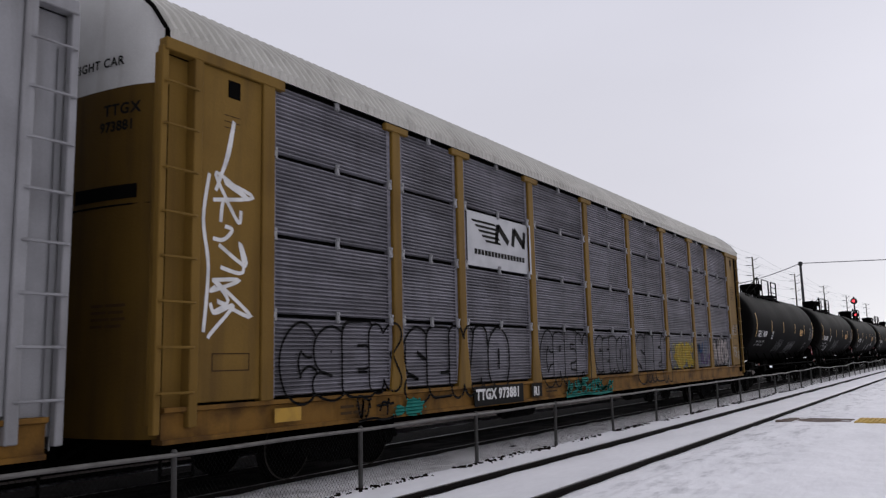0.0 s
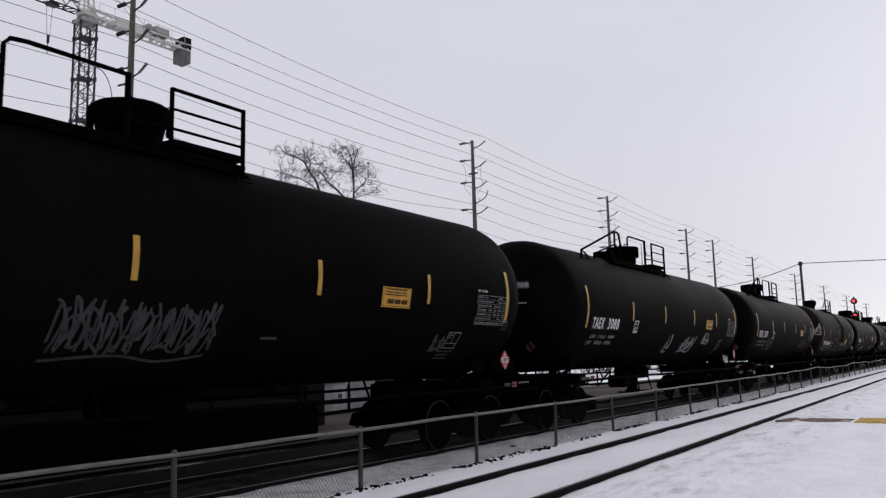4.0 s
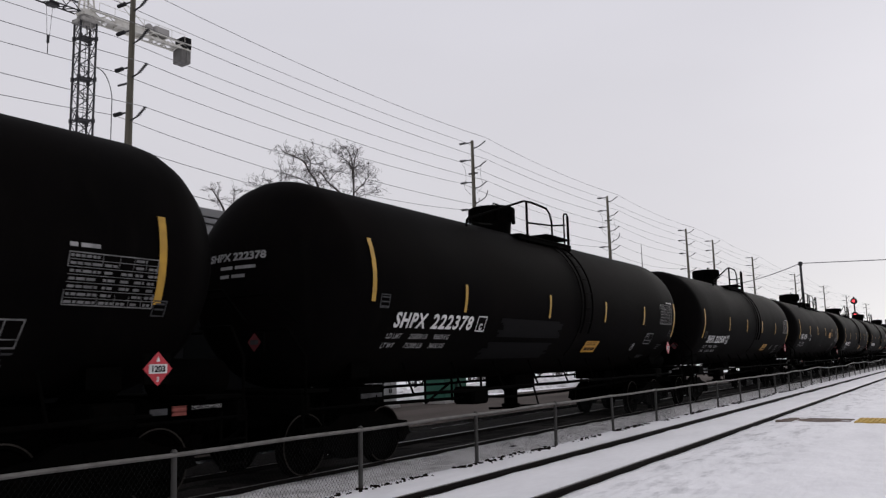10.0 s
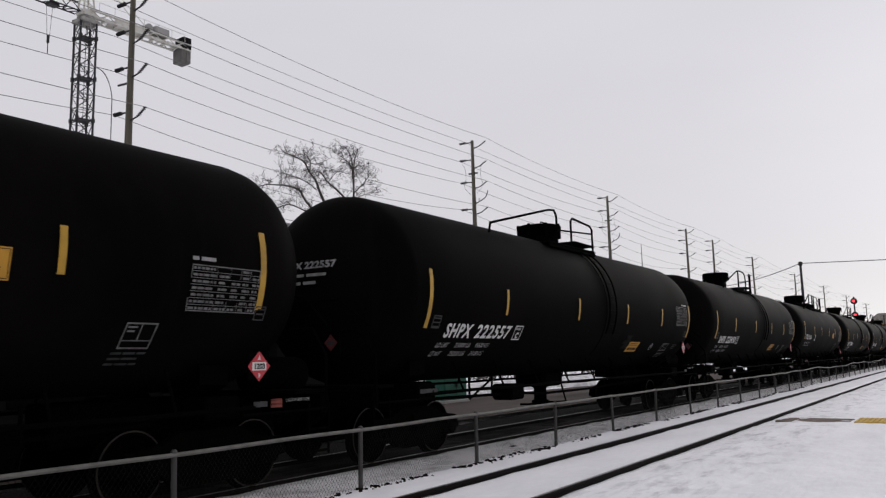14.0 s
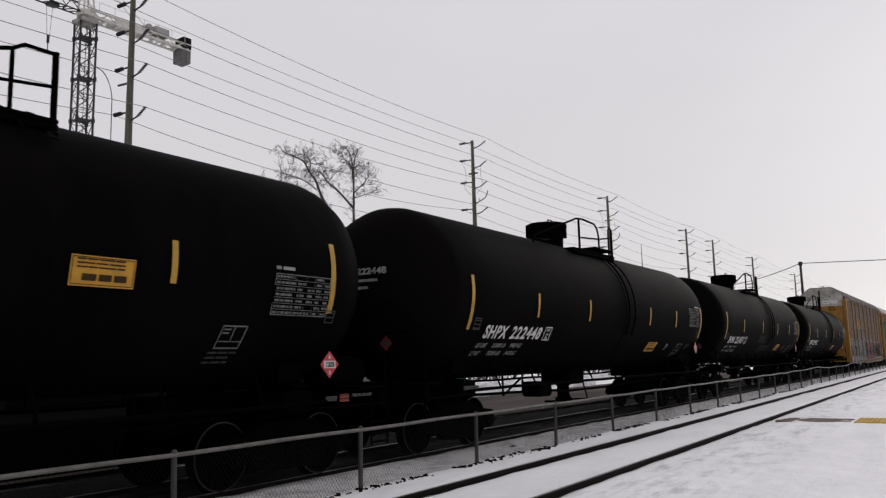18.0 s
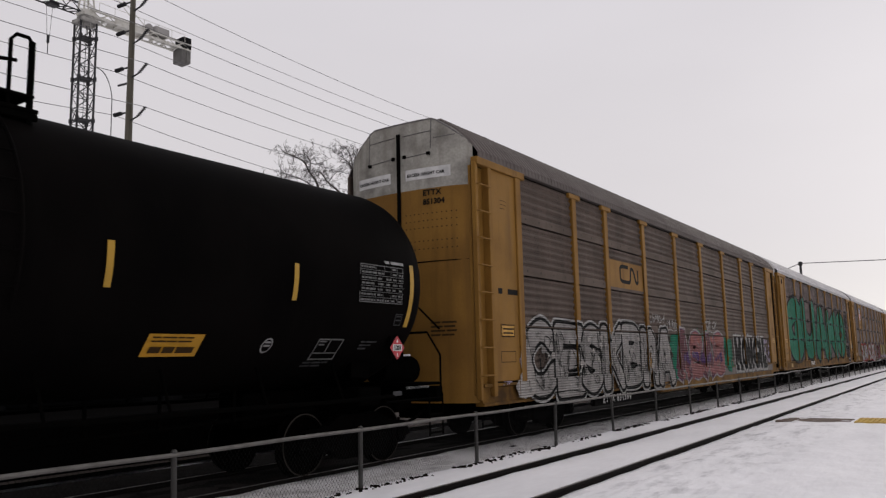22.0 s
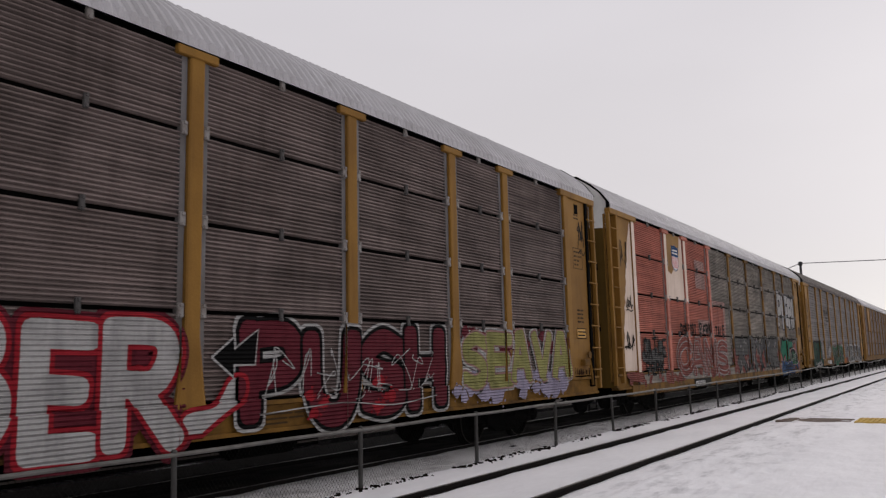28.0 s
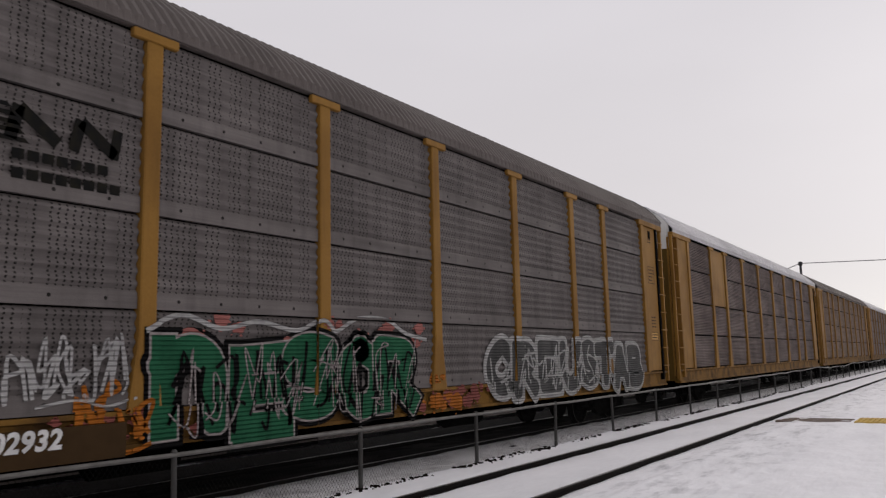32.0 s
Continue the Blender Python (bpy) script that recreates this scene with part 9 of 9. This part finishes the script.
def paint_sixth(car):
    horse_sign(car, -7.05, -4.6, 3.42, 4.4, None)
    lettered(car, "MEnR", (-11.8, -8.6, 0.84, 2.16), 0.36, "darkgreen", "black", 0.10, "darkgreen", 0.05, 141, 0.05, -0.08, round_ends=False)
    scribble(car, (-11.2, -9.2, 0.82, 1.1), 142, "white", 0.04, 6, 7)
    scribble(car, (-8.75, -7.5, 1.25, 2.05), 143, "white", 0.03, 8)
    scribble(car, (-5.9, -4.7, 1.3, 2.0), 144, "white", 0.04, 6)
    splash(car, (-4.3, 1.2, 1.7, 2.3), "salmon", 18, 145, 1, 0.25)
    lay_on_side(car, "spray_tag", ribbon(smooth_line([(-4.4, 2.05), (-3.9, 2.25), (-3.3, 2.1), (-2.7, 2.2), (-2.0, 2.1), (-1.5, 2.25), (-1.2, 2.1), (-0.7, 2.3), (0.0, 2.3), (0.5, 2.1), (1.1, 2.0)], 5), 0.06), SPRAY["white"], 3)
    lettered(car, "nESOR", (-4.2, 0.75, 0.8, 2.0), 0.36, "leaf", "pale", 0.03, "black", 0.06, 146, 0.13, -0.06, round_ends=False)
    splash(car, (-5.4, -3.9, 0.84, 1.3), "orange", 14, 147, 1, 0.14)
    splash(car, (-5.6, -3.6, 0.82, 1.25), "rust", 22, 152, 0.6, 0.14)
    scribble(car, (-5.3, -4.3, 0.85, 1.5), 153, "orange", 0.05, 5)
    scribble(car, (-5.6, -4.5, 1.35, 2.05), 154, "white", 0.03, 7)
    scribble(car, (-4.1, 0.7, 0.82, 1.95), 155, "black", 0.045, 20, 7)
    scribble(car, (-4.1, 0.7, 0.82, 1.98), 156, "pale", 0.022, 16, 8)
    scribble(car, (3.2, 11.3, 0.9, 1.95), 157, "white", 0.05, 22, 7)
    splash(car, (0.6, 3.2, 0.82, 1.2), "rust", 18, 158, 0.6, 0.2)
    splash(car, (0.4, 2.2, 0.9, 1.5), "orange", 10, 159, 0.5, 0.16)
    lettered(car, "CREUSTAB", (3.1, 11.4, 0.92, 2.0), 0.33, "grey", "white", 0.06, "white", 0.05, 148, 0.11, -0.02)
    splash(car, (1.1, 2.6, 0.8, 1.1), "orange", 6, 149, 1, 0.3)
    lay_on_side(car, "sill_plate", rect(-6.0, -4.62, 0.72, 1.08), INK_BROWN, 11.5, "dark brown ground of the car number", flat=True)
    words_side(car, "ETTX 702932", -6.95, 0.88, 0.27, LETTER, 0.01, 0.15, 12, "", 1.05)
    for e in (-1, 1):
        roof_brace(car, e)
    bay_notices(car, 1, INK_BROWN, True, 9)
    vertical_scribble(car, (-12.9, -12.3, 2.8, 4.6), 151, "black", 0.03, 6)
    lay_bay(car, "lettering", bars(-12.75, 2.36, [(0.05, 0.18)], 0.1, 0.2), INK)
    lay_bay(car, "lettering", bars(-12.9, 2.2, [(0.42,)], 0.1, 0.2), INK)
    end_print(car, "NS", "33732", ())


rack_car(CORNER[0], "silver-grey covered car carrier leaving past the camera", GREY_PLATE, ROOF_SILVER, trim=GREY_PLATE, end_low=GREY_PLATE, end_top=GREY_PLATE)
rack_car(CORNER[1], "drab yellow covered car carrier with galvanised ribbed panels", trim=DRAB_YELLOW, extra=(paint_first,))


def on_tanks(*tags):
    """Sprayed signatures on a tank: box, seed, colour, stroke, strokes."""
    def put(car):
        for (u0, u1, v0, v1), seed, mat, stroke, n in tags:
            decal(car, "spray_tag", moved(tag_scrawl(seed, u1 - u0, v1 - v0, n, stroke), u0, v0), mat, 0.009, on_tank)
    return put


BUFFED = surface("buffed_paint_patch", (0.0042, 0.0042, 0.0046), 0.6, spot=(0.0075, 0.0072, 0.007), amount=0.5, scale=2, bump=0, spec=0.008)
GREEN_TAG = surface("green_marker", (0.09, 0.14, 0.03), 0.7, amount=0.4, scale=4, bump=0)


def smear(u0, u1, v0, v1, seed):
    """Faded, half-buffed signatures, many thin strokes over one another."""
    def put(car):
        n = max(4, int((u1 - u0) * 9))
        for k in range(2):
            ob = decal(car, "spray_tag", moved(tag_scrawl(seed * 7 + k, u1 - u0, v1 - v0, n, 0.03), u0, v0), LETTER_FAINT, 0.006 + 0.002 * k, on_tank)
            ob["kind"] = "stuff"
    return put


def tank_words(*rows):
    """Signatures that can be read: word, box, stroke, colour, seed."""
    def put(car):
        for word, (u0, u1, v0, v1), stroke, mat, seed in rows:
            rnd = random.Random(seed)
            w = (u1 - u0) / len(word)
            lines = [q for k, ch in enumerate(word) for q, _ in stroke_lines(ch, u0 + (k + 0.06) * w, u0 + (k + 0.92) * w, v0, v1, rnd, 0.09, -0.15)]
            decal(car, "spray_tag", join_flat([ribbon(q, stroke) for q in lines]), mat, 0.009, on_tank)
    return put


def buffed(car):
    """A rolled-on darker patch with a few thin scratches at its top."""
    rnd = random.Random(5)
    for k in range(10):
        a, b = 2.76 + 0.1 * k, 2.86 + 0.1 * k
        decal(car, "paint_patch", rect(1.84 + 0.012 * k + rnd.uniform(0, 0.05), 4.76 + 0.02 * k - rnd.uniform(0, 0.05), a, b), BUFFED, 0.003, on_tank)
    for u, v in ((1.95, 3.5), (2.15, 3.55), (2.4, 3.5), (3.4, 3.62), (3.5, 3.6), (4.4, 3.0), (4.55, 3.3)):
        decal(car, "scratch", ribbon([(u, v), (u + 0.03, v - rnd.uniform(0.08, 0.3))], 0.012), LETTER_FAINT, 0.006, on_tank)


def patches(*boxes):
    """Rolled-on patches of slightly paler black over old marks."""
    def put(car):
        for k, (u0, u1, v0, v1) in enumerate(boxes):
            rnd = random.Random(k + 3)
            n = 8
            for j in range(n):
                a, b = v0 + (v1 - v0) * j / n, v0 + (v1 - v0) * (j + 1) / n
                decal(car, "paint_patch", rect(u0 + rnd.uniform(0, 0.25), u1 - rnd.uniform(0, 0.25), a, b), OVERPAINT, 0.003, on_tank)
    return put


def reservoir_tag(car):
    decal(car, "spray_tag", join_flat([moved(tag_scrawl(205, 0.74, 0.36, 8, 0.032), 8.08, 1.25), moved(tag_scrawl(208, 0.7, 0.24, 6, 0.028), 8.1, 1.3), ([(8.33, 1.74), (8.47, 1.74), (8.4, 1.86)], [(0, 1, 2)])]), LETTER, 0.0, upright(0.84))


def snow_on_top(car):
    """Snow left on the leading head and in flecks along the crown of one tank."""
    bm = bmesh.new()
    bmesh.ops.create_icosphere(bm, subdivisions=4, radius=1, matrix=pose(0.05, -7.55, TZ + 1.40) @ Matrix.Diagonal((0.75, 0.72, 0.30, 1)))
    for v in bm.verts:
        v.co += Vector((noise.noise(v.co * 2.1), noise.noise(v.co * 2.1 + Vector((9, 0, 0))), noise.noise(v.co * 2.6 + Vector((0, 9, 0))))) * 0.13
    part("snow_cap", bm, SNOW, car, "lump of snow on the tank's end", smooth=True)
    rnd = random.Random(6)
    NOW[0] = "taex"
    for k in range(9):
        u, a = rnd.uniform(-6.9, -2.6), rnd.uniform(0.2, 0.62)
        w, h = rnd.uniform(0.15, 0.5), rnd.uniform(0.03, 0.1)
        r = SHAPE["taex"][0] + 0.012
        pts = [(a + dv / r, du) for du, dv in ((x - u, y) for x, y in blob(u, 0, w, h, rnd, 2.0, 10))]
        me = bpy.data.meshes.new("snow_fleck")
        me.from_pydata([(r * math.sin(b), u + du, TZ + r * math.cos(b)) for b, du in pts], [], [tuple(range(10))])
        me.materials.append(SNOW)
        part("snow_fleck", me, parent=car)


EXTRA = {1: (snow_on_top, smear(-2.2, -0.8, 1.7, 2.3, 1), smear(0.6, 2.4, 1.7, 2.2, 2)),
         2: (on_tanks(((-4.95, -4.1, 1.78, 2.12), 201, LETTER_DIM, 0.05, 6)), smear(-2.0, 0.1, 1.8, 2.4, 3), smear(5.0, 5.4, 1.8, 2.1, 4)),
         3: (on_tanks(((1.1, 2.4, 1.8, 2.25), 202, LETTER_DIM, 0.04, 9), ((3.2, 3.95, 2.05, 2.4), 203, LETTER_DIM, 0.03, 6), ((-0.5, -0.1, 1.8, 2.3), 204, LETTER_DIM, 0.04, 3)), reservoir_tag),
         4: (on_tanks(((-4.75, -3.25, 1.75, 2.25), 206, LETTER_FAINT, 0.05, 5), ((3.9, 4.8, 1.95, 2.3), 207, LETTER_FAINT, 0.05, 4)),),
         5: (on_tanks(((-8.6, -7.8, 2.75, 3.4), 208, LETTER_DIM, 0.04, 5), ((-5.0, -3.6, 1.75, 2.2), 209, LETTER_FAINT, 0.035, 7), ((-1.67, -1.27, 1.68, 1.8), 212, LETTER_FAINT, 0.025, 4), ((4.3, 5.0, 1.75, 1.95), 214, LETTER_FAINT, 0.03, 6),
                      ((2.6, 3.1, 1.72, 2.06), 220, LETTER_FAINT, 0.03, 5)),
             tank_words(("BS", (-3.22, -2.72, 1.8, 2.2), 0.035, LETTER_DIM, 1), ("MAKOS", (-1.96, -1.57, 2.34, 2.42), 0.018, LETTER_DIM, 2), ("CTELTD", (-0.62, 0.6, 1.7, 2.2), 0.032, TABLE_INK, 3),
                        ("C", (0.8, 1.08, 2.05, 2.28), 0.035, LETTER_DIM, 5), ("UOO4O", (1.12, 1.98, 2.02, 2.36), 0.035, LETTER_DIM, 6), ("WA!", (2.06, 2.55, 2.14, 2.32), 0.028, LETTER_FAINT, 7), ("18", (1.25, 1.8, 1.62, 1.9), 0.035, LETTER_FAINT, 8),
                        ("LSID", (-1.35, -0.62, 1.82, 2.02), 0.03, LETTER_FAINT, 9), ("LEAR!", (5.4, 6.45, 2.18, 2.41), 0.03, GREEN_TAG, 10), ("I", (3.05, 3.85, 1.98, 1.99), 0.02, LETTER_FAINT, 11)), buffed),
         6: (on_tanks(((-3.25, -2.05, 1.72, 2.2), 215, LETTER_DIM, 0.03, 8), ((3.2, 4.2, 1.85, 2.25), 216, LETTER_DIM, 0.025, 7), ), smear(4.9, 5.3, 1.85, 2.1, 6)),
         7: (patches((-3.5, -0.5, 1.66, 1.98), (-3.2, -0.3, 2.08, 2.44)),), 10: (patches((2.2, 2.8, 1.85, 2.2)),), 14: (patches((-0.9, 1.2, 1.72, 1.98), (-1.6, -0.2, 2.1, 2.4)),), 15: (on_tanks(((-5.6, -4.95, 2.75, 3.1), 217, LETTER_FAINT, 0.03, 4)),)}
TANKS = [(1, "TAEX", "3478", "taex"), (2, "TAEX", "3082", "taex"), (3, "TAEX", "3088", "taex"), (4, "TAEX", "3303", "taex"), (5, "SHPX", "208160", "shpx"), (6, "TAEX", "3127", "taex"),
         (7, "SHPX", "222378", "shpx"), (8, "SHPX", "222500", "shpx"), (9, "TAEX", "3133", "taex"), (10, "SHPX", "222557", "shpx"), (11, "SHPX", "222450", "shpx"), (12, "TAEX", "3166", "taex"),
         (13, "SHPX", "222448", "shpx"), (14, "SHPX", "222457", "shpx"), (15, "SHPX", "222476", "shpx")]
for i, mark, number, kind in TANKS:
    tank_car(mark, number, tank_middle(i), kind, "dusty brown-black tank car with white lettering and spray tags" if i == 5 else
             "black tank car with slanting white lettering and ladder bands" if kind == "shpx" else "black tank car with upright white lettering and a long walkway",
             brown=(i == 5), extra=EXTRA.get(i, ()), boxed=i in (6, 9, 12),
             bars_at={8: (-7.3, -3.95, -1.13, 1.62, 4.43, 7.3), 13: (-7.22, -4.55, -1.83, 2.46, 4.83, 7.5)}.get(i), notice_at={7: -1.4, 13: 0.15}.get(i, 0.0), up=0.14 if i == 7 else 0.0, square=i == 10)
rack_car(CORNER[2], "yellow car carrier with perforated brown-grey panels and silver tag", PERF_BROWN, ROOF_GREY, "perforated", clips=False, flared=False, end_low=RACK_YELLOW, end_top=CAP_WORN, extra=(paint_second,))
rack_car(CORNER[3], "yellow car carrier with a huge green spray tag", DARK_PANEL, ROOF_SILVER, end_low=BROWN_PANEL, ribs=1, extra=(paint_third,))
rack_car(CORNER[4], "yellow car carrier with dark ribbed panels and colourful tags", DARK_PANEL, ROOF_SILVER, extra=(paint_fourth,))
rack_car(CORNER[5], "car carrier with faded red panels at one end", GREEN_GREY_PANEL, ROOF_SILVER, panel_for=lambda i, j: RED_PANEL if i < 3 else GREEN_GREY_PANEL, extra=(paint_fifth,), flared=False, post_for=lambda y: RED_PANEL if y < -4 else SILL_YELLOW)
rack_car(CORNER[6], "yellow car carrier with perforated grey panels and green tag", PERF_GREY, ROOF_GREY, "perforated", clips=False, end_low=RACK_YELLOW, extra=(paint_sixth,))


def paint_far(car):
    lay_on_side(car, "sign_plate", rect(-8.95, -7.36, 3.39, 5.45), RACK_YELLOW, 1, "yellow sign plate", flat=True)


for k in range(7, 15):
    rack_car(CORNER[k], "yellow car carrier in the train's far part", (BROWN_PANEL, DARK_PANEL)[k % 2], (ROOF_SILVER, ROOF_GREY)[(k + 1) % 2], detailed=False, extra=(paint_far,) if k == 7 else ())


def motions():
    """The train rolls towards and past the camera; the wheels turn while their car is near."""
    times = [float(k) for k in range(0, 33)]
    for car, centre in MOVING:
        walk(car, [(t, pose(TRACK_X, centre - travelled(t), 0)) for t in times])
    for w, y, dy in WHEELSETS:
        near = [t for t in np.arange(0, 32.0001, 1 / 30) if -12 < y + dy - travelled(t) < 45]
        if not near:
            continue
        times_w = [0.0] + [t for t in near if 0 < t < 32] + [32.0]
        t0, t1 = near[0], near[-1]
        rows = []
        for t in times_w:
            rows.append((t, pose(0, dy, 0.458, math.degrees((travelled(min(max(t, t0), t1)) - travelled(t0)) / 0.455), 0, 0)))
        walk(w, rows)


motions()
